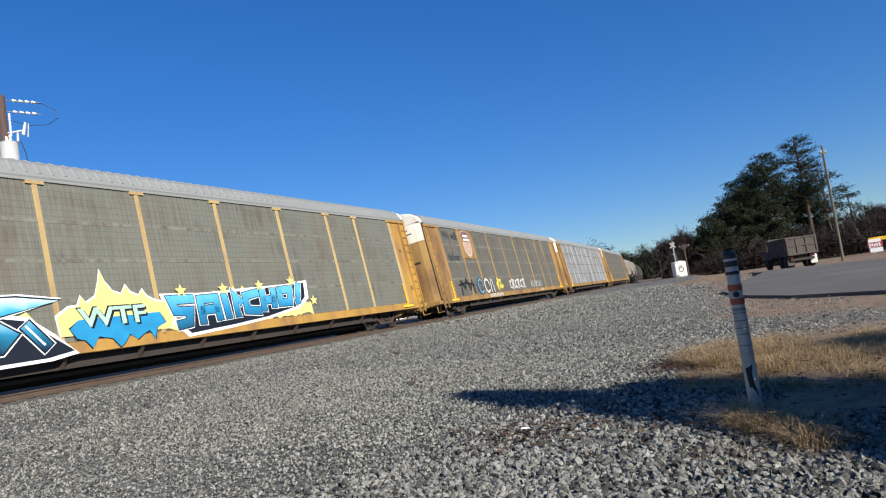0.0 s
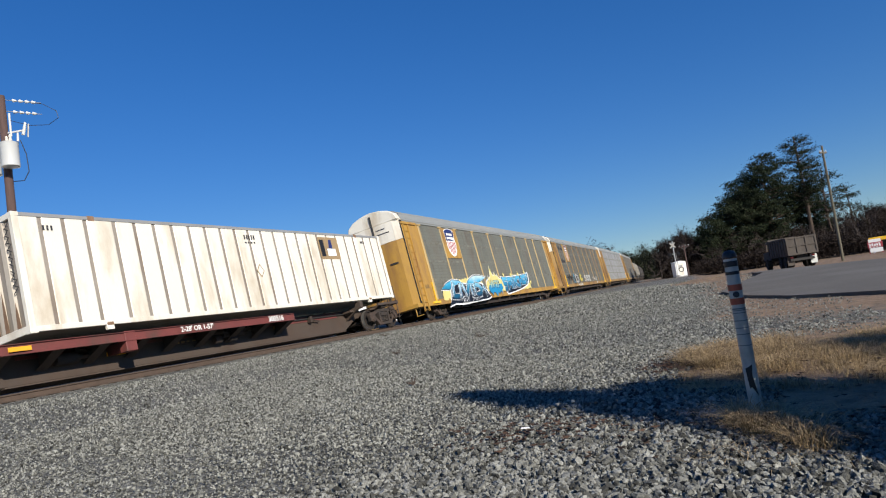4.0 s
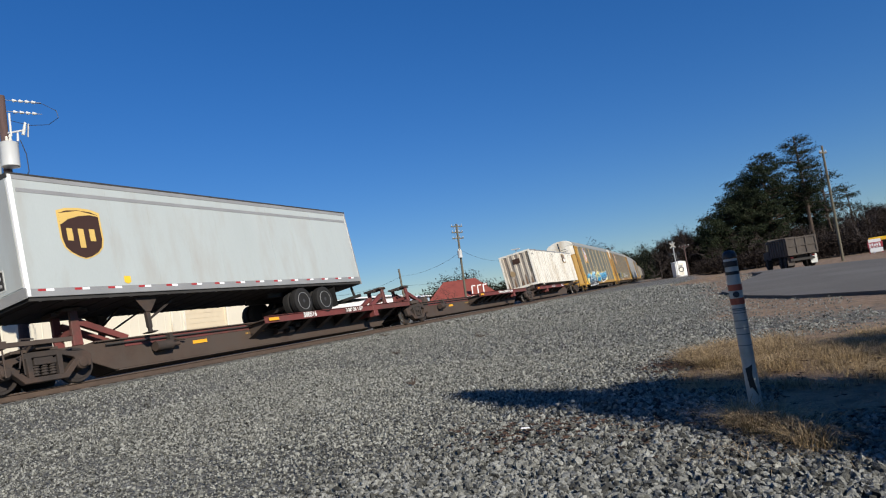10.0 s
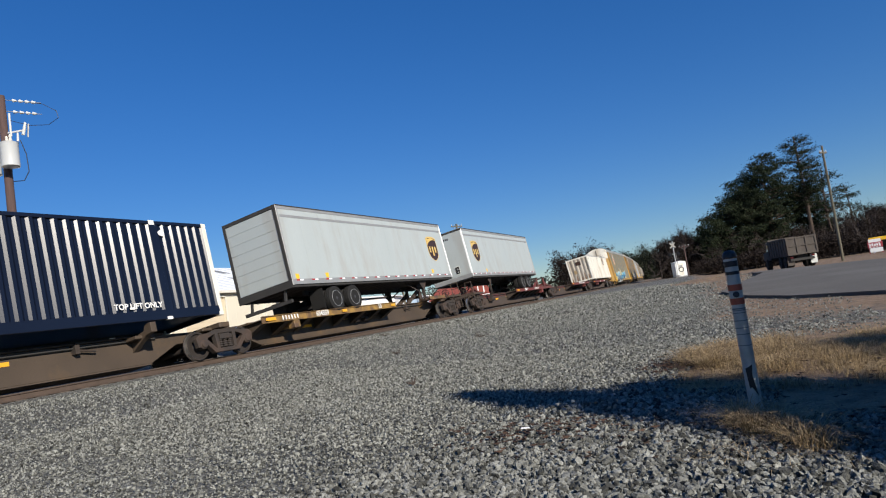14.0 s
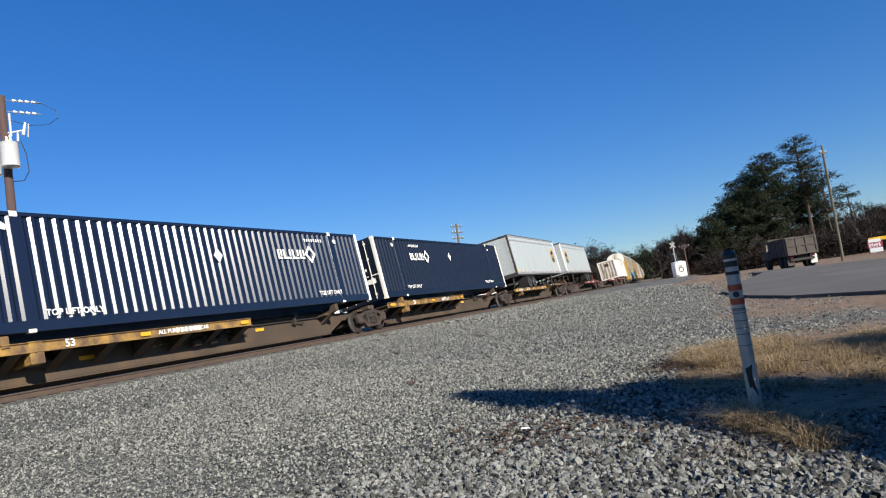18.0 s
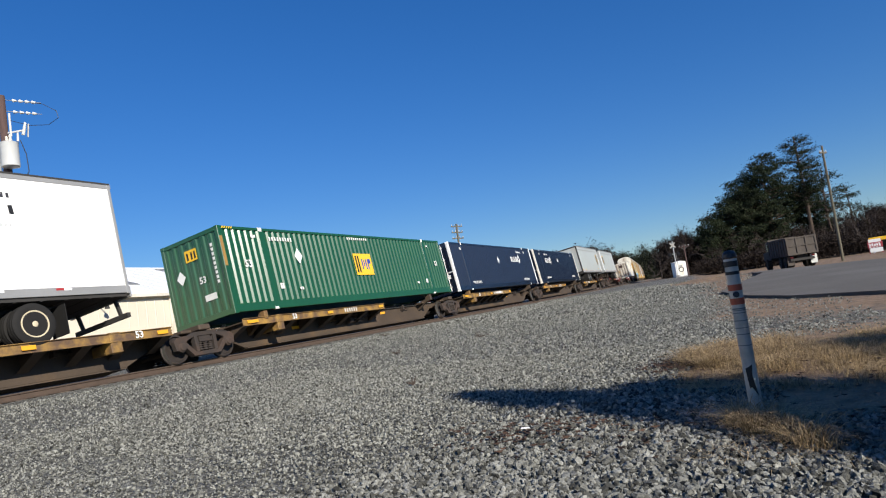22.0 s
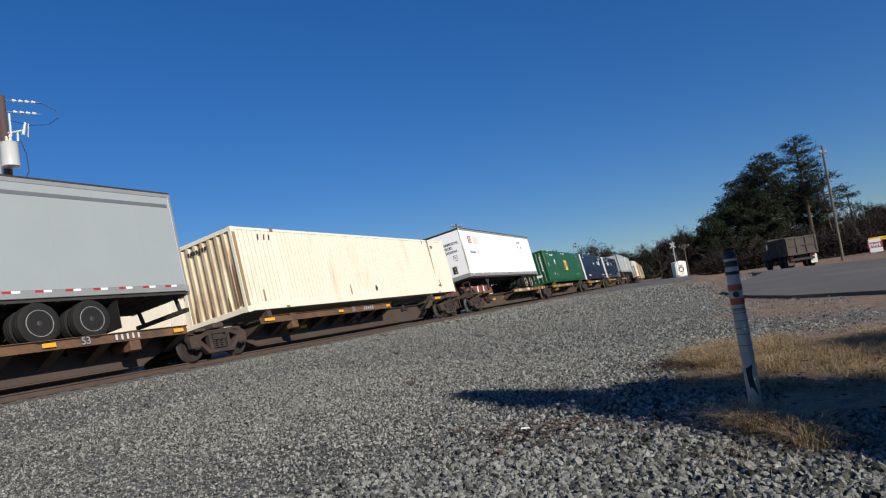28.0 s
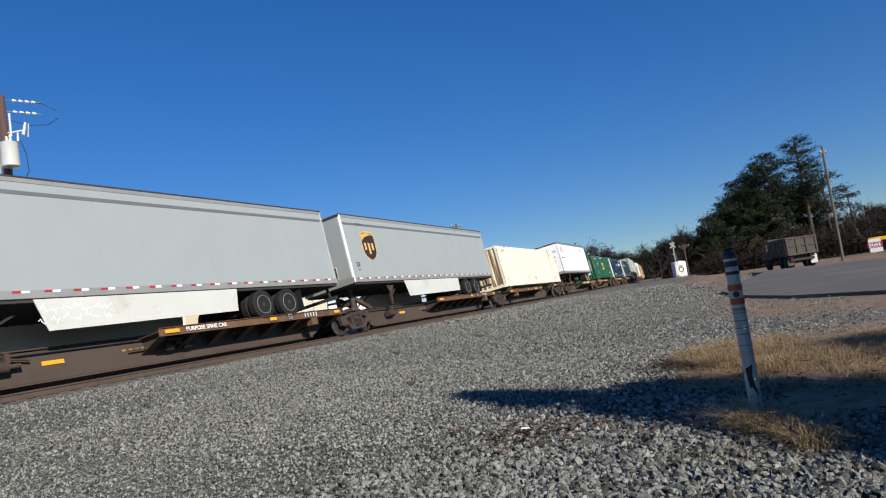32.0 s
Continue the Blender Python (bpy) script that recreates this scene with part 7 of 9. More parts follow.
def rails():
    prof = [(-0.076, -0.172), (0.076, -0.172), (0.076, -0.158), (0.012, -0.140), (0.009, -0.05), (0.036, -0.035), (0.036, -0.006), (0.026, 0), (-0.026, 0), (-0.036, -0.006), (-0.036, -0.035), (-0.009, -0.05), (-0.012, -0.140), (-0.076, -0.158)]
    ss = np.concatenate([np.arange(-300, 260, 4.0), np.arange(260, 740, 20.0)])
    for sgn in (1, -1):
        vs, fs = [], []
        for s in ss:
            m = line_pose(s)
            vs += [tuple(m @ Vector((sgn * 0.7535 + a, 0, b))) for a, b in prof]
        k = len(prof)
        for i in range(len(ss) - 1):
            fs += [(i * k + j, i * k + (j + 1) % k, (i + 1) * k + (j + 1) % k, (i + 1) * k + j) for j in range(k)]
        me = bpy.data.meshes.new("rail")
        me.from_pydata(vs, [], [f[::-1] for f in fs])
        me.materials.append(M_RAIL)
        me.materials.append(M_TREAD)
        for p in me.polygons:
            if (p.index % k) in (6, 7, 8):
                p.material_index = 1
        tagged(new("rail", me), "rust-brown steel rail with a worn head", "rail", "rails of the track", "structure")


rails()


def ballast_bed():
    """The stone bed that carries the banked track."""
    ss = np.arange(-300, 600, 6.0)
    prof = [(-3.2, -0.85), (-1.9, -0.42), (-1.3, -0.22), (1.0, -0.20), (1.3, -0.27), (1.75, -0.40), (3.0, -0.75)]
    vs, fs = [], []
    for s in ss:
        m = line_pose(s)
        vs += [tuple(m @ Vector((a, 0, b))) for a, b in prof]
    k = len(prof)
    for i in range(len(ss) - 1):
        fs += [(i * k + j, i * k + j + 1, (i + 1) * k + j + 1, (i + 1) * k + j) for j in range(k - 1)]
    me = bpy.data.meshes.new("ballast")
    me.from_pydata(vs, [], fs)
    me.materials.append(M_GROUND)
    bed = tagged(new("ballast_bed", me), "grey crushed stone track bed", "track bed", kind="structure")
    tie = Form().box(-1.28, 1.02, -0.11, 0.11, -0.36, -0.192).mesh("tie", M_TIE, 0.012)
    for k in range(290):
        t = part("tie", tie, M_TIE, bed)
        t.matrix_basis = line_pose(2 + 0.5 * k)


ballast_bed()


# ------------------------------------------------------------------ road
def road():
    outline = [(-1.6, 26.9), (-0.9, 23.0), (0.5, 19.5), (2.4, 17.1), (9, 12), (40, 4), (46, 14), (12, 31.5), (5.4, 37.0), (2.6, 40.6), (0.9, 43.4), (-0.3, 44.6), (-0.75, 44.2), (-0.1, 41), (-0.6, 36.5), (-1.3, 30.6)]
    bm = bmesh.new()
    top = [bm.verts.new((x, y, 0)) for x, y in outline]
    bm.faces.new(top)
    bmesh.ops.triangulate(bm, faces=bm.faces[:])
    bmesh.ops.subdivide_edges(bm, edges=[e for e in bm.edges if e.calc_length() > 4], cuts=5, use_grid_fill=True)
    bmesh.ops.triangulate(bm, faces=bm.faces[:])
    for v in bm.verts:
        v.co.z = float(ground_z(v.co.x, v.co.y)) + 0.09 + 0.10 * float(ease(24, 40, v.co.y)) * float(ease(-8, 0, v.co.x))
    r = bmesh.ops.extrude_face_region(bm, geom=bm.faces[:])
    for v in r["geom"]:
        if isinstance(v, bmesh.types.BMVert):
            v.co.z -= 0.3
    bmesh.ops.recalc_face_normals(bm, faces=bm.faces[:])
    me = bpy.data.meshes.new("road")
    bm.to_mesh(me)
    bm.free()
    me.materials.append(M_ASPHALT)
    tagged(new("road", me), "worn grey asphalt road with a broken edge", "road", kind="structure")


road()


# ------------------------------------------------------------------ stones, grass and litter
def stone_field(name, count, region, size, seed, heap=None, label="loose grey crushed stones"):
    """Loose stones: rough little polyhedra lying on the ground, more of them where the region's weight is high."""
    rng = np.random.default_rng(seed)
    x0, x1, y0, y1 = region
    gold = 1.618
    base = np.array([(-1, gold, 0), (1, gold, 0), (-1, -gold, 0), (1, -gold, 0), (0, -1, gold), (0, 1, gold), (0, -1, -gold), (0, 1, -gold), (gold, 0, -1), (gold, 0, 1), (-gold, 0, -1), (-gold, 0, 1)]) / 1.9
    tri = np.array([(0, 11, 5), (0, 5, 1), (0, 1, 7), (0, 7, 10), (0, 10, 11), (1, 5, 9), (5, 11, 4), (11, 10, 2), (10, 7, 6), (7, 1, 8), (3, 9, 4), (3, 4, 2), (3, 2, 6), (3, 6, 8), (3, 8, 9), (4, 9, 5), (2, 4, 11), (6, 2, 10), (8, 6, 7), (9, 8, 1)])
    if size[1] < 0.049:
        base = np.array([(i, j, k) for i in (-1, 1) for j in (-1, 1) for k in (-1, 1)], float) * 0.72
        tri = np.array([(0, 1, 3), (0, 3, 2), (4, 6, 7), (4, 7, 5), (0, 4, 5), (0, 5, 1), (2, 3, 7), (2, 7, 6), (0, 2, 6), (0, 6, 4), (1, 5, 7), (1, 7, 3)])
    if size[1] < 0.045 or size[1] > 0.08:
        base = np.array([(1, 0, 0), (-1, 0, 0), (0, 1, 0), (0, -1, 0), (0, 0, 1), (0, 0, -1)], float)
        tri = np.array([(0, 2, 4), (2, 1, 4), (1, 3, 4), (3, 0, 4), (2, 0, 5), (1, 2, 5), (3, 1, 5), (0, 3, 5)])
    x, y = rng.uniform(x0, x1, count), rng.uniform(y0, y1, count)
    if heap is not None:
        hx, hy, rx, ry, n = heap
        x, y = np.concatenate([x, rng.normal(hx, rx, n)]), np.concatenate([y, rng.normal(hy, ry, n)])
    keep = earth_amount(x, y) < rng.uniform(0.25, 0.8, len(x))
    if "coarse" in label:
        keep &= x + 2.75 - 0.42 * (y - 3.6) > rng.normal(0, 0.35, len(x))
    x, y = x[keep], y[keep]
    c = len(x)
    r = (size[0] + (size[1] - size[0]) * rng.uniform(0, 1, c) ** 1.5) * rng.uniform(0.7, 1.2, c) / 2
    z = ground_z(x, y) + 0.004 + 0.3 * r + 0.06 * np.exp(-(((x + 1.75) / 0.5) ** 2 + ((y - 6.05) / 0.3) ** 2)) + rng.uniform(-0.2, 1.0, c) * r
    shape = base[None] * rng.uniform(*((0.65, 1.3) if len(base) == 8 else (0.45, 1.5)), (c, len(base), 1)) * np.stack([rng.uniform(0.75, 1.3, c), rng.uniform(0.75, 1.3, c), rng.uniform(0.55, 0.95, c)], 1)[:, None]
    q = rng.normal(size=(c, 4))
    q /= np.linalg.norm(q, axis=1)[:, None]
    w, a, b, d = q.T
    R = np.stack([1 - 2 * (b * b + d * d), 2 * (a * b - d * w), 2 * (a * d + b * w), 2 * (a * b + d * w), 1 - 2 * (a * a + d * d), 2 * (b * d - a * w), 2 * (a * d - b * w), 2 * (b * d + a * w), 1 - 2 * (a * a + b * b)], 1).reshape(c, 3, 3)
    v = np.einsum("nij,nkj->nki", R, shape) * r[:, None, None] + np.stack([x, y, z], 1)[:, None]
    f = tri[None] + (np.arange(c) * len(base))[:, None, None]
    me = bpy.data.meshes.new(name)
    me.vertices.add(c * len(base))
    me.vertices.foreach_set("co", v.ravel())
    me.loops.add(c * len(tri) * 3)
    me.loops.foreach_set("vertex_index", f.ravel())
    me.polygons.add(c * len(tri))
    me.polygons.foreach_set("loop_start", np.arange(c * len(tri)) * 3)
    me.update(calc_edges=True)
    me.shade_flat()
    me.materials.append(M_COARSE if "coarse" in label else M_STONES)
    tagged(new(name, me), label, "gravel", kind="stuff")


stone_field("coarse_stones", 52000, (-3.4, 0.9, 3.3, 6.9), (0.017, 0.050), 1, heap=(-1.6, 6.0, 0.3, 0.2, 260), label="coarse angular grey ballast stones")
stone_field("fine_stones", 82000, (-9.5, 0.9, 3.2, 12.0), (0.016, 0.034), 2)
stone_field("track_stones", 86000, (-15.6, 1.6, 5.0, 26.0), (0.028, 0.0449), 3, label="grey crushed stones beside the track")


stone_field("far_stones", 28000, (-18.5, 0.0, 24.0, 52.0), (0.05, 0.085), 5, label="grey stones farther along the track")


def grass_patch(name, count, spots, seed, label, height=(0.1, 0.34), lean=0.7, droop=1.0):
    """Dry blades that grow in tufts at the spots (x, y, radius)."""
    rng = np.random.default_rng(seed)
    vs, fs = [], []
    per = count // len(spots)
    for sx, sy, rad in spots:
        for _ in range(per):
            a, d = rng.uniform(0, 6.283), rad * rng.uniform(0, 1) ** 0.7
            x, y = sx + d * math.cos(a), sy + d * math.sin(a)
            z = float(ground_z(x, y)) - 0.01
            b = a + rng.normal(0, 1.5)
            h = rng.uniform(*height)
            out = h * lean * rng.uniform(0.1, 1.3)
            w = rng.uniform(0.0014, 0.0034)
            px, py = -math.sin(b) * w, math.cos(b) * w
            k = len(vs)
            for t in (0, 0.4, 0.75, 1):
                cx, cy, cz = x + math.cos(b) * out * t * t, y + math.sin(b) * out * t * t, z + h * (t - 0.35 * droop * t * t * t)
                s = 1 - 0.8 * t
                vs += [(cx + px * s, cy + py * s, cz), (cx - px * s, cy - py * s, cz)]
            fs += [(k + 2 * j, k + 2 * j + 1, k + 2 * j + 3, k + 2 * j + 2) for j in range(3)]
    me = bpy.data.meshes.new(name)
    me.from_pydata(vs, [], fs)
    me.materials.append(M_BLADES)
    tagged(new(name, me), label, "grass", kind="stuff")


random.seed(11)
verge = [(random.uniform(-0.95, 1.9), random.uniform(6.5, 10.3), random.uniform(0.12, 0.34)) for _ in range(120)]
grass_patch("dry_grass", 20000, verge, 4, "dry matted straw-coloured grass on the verge", (0.05, 0.20), 2.2, 1.9)
clumps = [(random.uniform(-1.1, -0.6), random.uniform(8.2, 9.9), 0.2) for _ in range(12)] + [(random.uniform(-0.6, 1.6), random.uniform(7.4, 10.0), 0.22) for _ in range(20)]
grass_patch("tall_grass", 9000, clumps, 14, "taller tangled dry grass clumps on the verge", (0.14, 0.36), 1.5, 1.5)
tufts = [(-0.33 + 0.085 * k, 5.12 - 0.14 * k + random.uniform(-0.12, 0.12), random.uniform(0.05, 0.15)) for k in range(6)] + [(-0.34, 5.25, 0.08), (-0.2, 5.0, 0.12)]
grass_patch("post_grass", 3000, tufts, 6, "straw-coloured grass tuft round the marker post", (0.04, 0.34), 1.3, 1.2)
grass_patch("flat_grass", 900, [(random.uniform(-0.45, 0.35), random.uniform(4.2, 5.3), 0.22) for _ in range(12)], 16, "flattened pale straw blades among the stones", (0.02, 0.10), 3.0, 0.6)
grass_patch("scattered_grass", 1500, [(random.uniform(-5.4, -2), random.uniform(43, 49), 0.4) for _ in range(30)], 8, "dry grass on the earth mound", (0.1, 0.4), 0.7)


def litter():
    rng = np.random.default_rng(3)
    vs, fs = [], []
    for _ in range(620):
        if rng.random() < 0.3:
            x, y = rng.normal(-1.9, 0.34), rng.normal(5.15, 0.34)
        elif rng.random() < 0.6:
            x, y = rng.normal(-1.15, 0.22), rng.normal(8.5, 0.35)
        else:
            x, y = rng.uniform(-1.6, 1.0), rng.uniform(4.2, 8.5)
        z = float(ground_z(x, y)) + rng.uniform(0.03, 0.06)
        a, s = rng.uniform(0, 6.283), rng.uniform(0.015, 0.035)
        k = len(vs)
        for da, r, dz in ((0, 1.4, 0.4), (1.6, 0.6, 0.1), (3.14, 1.2, 0.5), (4.7, 0.6, 0.0)):
            vs.append((x + s * r * math.cos(a + da), y + s * r * math.sin(a + da), z + s * dz))
        fs += [(k, k + 1, k + 2), (k, k + 2, k + 3)]
    me = bpy.data.meshes.new("dead_leaves")
    me.from_pydata(vs, [], fs)
    me.materials.append(M_DEAD_LEAF)
    tagged(new("dead_leaves", me), "brown dead leaves among the stones", "leaves", kind="stuff")
    for x, y, size, turn in ((-8.73, 14.34, 0.34, 20), (-13.0, 20.6, 0.5, 60), (-7.93, 17.9, 0.4, 5), (-5.2, 8.9, 0.18, 70)):
        f = Form()
        random.seed(int(x * 10))
        for _ in range(7):
            a, l = random.uniform(0, 6.28), size * random.uniform(0.3, 0.8)
            f.tube((0, 0, 0.03), (l * math.cos(a), 0.4 * l * math.sin(a), 0.05 + 0.1 * random.random()), 0.012, 0.006, 5)
        solid("twig", f, M_BARK, "dark broken twigs lying on gravel", "twig", "twigs on the gravel", pose(x, y, float(ground_z(x, y)), 0, 0, turn))
    f = Form().prism([(-0.05, 0), (0.04, -0.01), (0.05, 0.02), (-0.03, 0.03)], "z", 0, 0.004)
    solid("paper_scrap", f, M_WHITE, "small white paper scrap on the gravel", "litter", m=pose(-2.0, 5.17, float(ground_z(-2.0, 5.17)) + 0.06, 10, 5, 60))


litter()


# ------------------------------------------------------------------ marker post
def marker_post():
    t = thing("marker_post", "white plastic marker post with black and orange bands", "marker post", m=pose(-0.237, 5.60, float(ground_z(-0.237, 5.60)), 1.0, 0.0, 20))
    r, H = 0.050, 1.265
    body = Form().lathe([(-0.1, r * 1.02), (0.0, r), (0.36, r), (0.37, r * 0.97), (0.43, r * 0.97), (0.44, r), (H - 0.05, r)], "z", 28)
    part("tube", body, M_POST, t, smooth=True)
    for a, b, mt, nm in ((0.068, 0.113, M_BLACK, "band"), (0.150, 0.176, M_BLACK, "band"), (0.254, 0.302, M_ORANGE, "band"), (0.362, 0.412, M_ORANGE, "band")):
        part(nm, Form().lathe([(H - b, r + 0.001), (H - b, r + 0.003), (H - a, r + 0.003), (H - a, r + 0.001)], "z", 28), mt, t, "black band" if mt is M_BLACK else "faded orange band", smooth=True)
    part("cap", Form().lathe([(H - 0.042, r + 0.001), (H - 0.042, r + 0.004), (H - 0.015, r + 0.003), (H + 0.003, r * 0.85), (H + 0.014, r * 0.5), (H + 0.017, r * 0.1)], "z", 28), M_BLACK, t, "rounded black cap", smooth=True)
    for d, w in ((0.44, 0.010), (0.455, 0.006), (0.475, 0.006), (0.535, 0.007), (0.592, 0.007), (0.642, 0.007), (0.73, 0.006)):
        z = H - d
        part("printed_line", Form().lathe([(z, r + 0.001), (z, r + 0.002), (z - w, r + 0.002), (z - w, r + 0.001)], "z", 28), M_STRIP, t)
    disc = Form().lathe([(0, 0.024), (0.004, 0.024)], "y", 16).lathe([(-0.004, 0.014), (0.0, 0.014)], "y", 12)
    part("round_label", disc, M_TEXT_DARK, t, "small round printed label", m=Matrix.Rotation(math.radians(-18), 4, "Z") @ pose(0, -r - 0.004, H - 0.332))
    tear = Form().prism([(-0.020, 0.20), (-0.004, 0.21), (0.020, 0.165), (0.034, 0.14), (0.022, 0.22), (0.012, 0.30), (0.024, 0.385), (-0.008, 0.365), (-0.030, 0.355), (-0.026, 0.28)], "y", -r - 0.005, -r + 0.014)
    part("torn_patch", tear, M_BLACK, t, "dark torn sticker patch", m=Matrix.Rotation(math.radians(-18), 4, "Z"))


marker_post()


# ------------------------------------------------------------------ poles and wires
def utility_pole(label, x, y, z0, h, r, mat_, arms=(), lean=(0, 0), group="utility poles"):
    t = thing("utility_pole", label, "utility pole", group, pose(x, y, z0, lean[0], lean[1], 0))
    part("shaft", Form().tube((0, 0, -0.5), (0, 0, h), r, r * 0.72, 14), mat_, t, smooth=True)
    for z, turn, half in arms:
        f = Form().box(-half, half, -0.05, 0.05, z - 0.06, z + 0.06)
        cr = part("cross_arm", f, mat_, t, m=pose(0, 0, 0, 0, 0, turn))
        for k in range(4):
            xx = -half + 0.1 + (2 * half - 0.2) * k / 3
            part("insulator", Form().lathe([(z + 0.06, 0.02), (z + 0.1, 0.05), (z + 0.15, 0.035), (z + 0.2, 0.055), (z + 0.24, 0.02)], "z", 10, (xx, 0, 0)), M_GREY_ENAMEL, cr)
        part("arm_brace", Form().bar((-half * 0.6, 0.06, z - 0.05), (0, 0.06, z - 0.5), 0.03).bar((half * 0.6, 0.06, z - 0.05), (0, 0.06, z - 0.5), 0.03), M_GREY_RAIL, cr)
    return t


def transformer(parent, x, y, z):
    part("transformer", Form().lathe([(z - 0.42, 0.20), (z - 0.40, 0.27), (z + 0.36, 0.27), (z + 0.40, 0.29), (z + 0.44, 0.2), (z + 0.47, 0.06)], "z", 22, (x, y, 0)), M_GREY_ENAMEL, parent, "grey pole-top transformer can", smooth=True)
    for k in (-1, 1):
        part("bushing", Form().lathe([(z + 0.43, 0.04), (z + 0.5, 0.055), (z + 0.55, 0.035), (z + 0.62, 0.05), (z + 0.68, 0.02)], "z", 10, (x + 0.1 * k, y, 0)), M_OFFWHITE, parent)


pole_a = utility_pole("tall reddish wooden pole with transformers and crossarm", -21.70, 12.77, -0.9, 10.75, 0.168, M_POLE, arms=(), lean=(0, -1.2))
transformer(pole_a, 0.42, -0.13, 8.55)
transformer(pole_a, -0.42, -0.24, 8.45)
for k, z in enumerate((10.62, 10.22)):
    st = part("insulator_string", Form().tube((0, 0, z), (1.05, 0.68, z - 0.28), 0.012, n=6), M_GREY_RAIL, pole_a, "string of white insulators")
    for i in range(4):
        u = 0.30 + 0.16 * i
        part("insulator", Form().tube((1.05 * u, 0.68 * u, z - 0.28 * u), (1.05 * (u + 0.09), 0.68 * (u + 0.09), z - 0.28 * (u + 0.09)), 0.06, 0.03, 10), M_GREY_ENAMEL, st)
bracket = part("cutout_bracket", Form().bar((0, 0, 9.42), (0.55, 0.36, 9.46), 0.05), M_GREY_ENAMEL, pole_a)
part("fuse_cutout", Form().tube((0.5, 0.32, 9.3), (0.58, 0.38, 9.72), 0.055, 0.04, 8), M_SKIRT, bracket)
part("fuse_tube", Form().tube((0.62, 0.4, 9.2), (0.66, 0.43, 9.66), 0.028, n=8), M_GREY_RAIL, bracket)
part("arrester", Form().tube((0.34, 0.22, 9.1), (0.36, 0.23, 9.4), 0.04, 0.03, 8), M_GREY_ENAMEL, bracket)
part("riser_guard", Form().tube((0.2, 0.1, 9.3), (0.2, 0.1, 10.1), 0.035, n=8), M_GREY_ENAMEL, pole_a)
loop = Form()
pts = [(0.6, 0.4, 10.45), (1.1, 0.7, 10.3), (1.45, 0.93, 10.0), (1.5, 0.95, 9.75), (1.2, 0.78, 9.55), (0.7, 0.45, 9.6), (0.2, 0.1, 9.85)]
for a, b in zip(pts, pts[1:]):
    loop.tube(a, b, 0.010, n=5)
part("jumper_wire", loop, M_BLACK, pole_a)
lead = Form()
pts = [(0.5, 0.2, 9.1), (0.6, 0.3, 8.6), (0.62, 0.32, 8.0), (0.48, 0.22, 7.7), (0.05, 0.05, 7.75)]
for a, b in zip(pts, pts[1:]):
    lead.tube(a, b, 0.014, n=6)
part("drop_lead", lead, M_BLACK, pole_a)
pole_b = utility_pole("thin wooden pole behind the track", -31.1, 67.9, -0.9, 10.9, 0.15, M_POLE_GREY, arms=((10.6, 60, 0.8), (9.9, 60, 0.8), (9.2, 60, 0.8)), lean=(0, 0.8))
transformer(pole_b, 0.1, -0.3, 7.3)
pole_c = utility_pole("plain wooden pole by the warehouse end", -36.6, 48.9, -0.9, 7.95, 0.14, M_POLE_GREY)
pole_d = utility_pole("short leaning wooden pole", -35.0, 60.8, -0.9, 6.35, 0.14, M_POLE_GREY, lean=(0, -3))
pole_e = utility_pole("tall bare wooden pole near the road", 6.8, 72.2, -0.2, 11.0, 0.135, M_POLE_GREY, arms=((10.3, 55, 0.6),), lean=(0, 0.6))
t = thing("street_lamp", "twin-headed lamp on a tall pole", "street lamp", m=pose(-40.4, 113.5, -0.5))
part("pole", Form().tube((0, 0, 0), (0, 0, 9.9), 0.1, 0.07, 10), M_GREY_RAIL, t)
for k in (-1, 1):
    part("lamp_head", Form().box(min(0, k * 0.8), max(0, k * 0.8), -0.2, 0.2, 9.75, 9.95), M_GREY_ENAMEL, t)


def wire(p, q, sag, label="thin sagging overhead wire"):
    f = Form()
    n = 14
    pts = []
    for k in range(n + 1):
        w = k / n
        v = Vector(p).lerp(Vector(q), w)
        v.z -= sag * 4 * w * (1 - w)
        pts.append(v)
    for a, b in zip(pts, pts[1:]):
        f.tube(a, b, 0.014, n=4)
    solid("wire", f, M_BLACK, label, "wire", "overhead wires", kind="structure")


wire((-36.6, 48.9, 3.2), (-35.2, 60.8, 4.6), 0.5)
wire((-35.2, 60.8, 4.6), (-31.1, 67.9, 6.6), 0.5)
wire((-35.2, 60.8, 3.6), (-31.1, 67.9, 4.2), 0.4)
wire((-31.1, 67.9, 7.0), (-40.4, 113.5, 8.2), 1.2)
wire((-36.6, 48.9, 2.9), (-35.2, 60.8, 3.6), 0.5)


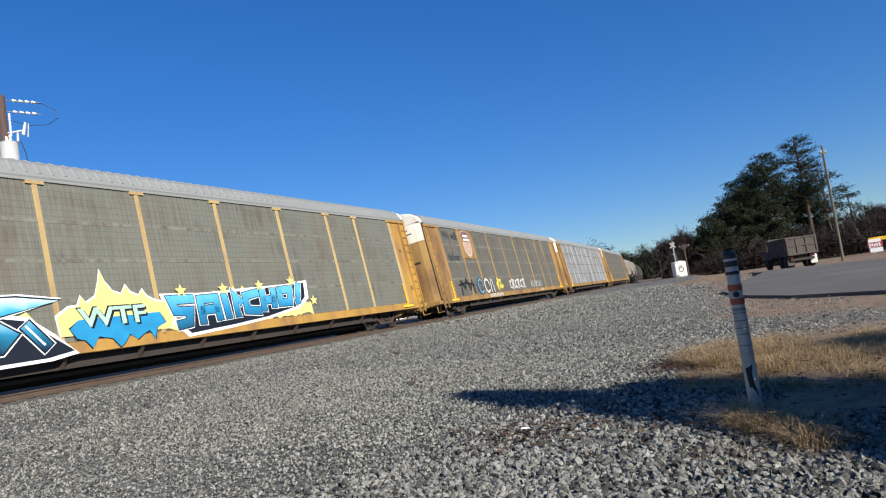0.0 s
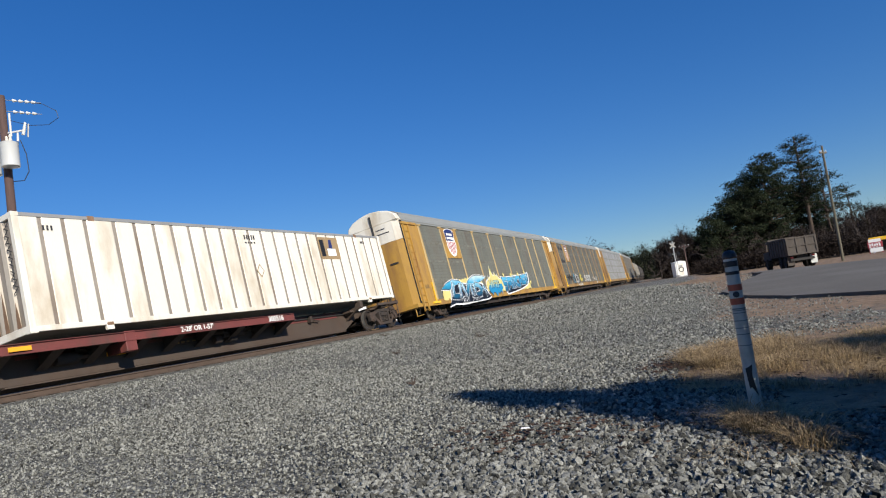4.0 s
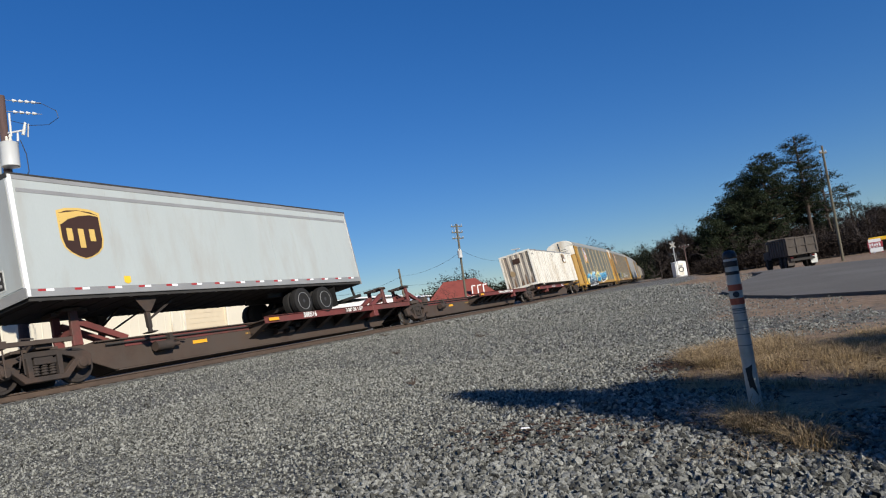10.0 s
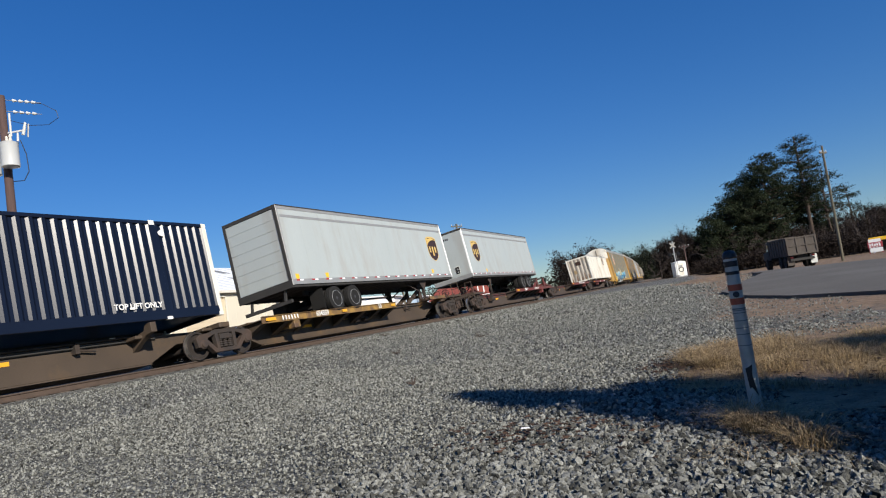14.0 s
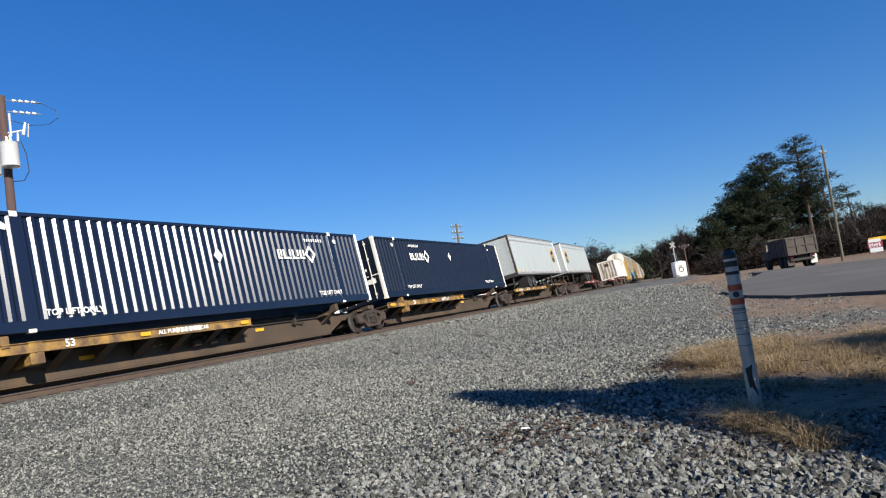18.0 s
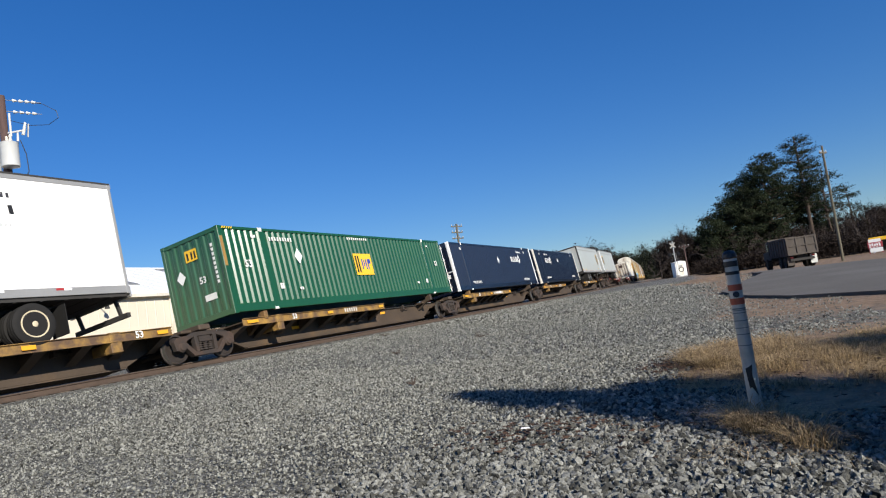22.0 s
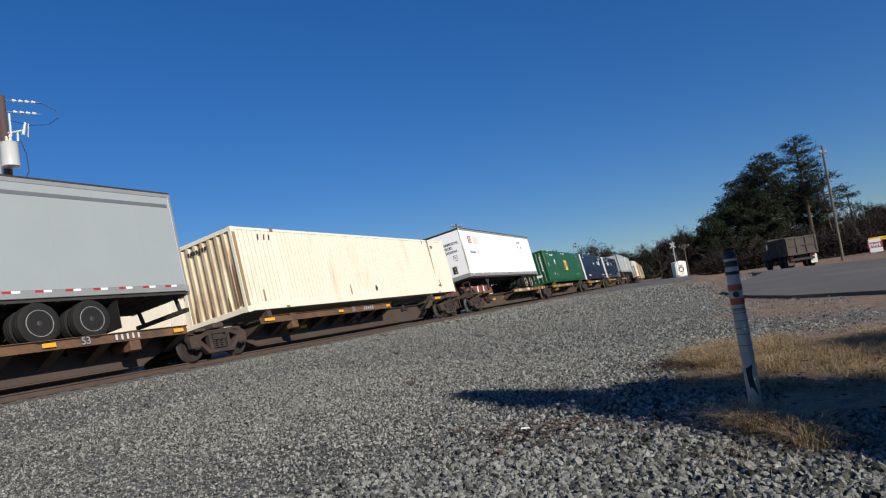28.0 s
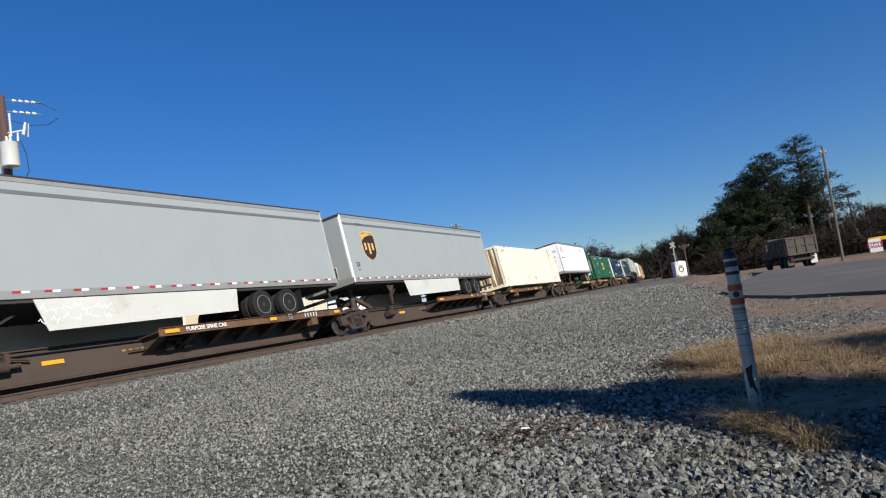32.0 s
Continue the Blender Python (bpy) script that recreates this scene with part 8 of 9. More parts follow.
# ------------------------------------------------------------------ warehouse and other buildings
def warehouse():
    m = Matrix.Translation((-30.0, 16.7, -0.9)) @ Matrix.Rotation(math.radians(5.2), 4, "Z")
    w = thing("warehouse", "cream metal warehouse with a white roof", "warehouse", m=m)
    y0, y1, ez, rx, rz = -22.0, 26.75, 4.62, -8.75, 7.40
    # front wall with the door's opening at 10.85 to 14.5, 4.25 high
    d0, d1, dz = 10.85, 14.5, 4.22
    part("front_wall", Form().box(-0.2, 0, y0, d0, 0, ez).box(-0.2, 0, d1, y1, 0, ez).box(-0.2, 0, d0, d1, dz, ez), M_WALL, w, "cream ribbed metal siding")
    for k in range(int((y1 - y0) / 0.62)):
        y = y0 + 0.3 + 0.62 * k
        top = dz + 0.02 if d0 - 0.05 < y < d1 + 0.05 else 0.0
        part("siding_rib", Form().prism([(0.0, y - 0.04), (0.010, y - 0.02), (0.010, y + 0.02), (0.0, y + 0.04)], "z", top, ez - 0.02), M_WALL, w)
    part("back_wall", Form().box(2 * rx, 2 * rx + 0.2, y0, y1, 0, ez), M_WALL, w)
    for y in (y0 + 0.2, y1):
        part("end_wall", Form().prism([(2 * rx + 0.2, 0), (-0.2, 0), (-0.2, ez), (rx, rz - 0.1), (2 * rx + 0.2, ez)], "y", y - 0.2, y), M_WALL, w)
    for sgn in (1, -1):
        e = 0.25 if sgn > 0 else 2 * rx - 0.25
        ed = ez - 0.08
        part("roof", Form().prism([(e, ed), (rx, rz), (rx, rz + 0.08), (e, ed + 0.08)], "y", y0 - 0.2, y1 + 0.2), M_ROOF, w, "white low-pitched metal roof")
    slope = (rz - ez) / (-rx)
    for k in range(40):
        y = y0 + 1.2 * k
        if y > y1:
            break
        part("roof_seam", Form().prism([(0.25, ez), (rx, rz + 0.08), (rx, rz + 0.115), (0.25, ez + 0.035)], "y", y - 0.025, y + 0.025), M_ROOF, w)
    part("ridge_cap", Form().prism([(rx - 0.25, rz + 0.02), (rx, rz + 0.12), (rx + 0.25, rz + 0.02), (rx, rz + 0.15)], "y", y0 - 0.2, y1 + 0.2), M_ROOF, w)
    part("gutter", Form().box(0.2, 0.34, y0 - 0.2, y1 + 0.2, ez - 0.16, ez), M_OFFWHITE, w, "eave gutter")
    for a, lo, hi in [(7.0, 6.7, 8.55), (12.55, 6.55, 8.45), (17.5, 6.4, 8.2), (22.5, 6.2, 7.95), (1.5, 6.7, 8.5), (4.85, 2.5, 4.55), (9.75, 2.45, 4.5), (15.4, 2.4, 4.3), (20.4, 2.1, 4.2), (-0.2, 2.5, 4.5)]:
        q = [(-lo, ez + lo * slope + 0.10), (-hi, ez + hi * slope + 0.10), (-hi, ez + hi * slope + 0.125), (-lo, ez + lo * slope + 0.125)]
        part("skylight", Form().prism(q, "y", a - 0.42, a + 0.42), M_SKYLIGHT, w, "dull grey skylight sheet")
    door = part("roller_door", Form().box(-0.17, -0.12, d0, d1, 0, dz), M_DOOR, w, "tan roller door")
    for k in range(14):
        part("door_slat", Form().box(-0.12, -0.10, d0 + 0.02, d1 - 0.02, 0.02 + 0.3 * k, 0.30 + 0.3 * k - 0.03), M_DOOR, door)
    part("door_frame", Form().box(-0.02, 0.05, d0 - 0.12, d0, 0, dz + 0.1).box(-0.02, 0.05, d1, d1 + 0.12, 0, dz + 0.1).box(-0.02, 0.05, d0, d1, dz, dz + 0.1), M_OFFWHITE, w)
    for y in (9.76, 18.5, 26.5):
        part("downpipe", Form().box(0.03, 0.11, y - 0.04, y + 0.04, 0, ez - 0.1), M_OFFWHITE, w)
    for y in (5.0, 19.6):
        lm = Form().bar((0.0, y - 0.35, ez - 0.15), (0.55, y, ez - 0.55), 0.035)
        lm.lathe([(ez - 0.72, 0.13), (ez - 0.6, 0.1), (ez - 0.52, 0.03)], "z", 12, (0.58, y, 0))
        part("wall_lamp", lm, M_DARK, w, "dark gooseneck wall lamp")
    for y in (21.6, 22.95, 24.7):
        part("wall_slot", Form().box(0.022, 0.03, y - 0.03, y + 0.03, 2.0, 4.0), M_GREY_RAIL, w)


warehouse()


def plain_building(label, m, lx, ly, h, wall, roof_mat, pitch=0.0, category="building", windows=0):
    b = thing("building", label, category, m=m)
    part("wall", Form().box(-lx / 2, lx / 2, -ly / 2, ly / 2, 0, h), wall, b, bevel=0.02)
    rz = h + pitch
    part("roof", Form().prism([(-lx / 2 - 0.3, h), (0, rz), (lx / 2 + 0.3, h), (lx / 2 + 0.3, h + 0.12), (0, rz + 0.14), (-lx / 2 - 0.3, h + 0.12)], "y", -ly / 2 - 0.3, ly / 2 + 0.3), roof_mat, b)
    for k in range(windows):
        y = -ly / 2 + ly * (k + 0.5) / windows
        wd = part("window", Form().box(lx / 2 + 0.002, lx / 2 + 0.05, y - 0.5, y + 0.5, 1.0, 2.2), M_OFFWHITE, b)
        part("pane", Form().box(lx / 2 + 0.05, lx / 2 + 0.06, y - 0.43, y + 0.43, 1.07, 2.13), M_GLASS, wd)
    return b


plain_building("low white metal building with a pale blue end", Matrix.Translation((-39.0, 57.5, -0.9)) @ Matrix.Rotation(math.radians(24), 4, "Z"), 9, 9.0, 3.3, M_WHITE, M_ROOF, 0.35)
b = plain_building("long pale low building behind the track", Matrix.Translation((-44.0, 70.0, -0.9)) @ Matrix.Rotation(math.radians(10), 4, "Z"), 8, 16, 3.3, M_PALE_BLUE, M_ROOF, 0.4)


def depot():
    d = thing("depot", "brick depot with a red hipped roof and white sign", "building", m=Matrix.Translation((-37.5, 80.5, -0.9)) @ Matrix.Rotation(math.radians(27), 4, "Z"))
    part("wall", Form().box(-3.6, 3.6, -3.5, 3.5, 0, 2.5), M_BRICK, d)
    rf = Form().add([(-4.6, -4.4, 2.4), (4.6, -4.4, 2.4), (4.6, 4.4, 2.4), (-4.6, 4.4, 2.4), (-2.2, 0, 4.9), (2.2, 0, 4.9)], [(0, 1, 5, 4), (2, 3, 4, 5), (1, 2, 5), (3, 0, 4), (3, 2, 1, 0)])
    part("roof", rf, M_RED_ROOF, d, "red hipped roof")
    part("fascia", Form().box(-4.65, 4.65, -4.46, -4.40, 2.28, 2.46).box(4.58, 4.64, -4.4, 4.4, 2.28, 2.46), M_WHITE, d)
    sg = part("roof_sign", Form().box(1.2, 3.4, -4.35, -4.30, 2.62, 3.9), M_RED_ROOF, d)
    for x in (1.3, 2.05, 2.8):
        part("sign_bar", Form().box(x, x + 0.14, -4.37, -4.352, 2.7, 3.8).box(x, x + 0.55, -4.37, -4.352, 3.66, 3.8), M_WHITE, sg, "white sign strokes")
    for k in range(3):
        x = -2.4 + 2.4 * k
        wd = part("window", Form().box(x - 0.5, x + 0.5, -3.55, -3.50, 0.9, 2.0), M_WHITE, d)
        part("pane", Form().box(x - 0.42, x + 0.42, -3.57, -3.552, 0.98, 1.92), M_GLASS, wd)


depot()


# ------------------------------------------------------------------ crossing signal, cabinet, sign
def crossing():
    z = -0.05
    t = thing("crossing_signal", "white crossing signal mast with crossbuck and lamps", "crossing signal", m=pose(-11.9, 104.6, z, 0, 0, -8))
    part("mast", Form().tube((0, 0, 0), (0, 0, 5.6), 0.07, n=12), M_GREY_ENAMEL, t)
    part("base", Form().box(-0.25, 0.25, -0.25, 0.25, 0, 0.35), M_GREY_RAIL, t)
    for a in (45, -45):
        part("crossbuck_blade", Form().box(-0.55, 0.55, -0.13, -0.1, -0.09, 0.09), M_OFFWHITE, t, "white crossbuck blade", m=Matrix.Translation((0, -0.02 if a > 0 else -0.06, 5.0)) @ Matrix.Rotation(math.radians(a), 4, "Y"))
    part("cross_arm", Form().box(-0.75, 0.75, -0.1, -0.04, 3.55, 3.65), M_GREY_ENAMEL, t)
    for x in (-0.6, 0.6):
        part("lamp", Form().lathe([(-0.22, 0.14), (-0.12, 0.15), (-0.11, 0.3), (-0.09, 0.3), (-0.05, 0.1)], "y", 16, (x, 0, 3.6)), M_BLACK, t, "round lamp on a black disc")
        part("lamp", Form().lathe([(-0.22, 0.12), (-0.12, 0.13), (-0.1, 0.2), (-0.05, 0.1)], "y", 14, (x * 0.8, 0, 2.7)), M_BLACK, t, "round lamp on a black disc")
    part("gate_arm", Form().box(0.3, 0.36, -0.3, -0.26, 1.1, 3.4), M_GREY_RAIL, t, "raised dull gate arm")
    c = thing("signal_cabinet", "white metal railway signal cabinet", "cabinet", m=pose(-11.75, 106.2, z, 0, 0, 26))
    part("body", Form().box(-0.85, 0.85, -0.85, 0.85, 0.15, 2.3), M_WHITE, c, bevel=0.03)
    part("base", Form().box(-0.9, 0.9, -0.9, 0.9, 0, 0.15), M_GREY_RAIL, c)
    part("roof", Form().prism([(-0.95, 2.3), (0.95, 2.3), (0, 2.5)], "y", -0.95, 0.95), M_WHITE, c)
    dr = part("door", Form().box(-0.4, 0.4, -0.88, -0.853, 0.25, 2.1), M_OFFWHITE, c)
    part("handle", Form().box(0.25, 0.3, -0.91, -0.882, 1.1, 1.3), M_DARK, dr)
    part("round_mark", Form().prism([((0.42 if i < 13 else 0.3) * math.cos(2 * math.pi * (i if i < 13 else 25 - i) / 12), 1.15 + (0.42 if i < 13 else 0.3) * math.sin(2 * math.pi * (i if i < 13 else 25 - i) / 12)) for i in range(26)], "y", -0.915, -0.912), M_BLACK, dr)
    part("vent", Form().box(-0.25, 0.25, -0.895, -0.882, 1.5, 1.85), M_GREY_RAIL, dr)
    utility_pole("short dark wooden post with an arm beside the signal", -10.0, 101.1, z, 4.7, 0.11, M_POLE, arms=((4.4, 10, 0.75),))
    s = thing("store_sign", "red and white roadside store sign", "sign", m=pose(12.6, 95.0, -0.5, 0, 0, -6))
    s.scale = (0.66, 0.66, 0.66)
    for x in (-1.0, 1.0):
        part("post", Form().box(x - 0.08, x + 0.08, -0.08, 0.08, 0, 2.6), M_TAPE_RED, s)
    part("panel", Form().box(-1.2, 1.2, -0.15, 0.15, 1.1, 2.1), M_SHIELD_RED, s, "red sign panel", bevel=0.02)
    part("top_panel", Form().box(-1.0, 1.0, -0.15, 0.15, 2.1, 2.7), M_WHITE, s, "white top panel", bevel=0.02)
    for k in range(4):
        part("sign_bar", Form().box(-1.05 + 0.52 * k, -0.8 + 0.52 * k, -0.17, -0.152, 1.85, 1.97).box(-1.0 + 0.5 * k, -0.62 + 0.5 * k, -0.17, -0.152, 1.2, 1.3), M_WHITE, s)
    part("white_panel", Form().box(-0.95, 1.1, -0.17, -0.152, 0.25, 1.05), M_WHITE, s, "white sign panel")
    for k in range(5):
        part("sign_bar", Form().box(-0.95 + 0.38 * k, -0.68 + 0.38 * k, -0.17, -0.152, 1.4, 1.8), M_WHITE, s)
    v = thing("store_awning", "orange-yellow canopy beside the sign", "canopy", m=pose(15.0, 98.0, -0.5, 0, 0, -6))
    part("fascia", Form().box(-2.6, 2.6, -1.5, 1.5, 1.55, 2.0), M_BRIGHT_YELLOW, v, bevel=0.03)
    for x in (-2.2, 2.2):
        part("column", Form().box(x - 0.12, x + 0.12, -0.12, 0.12, 0, 1.6), M_WHITE, v)


crossing()


# ------------------------------------------------------------------ dump truck
def dump_truck():
    M_BED = surface("dusty_dump_bed", (0.078, 0.066, 0.055), 0.85, var=0.25, stain=(0.06, 0.048, 0.04), stain_amount=0.5)
    t = thing("dump_truck", "dusty grey dump truck parked by the road", "truck", m=Matrix.Translation((2.32, 70.16, float(ground_z(2.3, 70)) + 0.01)) @ Matrix.Rotation(math.radians(14.4), 4, "Z"))
    t.scale = (1, 1, 1.09)
    for y in (-2.6, -1.2, 3.3):
        for s in (-1, 1):
            wl = part("tyre", Form().lathe([(-0.2, 0.3), (-0.22, 0.45), (-0.15, 0.52), (0.15, 0.52), (0.22, 0.45), (0.2, 0.3)], "x", 22, (s * 1.02, y, 0.52)), M_RUBBER, t, smooth=True)
            part("rim", Form().lathe([(s * 0.1, 0.3), (s * 0.21, 0.3), (s * 0.15, 0.12), (s * 0.2, 0.08)], "x", 18, (s * 1.02, y, 0.52)), M_RIM, wl)
    part("chassis", Form().box(-0.45, 0.45, -3.6, 4.2, 0.75, 1.05), M_DARK, t)
    bed = Form().prism([(-3.9, 1.15), (1.7, 1.15), (1.7, 2.5), (-3.9, 2.5)], "x", 1.17, 1.25).prism([(-3.9, 1.15), (1.7, 1.15), (1.7, 2.5), (-3.9, 2.5)], "x", -1.25, -1.17)
    bed.box(-1.25, 1.25, 1.62, 1.7, 1.15, 2.75).box(-1.25, 1.25, -3.9, 1.7, 1.08, 1.16)
    bd = part("dump_bed", bed, M_BED, t, "steel dump bed")
    for k in range(8):
        for s in (-1, 1):
            part("bed_rib", Form().box(min(s * 1.25, s * 1.33), max(s * 1.25, s * 1.33), -3.85 + 0.78 * k - 0.05, -3.85 + 0.78 * k + 0.05, 1.15, 2.52), M_BED, bd)
    part("bed_rim", Form().box(1.16, 1.34, -3.9, 1.7, 2.48, 2.6).box(-1.34, -1.16, -3.9, 1.7, 2.48, 2.6), M_BED, bd)
    tg = part("tailgate", Form().box(-1.25, 1.25, -3.98, -3.9, 1.15, 2.55), M_BED, t, "ribbed tailgate")
    for x in (-1.2, -0.4, 0.4, 1.2):
        part("tailgate_rib", Form().box(x - 0.06, x + 0.06, -4.05, -3.98, 1.1, 2.6), M_BED, tg)
    for z in (1.15, 1.85, 2.5):
        part("tailgate_rail", Form().box(-1.28, 1.28, -4.04, -3.98, z - 0.06, z + 0.06), M_BED, tg)
    part("cab", Form().prism([(1.9, 0.9), (4.6, 0.9), (4.6, 1.6), (3.4, 1.75), (3.15, 2.55), (1.9, 2.6)], "x", -1.1, 1.1), M_DARK, t, "dark cab", bevel=0.05)
    for s in (-1, 1):
        part("side_window", Form().prism([(2.1, 1.75), (3.2, 1.75), (3.02, 2.35), (2.1, 2.4)], "x", s * 1.105 - 0.004, s * 1.105 + 0.004), M_GLASS, t)
        part("mud_flap", Form().box(min(s * 0.7, s * 1.25), max(s * 0.7, s * 1.25), -3.5, -3.47, 0.25, 1.0), M_SKIRT if s > 0 else M_BED, t, "dusty mud flap")
        part("tail_lamp", Form().box(s * 0.9 - 0.12, s * 0.9 + 0.12, -3.72, -3.66, 0.85, 0.98), M_TAPE_RED, t)
    part("rear_bumper", Form().box(-1.0, 1.0, -3.66, -3.58, 0.6, 0.8), M_DARK, t)


dump_truck()


# ------------------------------------------------------------------ trees
def blob(vs, fs, c, size, n, rng, flat=0.7):
    """A clump of n small leaf-like triangles round c."""
    for _ in range(n):
        d = rng.normal(size=3) * size * 0.5
        p = c + d * (1, 1, flat)
        a = rng.normal(size=3)
        b = rng.normal(size=3)
        a *= size * 0.22 / np.linalg.norm(a)
        b *= size * 0.22 / np.linalg.norm(b)
        k = len(vs)
        vs += [tuple(p - a), tuple(p + a + 0.4 * b), tuple(p + b)]
        fs.append((k, k + 1, k + 2))


def leaf_mesh(name, vs, fs, mat_):
    me = bpy.data.meshes.new(name)
    me.from_pydata(vs, [], fs)
    me.materials.append(mat_)
    return me


def pine(label, x, y, z, h, width, first, seed, density=1.0, mat_=None, group="pines beyond the road"):
    """A pine: tapered trunk, whorls of limbs and needle clumps along their outer parts, with gaps."""
    rng = np.random.default_rng(seed)
    t = thing("pine_tree", label, "tree", group, pose(x, y, z))
    trunk, vs, fs = Form(), [], []
    bend = rng.normal(0, 0.25, 2)

    def axis(w):
        return np.array([bend[0] * math.sin(3 * w), bend[1] * math.sin(2.3 * w), w * h])
    for k in range(8):
        trunk.tube(axis(k / 8), axis((k + 1) / 8), 0.02 * h * (1 - 0.8 * k / 8), 0.02 * h * (1 - 0.8 * (k + 1) / 8), 8)
    limbs = Form()
    w = first
    while w < 0.985:
        r = width * (0.35 + 0.65 * math.sin(math.pi * min(1, (1.02 - w) / (1.02 - first) * 0.95 + 0.05)) ** 0.8) * rng.uniform(0.55, 1.15)
        r = min(r, 0.9 + (1 - w) * h * 0.9)
        a = rng.uniform(0, 6.283)
        p = axis(w)
        q = p + np.array([r * math.cos(a), r * math.sin(a), r * rng.uniform(-0.05, 0.4)])
        limbs.tube(p, q, 0.012 * h * (1.1 - w) + 0.015, 0.015, 5)
        n = max(2, int(r / 0.55))
        for i in range(n):
            u = 0.35 + 0.65 * (i + rng.uniform(0, 1)) / n
            c = p + (q - p) * u + rng.normal(0, 0.22, 3)
            blob(vs, fs, c, rng.uniform(0.55, 1.0), int(26 * density), rng, 0.45)
        w += rng.uniform(0.005, 0.021) / density * (12 / h)
    blob(vs, fs, axis(0.99), 0.8, 30, rng, 1.0)
    part("trunk", trunk, M_BARK, t, smooth=True)
    part("limb_whorl", limbs, M_BARK, t)
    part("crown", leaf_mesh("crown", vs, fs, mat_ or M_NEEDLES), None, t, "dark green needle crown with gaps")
    return t


def bare_mesh(seed, h, spread=0.55, depth=5):
    rng = np.random.default_rng(seed)
    f = Form()

    def grow(p, d, l, r, k):
        q = p + d * l
        f.tube(p, q, r, r * 0.66, 5 if k > 3 else 3)
        if k == 0:
            return
        for _ in range(rng.integers(2, 4)):
            e = d + rng.normal(0, spread, 3) + np.array([0, 0, 0.12])
            e /= np.linalg.norm(e)
            grow(p + d * l * rng.uniform(0.6, 1.0), e, l * rng.uniform(0.62, 0.82), r * 0.6, k - 1)
    grow(np.zeros(3), np.array([0.0, 0, 1]), h * 0.3, h * 0.014, depth)
    return f.mesh("bare_branches", M_TWIG)


BARE = [bare_mesh(s, 9.0) for s in (1, 2, 3, 4)]
GZ = -0.1
pine("tall pine with an open irregular crown", 8.6, 131.5, GZ, 22.0, 4.3, 0.40, 21, 0.95)
pine("broad dense pine beside the tall one", 2.9, 129.0, GZ, 19.4, 4.6, 0.2, 22, 1.3)
pine("medium pine leaning over the thicket", -0.6, 127.5, GZ, 16.5, 4.2, 0.15, 23, 1.5)
pine("lower dense evergreen in the wood's edge", -4.4, 126.0, GZ, 12.6, 3.6, 0.1, 24, 1.6)
pine("lower dense evergreen in the wood's edge", -7.6, 124.5, GZ, 10.0, 3.0, 0.08, 25, 1.6)
pine("thin pine with far-reaching limbs", 12.0, 133.5, GZ, 15.5, 4.2, 0.4, 26, 0.7)
pine("thin pine with sparse flat limbs", 15.2, 136.0, GZ, 12.0, 3.2, 0.3, 27, 0.6)
pine("dark pine inside the wood", 5.5, 135.0, GZ, 15.0, 4.6, 0.15, 28, 1.4)
pine("dark pine inside the wood", -1.5, 133.0, GZ, 14.0, 4.6, 0.1, 29, 1.4)
pine("dark pine inside the wood", 9.5, 138.0, GZ, 13.0, 5.0, 0.1, 30, 1.4)

rng = np.random.default_rng(77)
for k in range(34):
    if k < 10:
        px, py, h = -17.5 + 0.95 * k + rng.normal(0, 0.3), 119.5 + 0.45 * k + rng.normal(0, 1.5), 6.0 + 0.35 * k + rng.uniform(-0.8, 0.8)
    elif k < 24:
        px, py, h = -8.0 + 1.9 * (k - 10) + rng.normal(0, 0.5), 120.5 + 0.7 * (k - 10) + rng.normal(0, 1.2), rng.uniform(6.0, 9.0)
    else:
        px, py, h = 10.0 + 1.6 * (k - 24) + rng.normal(0, 0.5), 128 + 0.8 * (k - 24) + rng.normal(0, 2), rng.uniform(8.0, 13.0)
    if k == 6:
        h = 13.5
    t = thing("bare_tree", "leafless grey-brown tree in a thicket", "tree", "bare trees by the crossing", pose(px, py, GZ, 0, 0, rng.uniform(0, 360)))
    t.scale = (h / 9 * 0.8, h / 9 * 0.8, h / 9)
    part("bare_crown", BARE[k % 4], M_TWIG, t)


def thicket(name, strip, count, hmax, seed, mat_, label, size=0.9, n=9):
    """A mass of undergrowth along a strip of the plan, uneven on top, with gaps."""
    rng = np.random.default_rng(seed)
    vs, fs = [], []
    (ax, ay), (bx, by), deep = strip
    for _ in range(count):
        u = rng.uniform(0, 1)
        top = hmax * (0.55 + 0.45 * noise.noise((u * 9 + seed, 0.3 * seed, 0)) + 0.25 * noise.noise((u * 31, seed, 1)))
        c = np.array([ax + (bx - ax) * u + rng.normal(0, 0.5), ay + (by - ay) * u + rng.uniform(0, deep), GZ + top * rng.uniform(0, 1) ** 0.8])
        blob(vs, fs, c, size * rng.uniform(0.6, 1.2), n, rng, 0.8)
    tagged(new(name, leaf_mesh(name, vs, fs, mat_)), label, "bushes", kind="stuff")


# brown brush, its colour lowered further to hold the wood's deep shade
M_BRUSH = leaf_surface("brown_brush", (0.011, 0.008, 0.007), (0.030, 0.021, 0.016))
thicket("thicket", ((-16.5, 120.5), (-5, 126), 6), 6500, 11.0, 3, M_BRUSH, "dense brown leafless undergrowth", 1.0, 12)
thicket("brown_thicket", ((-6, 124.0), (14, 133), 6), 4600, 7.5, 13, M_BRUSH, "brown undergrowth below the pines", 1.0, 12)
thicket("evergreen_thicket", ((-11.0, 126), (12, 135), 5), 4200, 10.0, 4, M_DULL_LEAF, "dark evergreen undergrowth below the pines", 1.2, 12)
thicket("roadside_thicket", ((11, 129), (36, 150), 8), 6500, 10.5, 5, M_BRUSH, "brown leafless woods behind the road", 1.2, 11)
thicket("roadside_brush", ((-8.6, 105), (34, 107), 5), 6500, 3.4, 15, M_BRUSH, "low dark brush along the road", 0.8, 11)
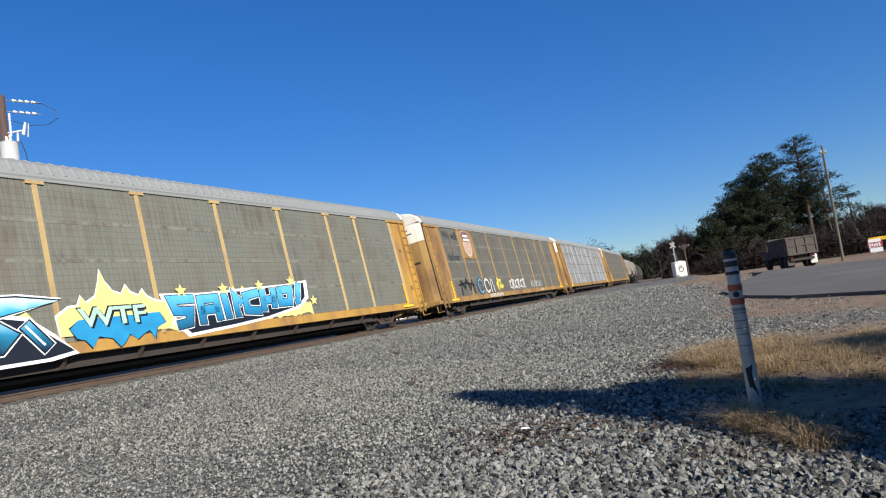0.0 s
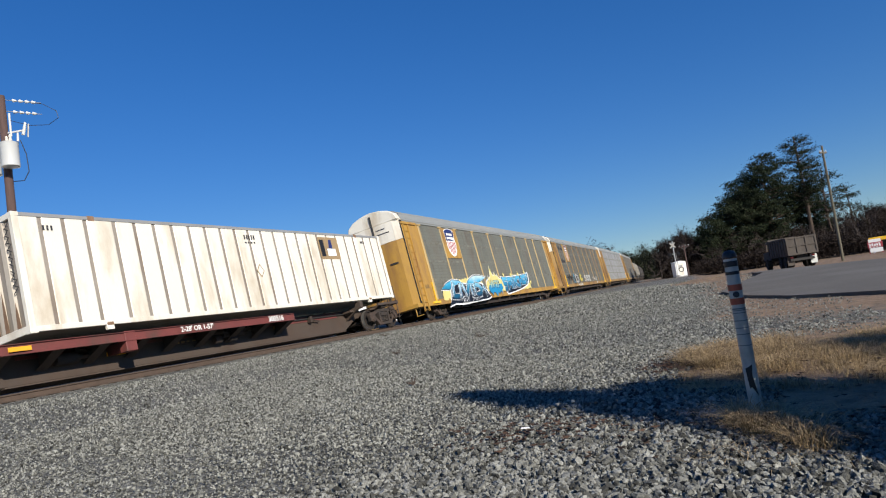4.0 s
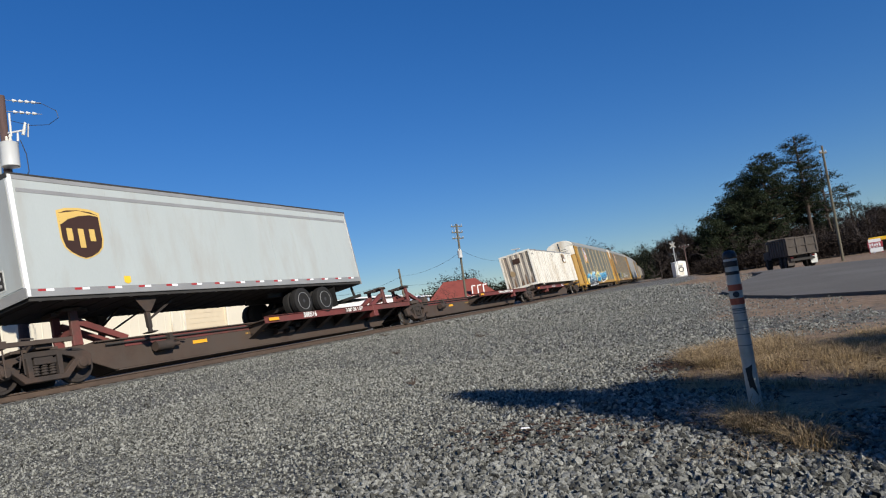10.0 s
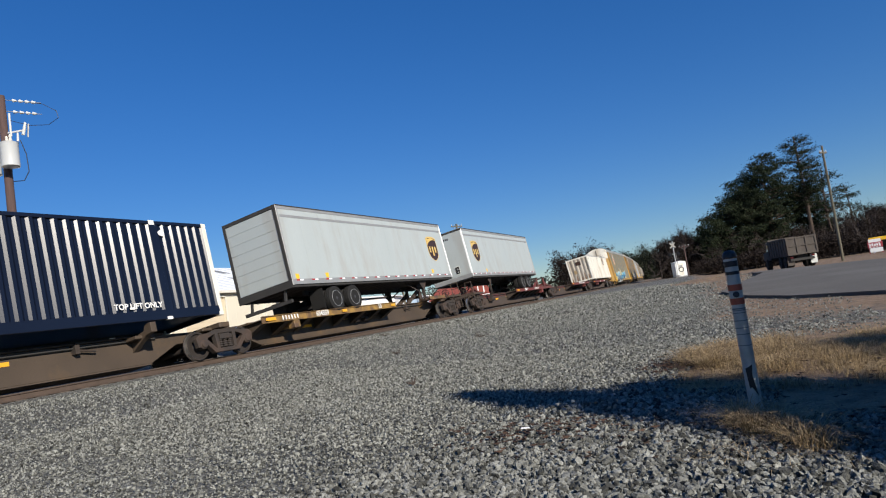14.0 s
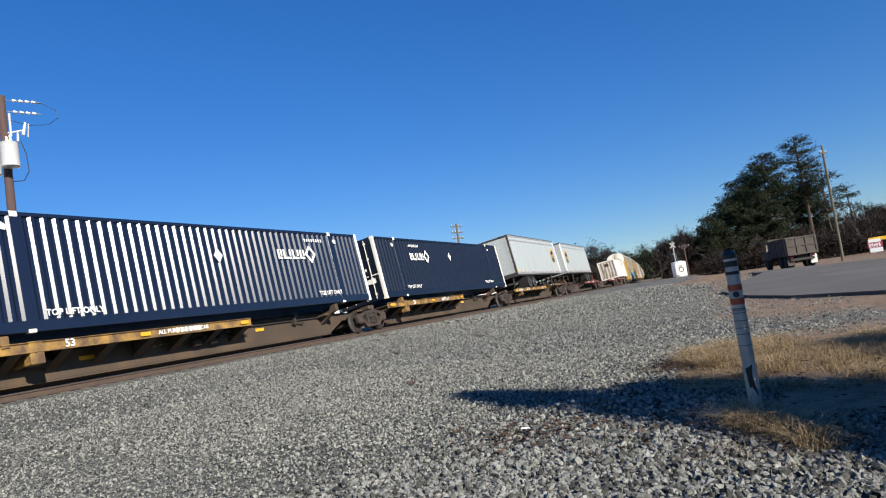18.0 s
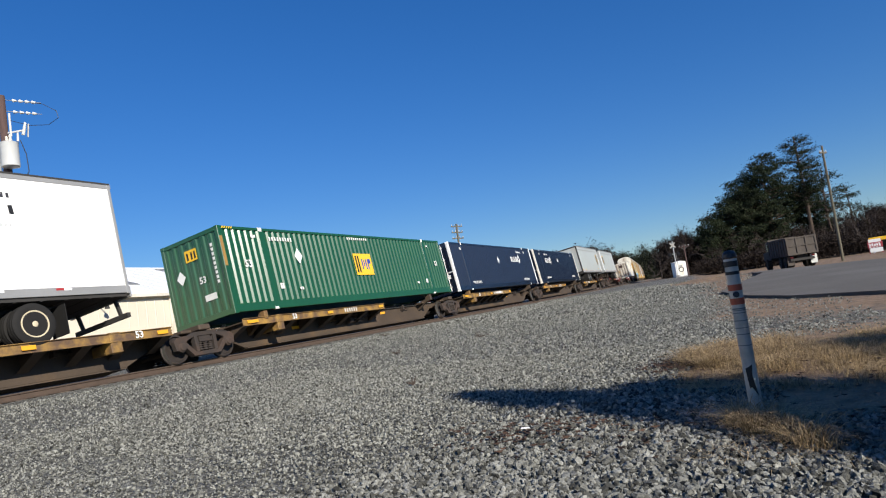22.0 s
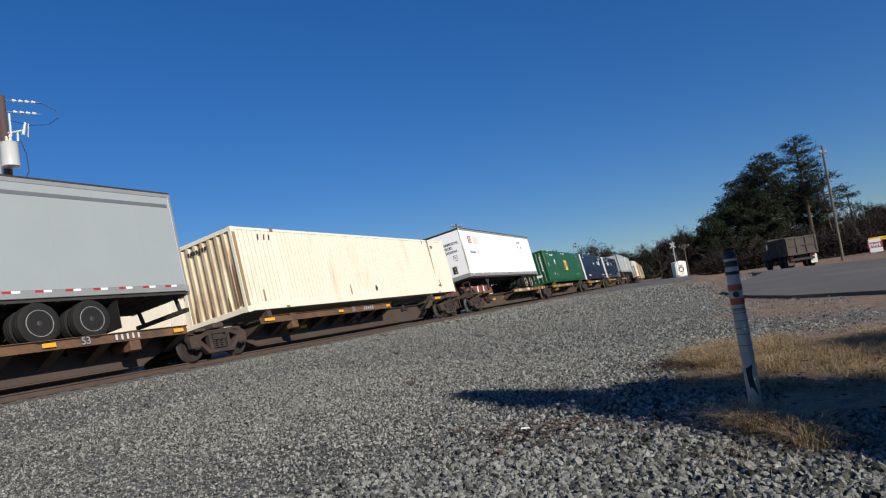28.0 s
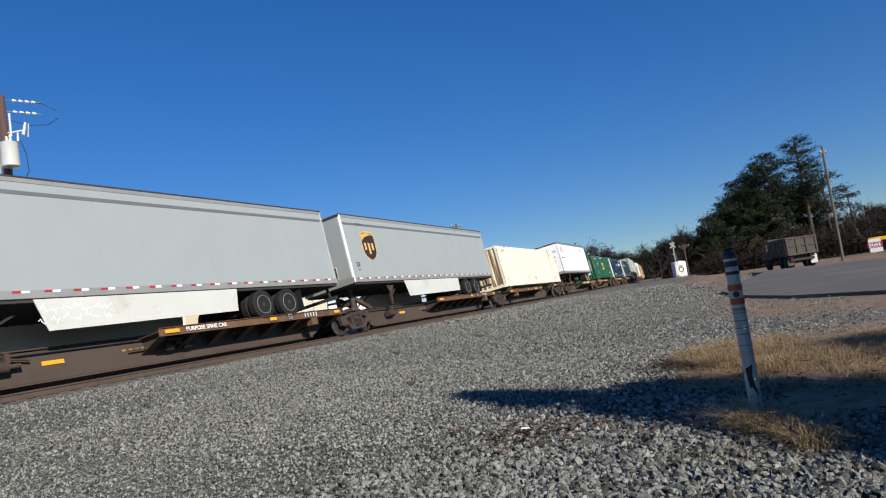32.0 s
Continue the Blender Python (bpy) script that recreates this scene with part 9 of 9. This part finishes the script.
thicket("far_woods", ((-55, 262), (-37.5, 262), 22), 3600, 17, 6, M_DULL_LEAF, "far dark woods where the line ends", 2.2, 10)
thicket("far_brown_woods", ((-77, 256), (-51, 260), 14), 3600, 23, 7, M_BRUSH, "far brown leafless woods behind the train", 2.0, 10)
thicket("left_woods", ((-95, 170), (-70, 185), 12), 2000, 12, 8, M_DULL_LEAF, "dark trees beyond the depot", 1.6, 10)
thicket("horizon_woods", ((-900, 900), (900, 900), 60), 2600, 26, 9, M_DULL_LEAF, "distant wooded horizon", 14, 8)
for k in range(9):
    t = thing("bare_tree", "far leafless tree behind the train", "tree", "far bare trees", pose(-67 + 2.1 * k, 240 + 3 * (k % 3), GZ - 0.3, 0, 0, 40 * k))
    t.scale = (1.4, 1.4, 1.35 + 0.12 * (k % 4))
    part("bare_crown", BARE[k % 4], M_TWIG, t)
for k, (x, y) in enumerate(((-38.5, 72.5), (-36.6, 74.0))):
    t = thing("bare_tree", "small leafless tree near the depot", "tree", "bare trees near the depot", pose(x, y, -0.9, 0, 0, 70 * k))
    t.scale = (0.5, 0.5, 0.58)
    part("bare_crown", BARE[k], M_TWIG, t)


def shrub(x, y, outline, seed):
    """A dense evergreen form added outside the view, shaped to throw the verge's shade."""
    rng = np.random.default_rng(seed)
    t = thing("shade_evergreen", "unseen dense evergreen form added for its shade", "shrub", "evergreens on the verge", pose(x, y, float(ground_z(x, y))))
    h = outline[-1][0]
    part("trunk", Form().tube((0, 0, 0), (0, 0, h * 0.9), 0.07, 0.02, 8), M_BARK, t)
    vs, fs = [], []
    zs, rs = [z for z, r in outline], [r for z, r in outline]
    for _ in range(4200):
        z = rng.uniform(0.05, h)
        r = np.interp(z, zs, rs) * rng.uniform(0, 1) ** 0.45 * (0.93 + 0.1 * noise.noise((z * 2, seed, 0)))
        a = rng.uniform(0, 6.283)
        blob(vs, fs, np.array([r * math.cos(a), r * math.sin(a), z]), 0.2, 6, rng, 1.0)
    part("crown", leaf_mesh("crown", vs, fs, M_DULL_LEAF), None, t)


# unseen shade casters, outlines fitted to the shadows on the ground
shrub(2.0, 4.34, ((0, 0.75), (0.8, 0.8), (1.5, 0.72), (2.0, 0.68), (2.4, 0.58), (2.7, 0.46), (3.1, 0.28), (3.45, 0.07)), 1)
shrub(2.36, 5.07, ((0, 0.6), (0.8, 0.66), (1.4, 0.66), (1.8, 0.62), (2.05, 0.5), (2.2, 0.25), (2.28, 0.05)), 2)
shrub(1.98, 3.82, ((0, 0.6), (0.5, 0.62), (0.8, 0.52), (1.05, 0.28), (1.2, 0.05)), 3)
shrub(4.36, 6.95, ((0, 1.2), (0.8, 1.3), (1.5, 1.2), (2.0, 0.75), (2.45, 0.1)), 4)


# ------------------------------------------------------------------ motion of the train
def motions():
    """Keys every car, load and wheelset of the train."""
    times = [float(k) for k in range(33)]
    for ob, s16 in MOVING:
        walk(ob, [(t, line_pose(s16 + gone(t))) for t in times])
    steps = [k / 15 for k in range(481)]
    for w, y in TURNING:
        walk(w, [(t, pose(0, y, WHEEL_R, -math.degrees(gone(t) / WHEEL_R))) for t in steps])


motions()
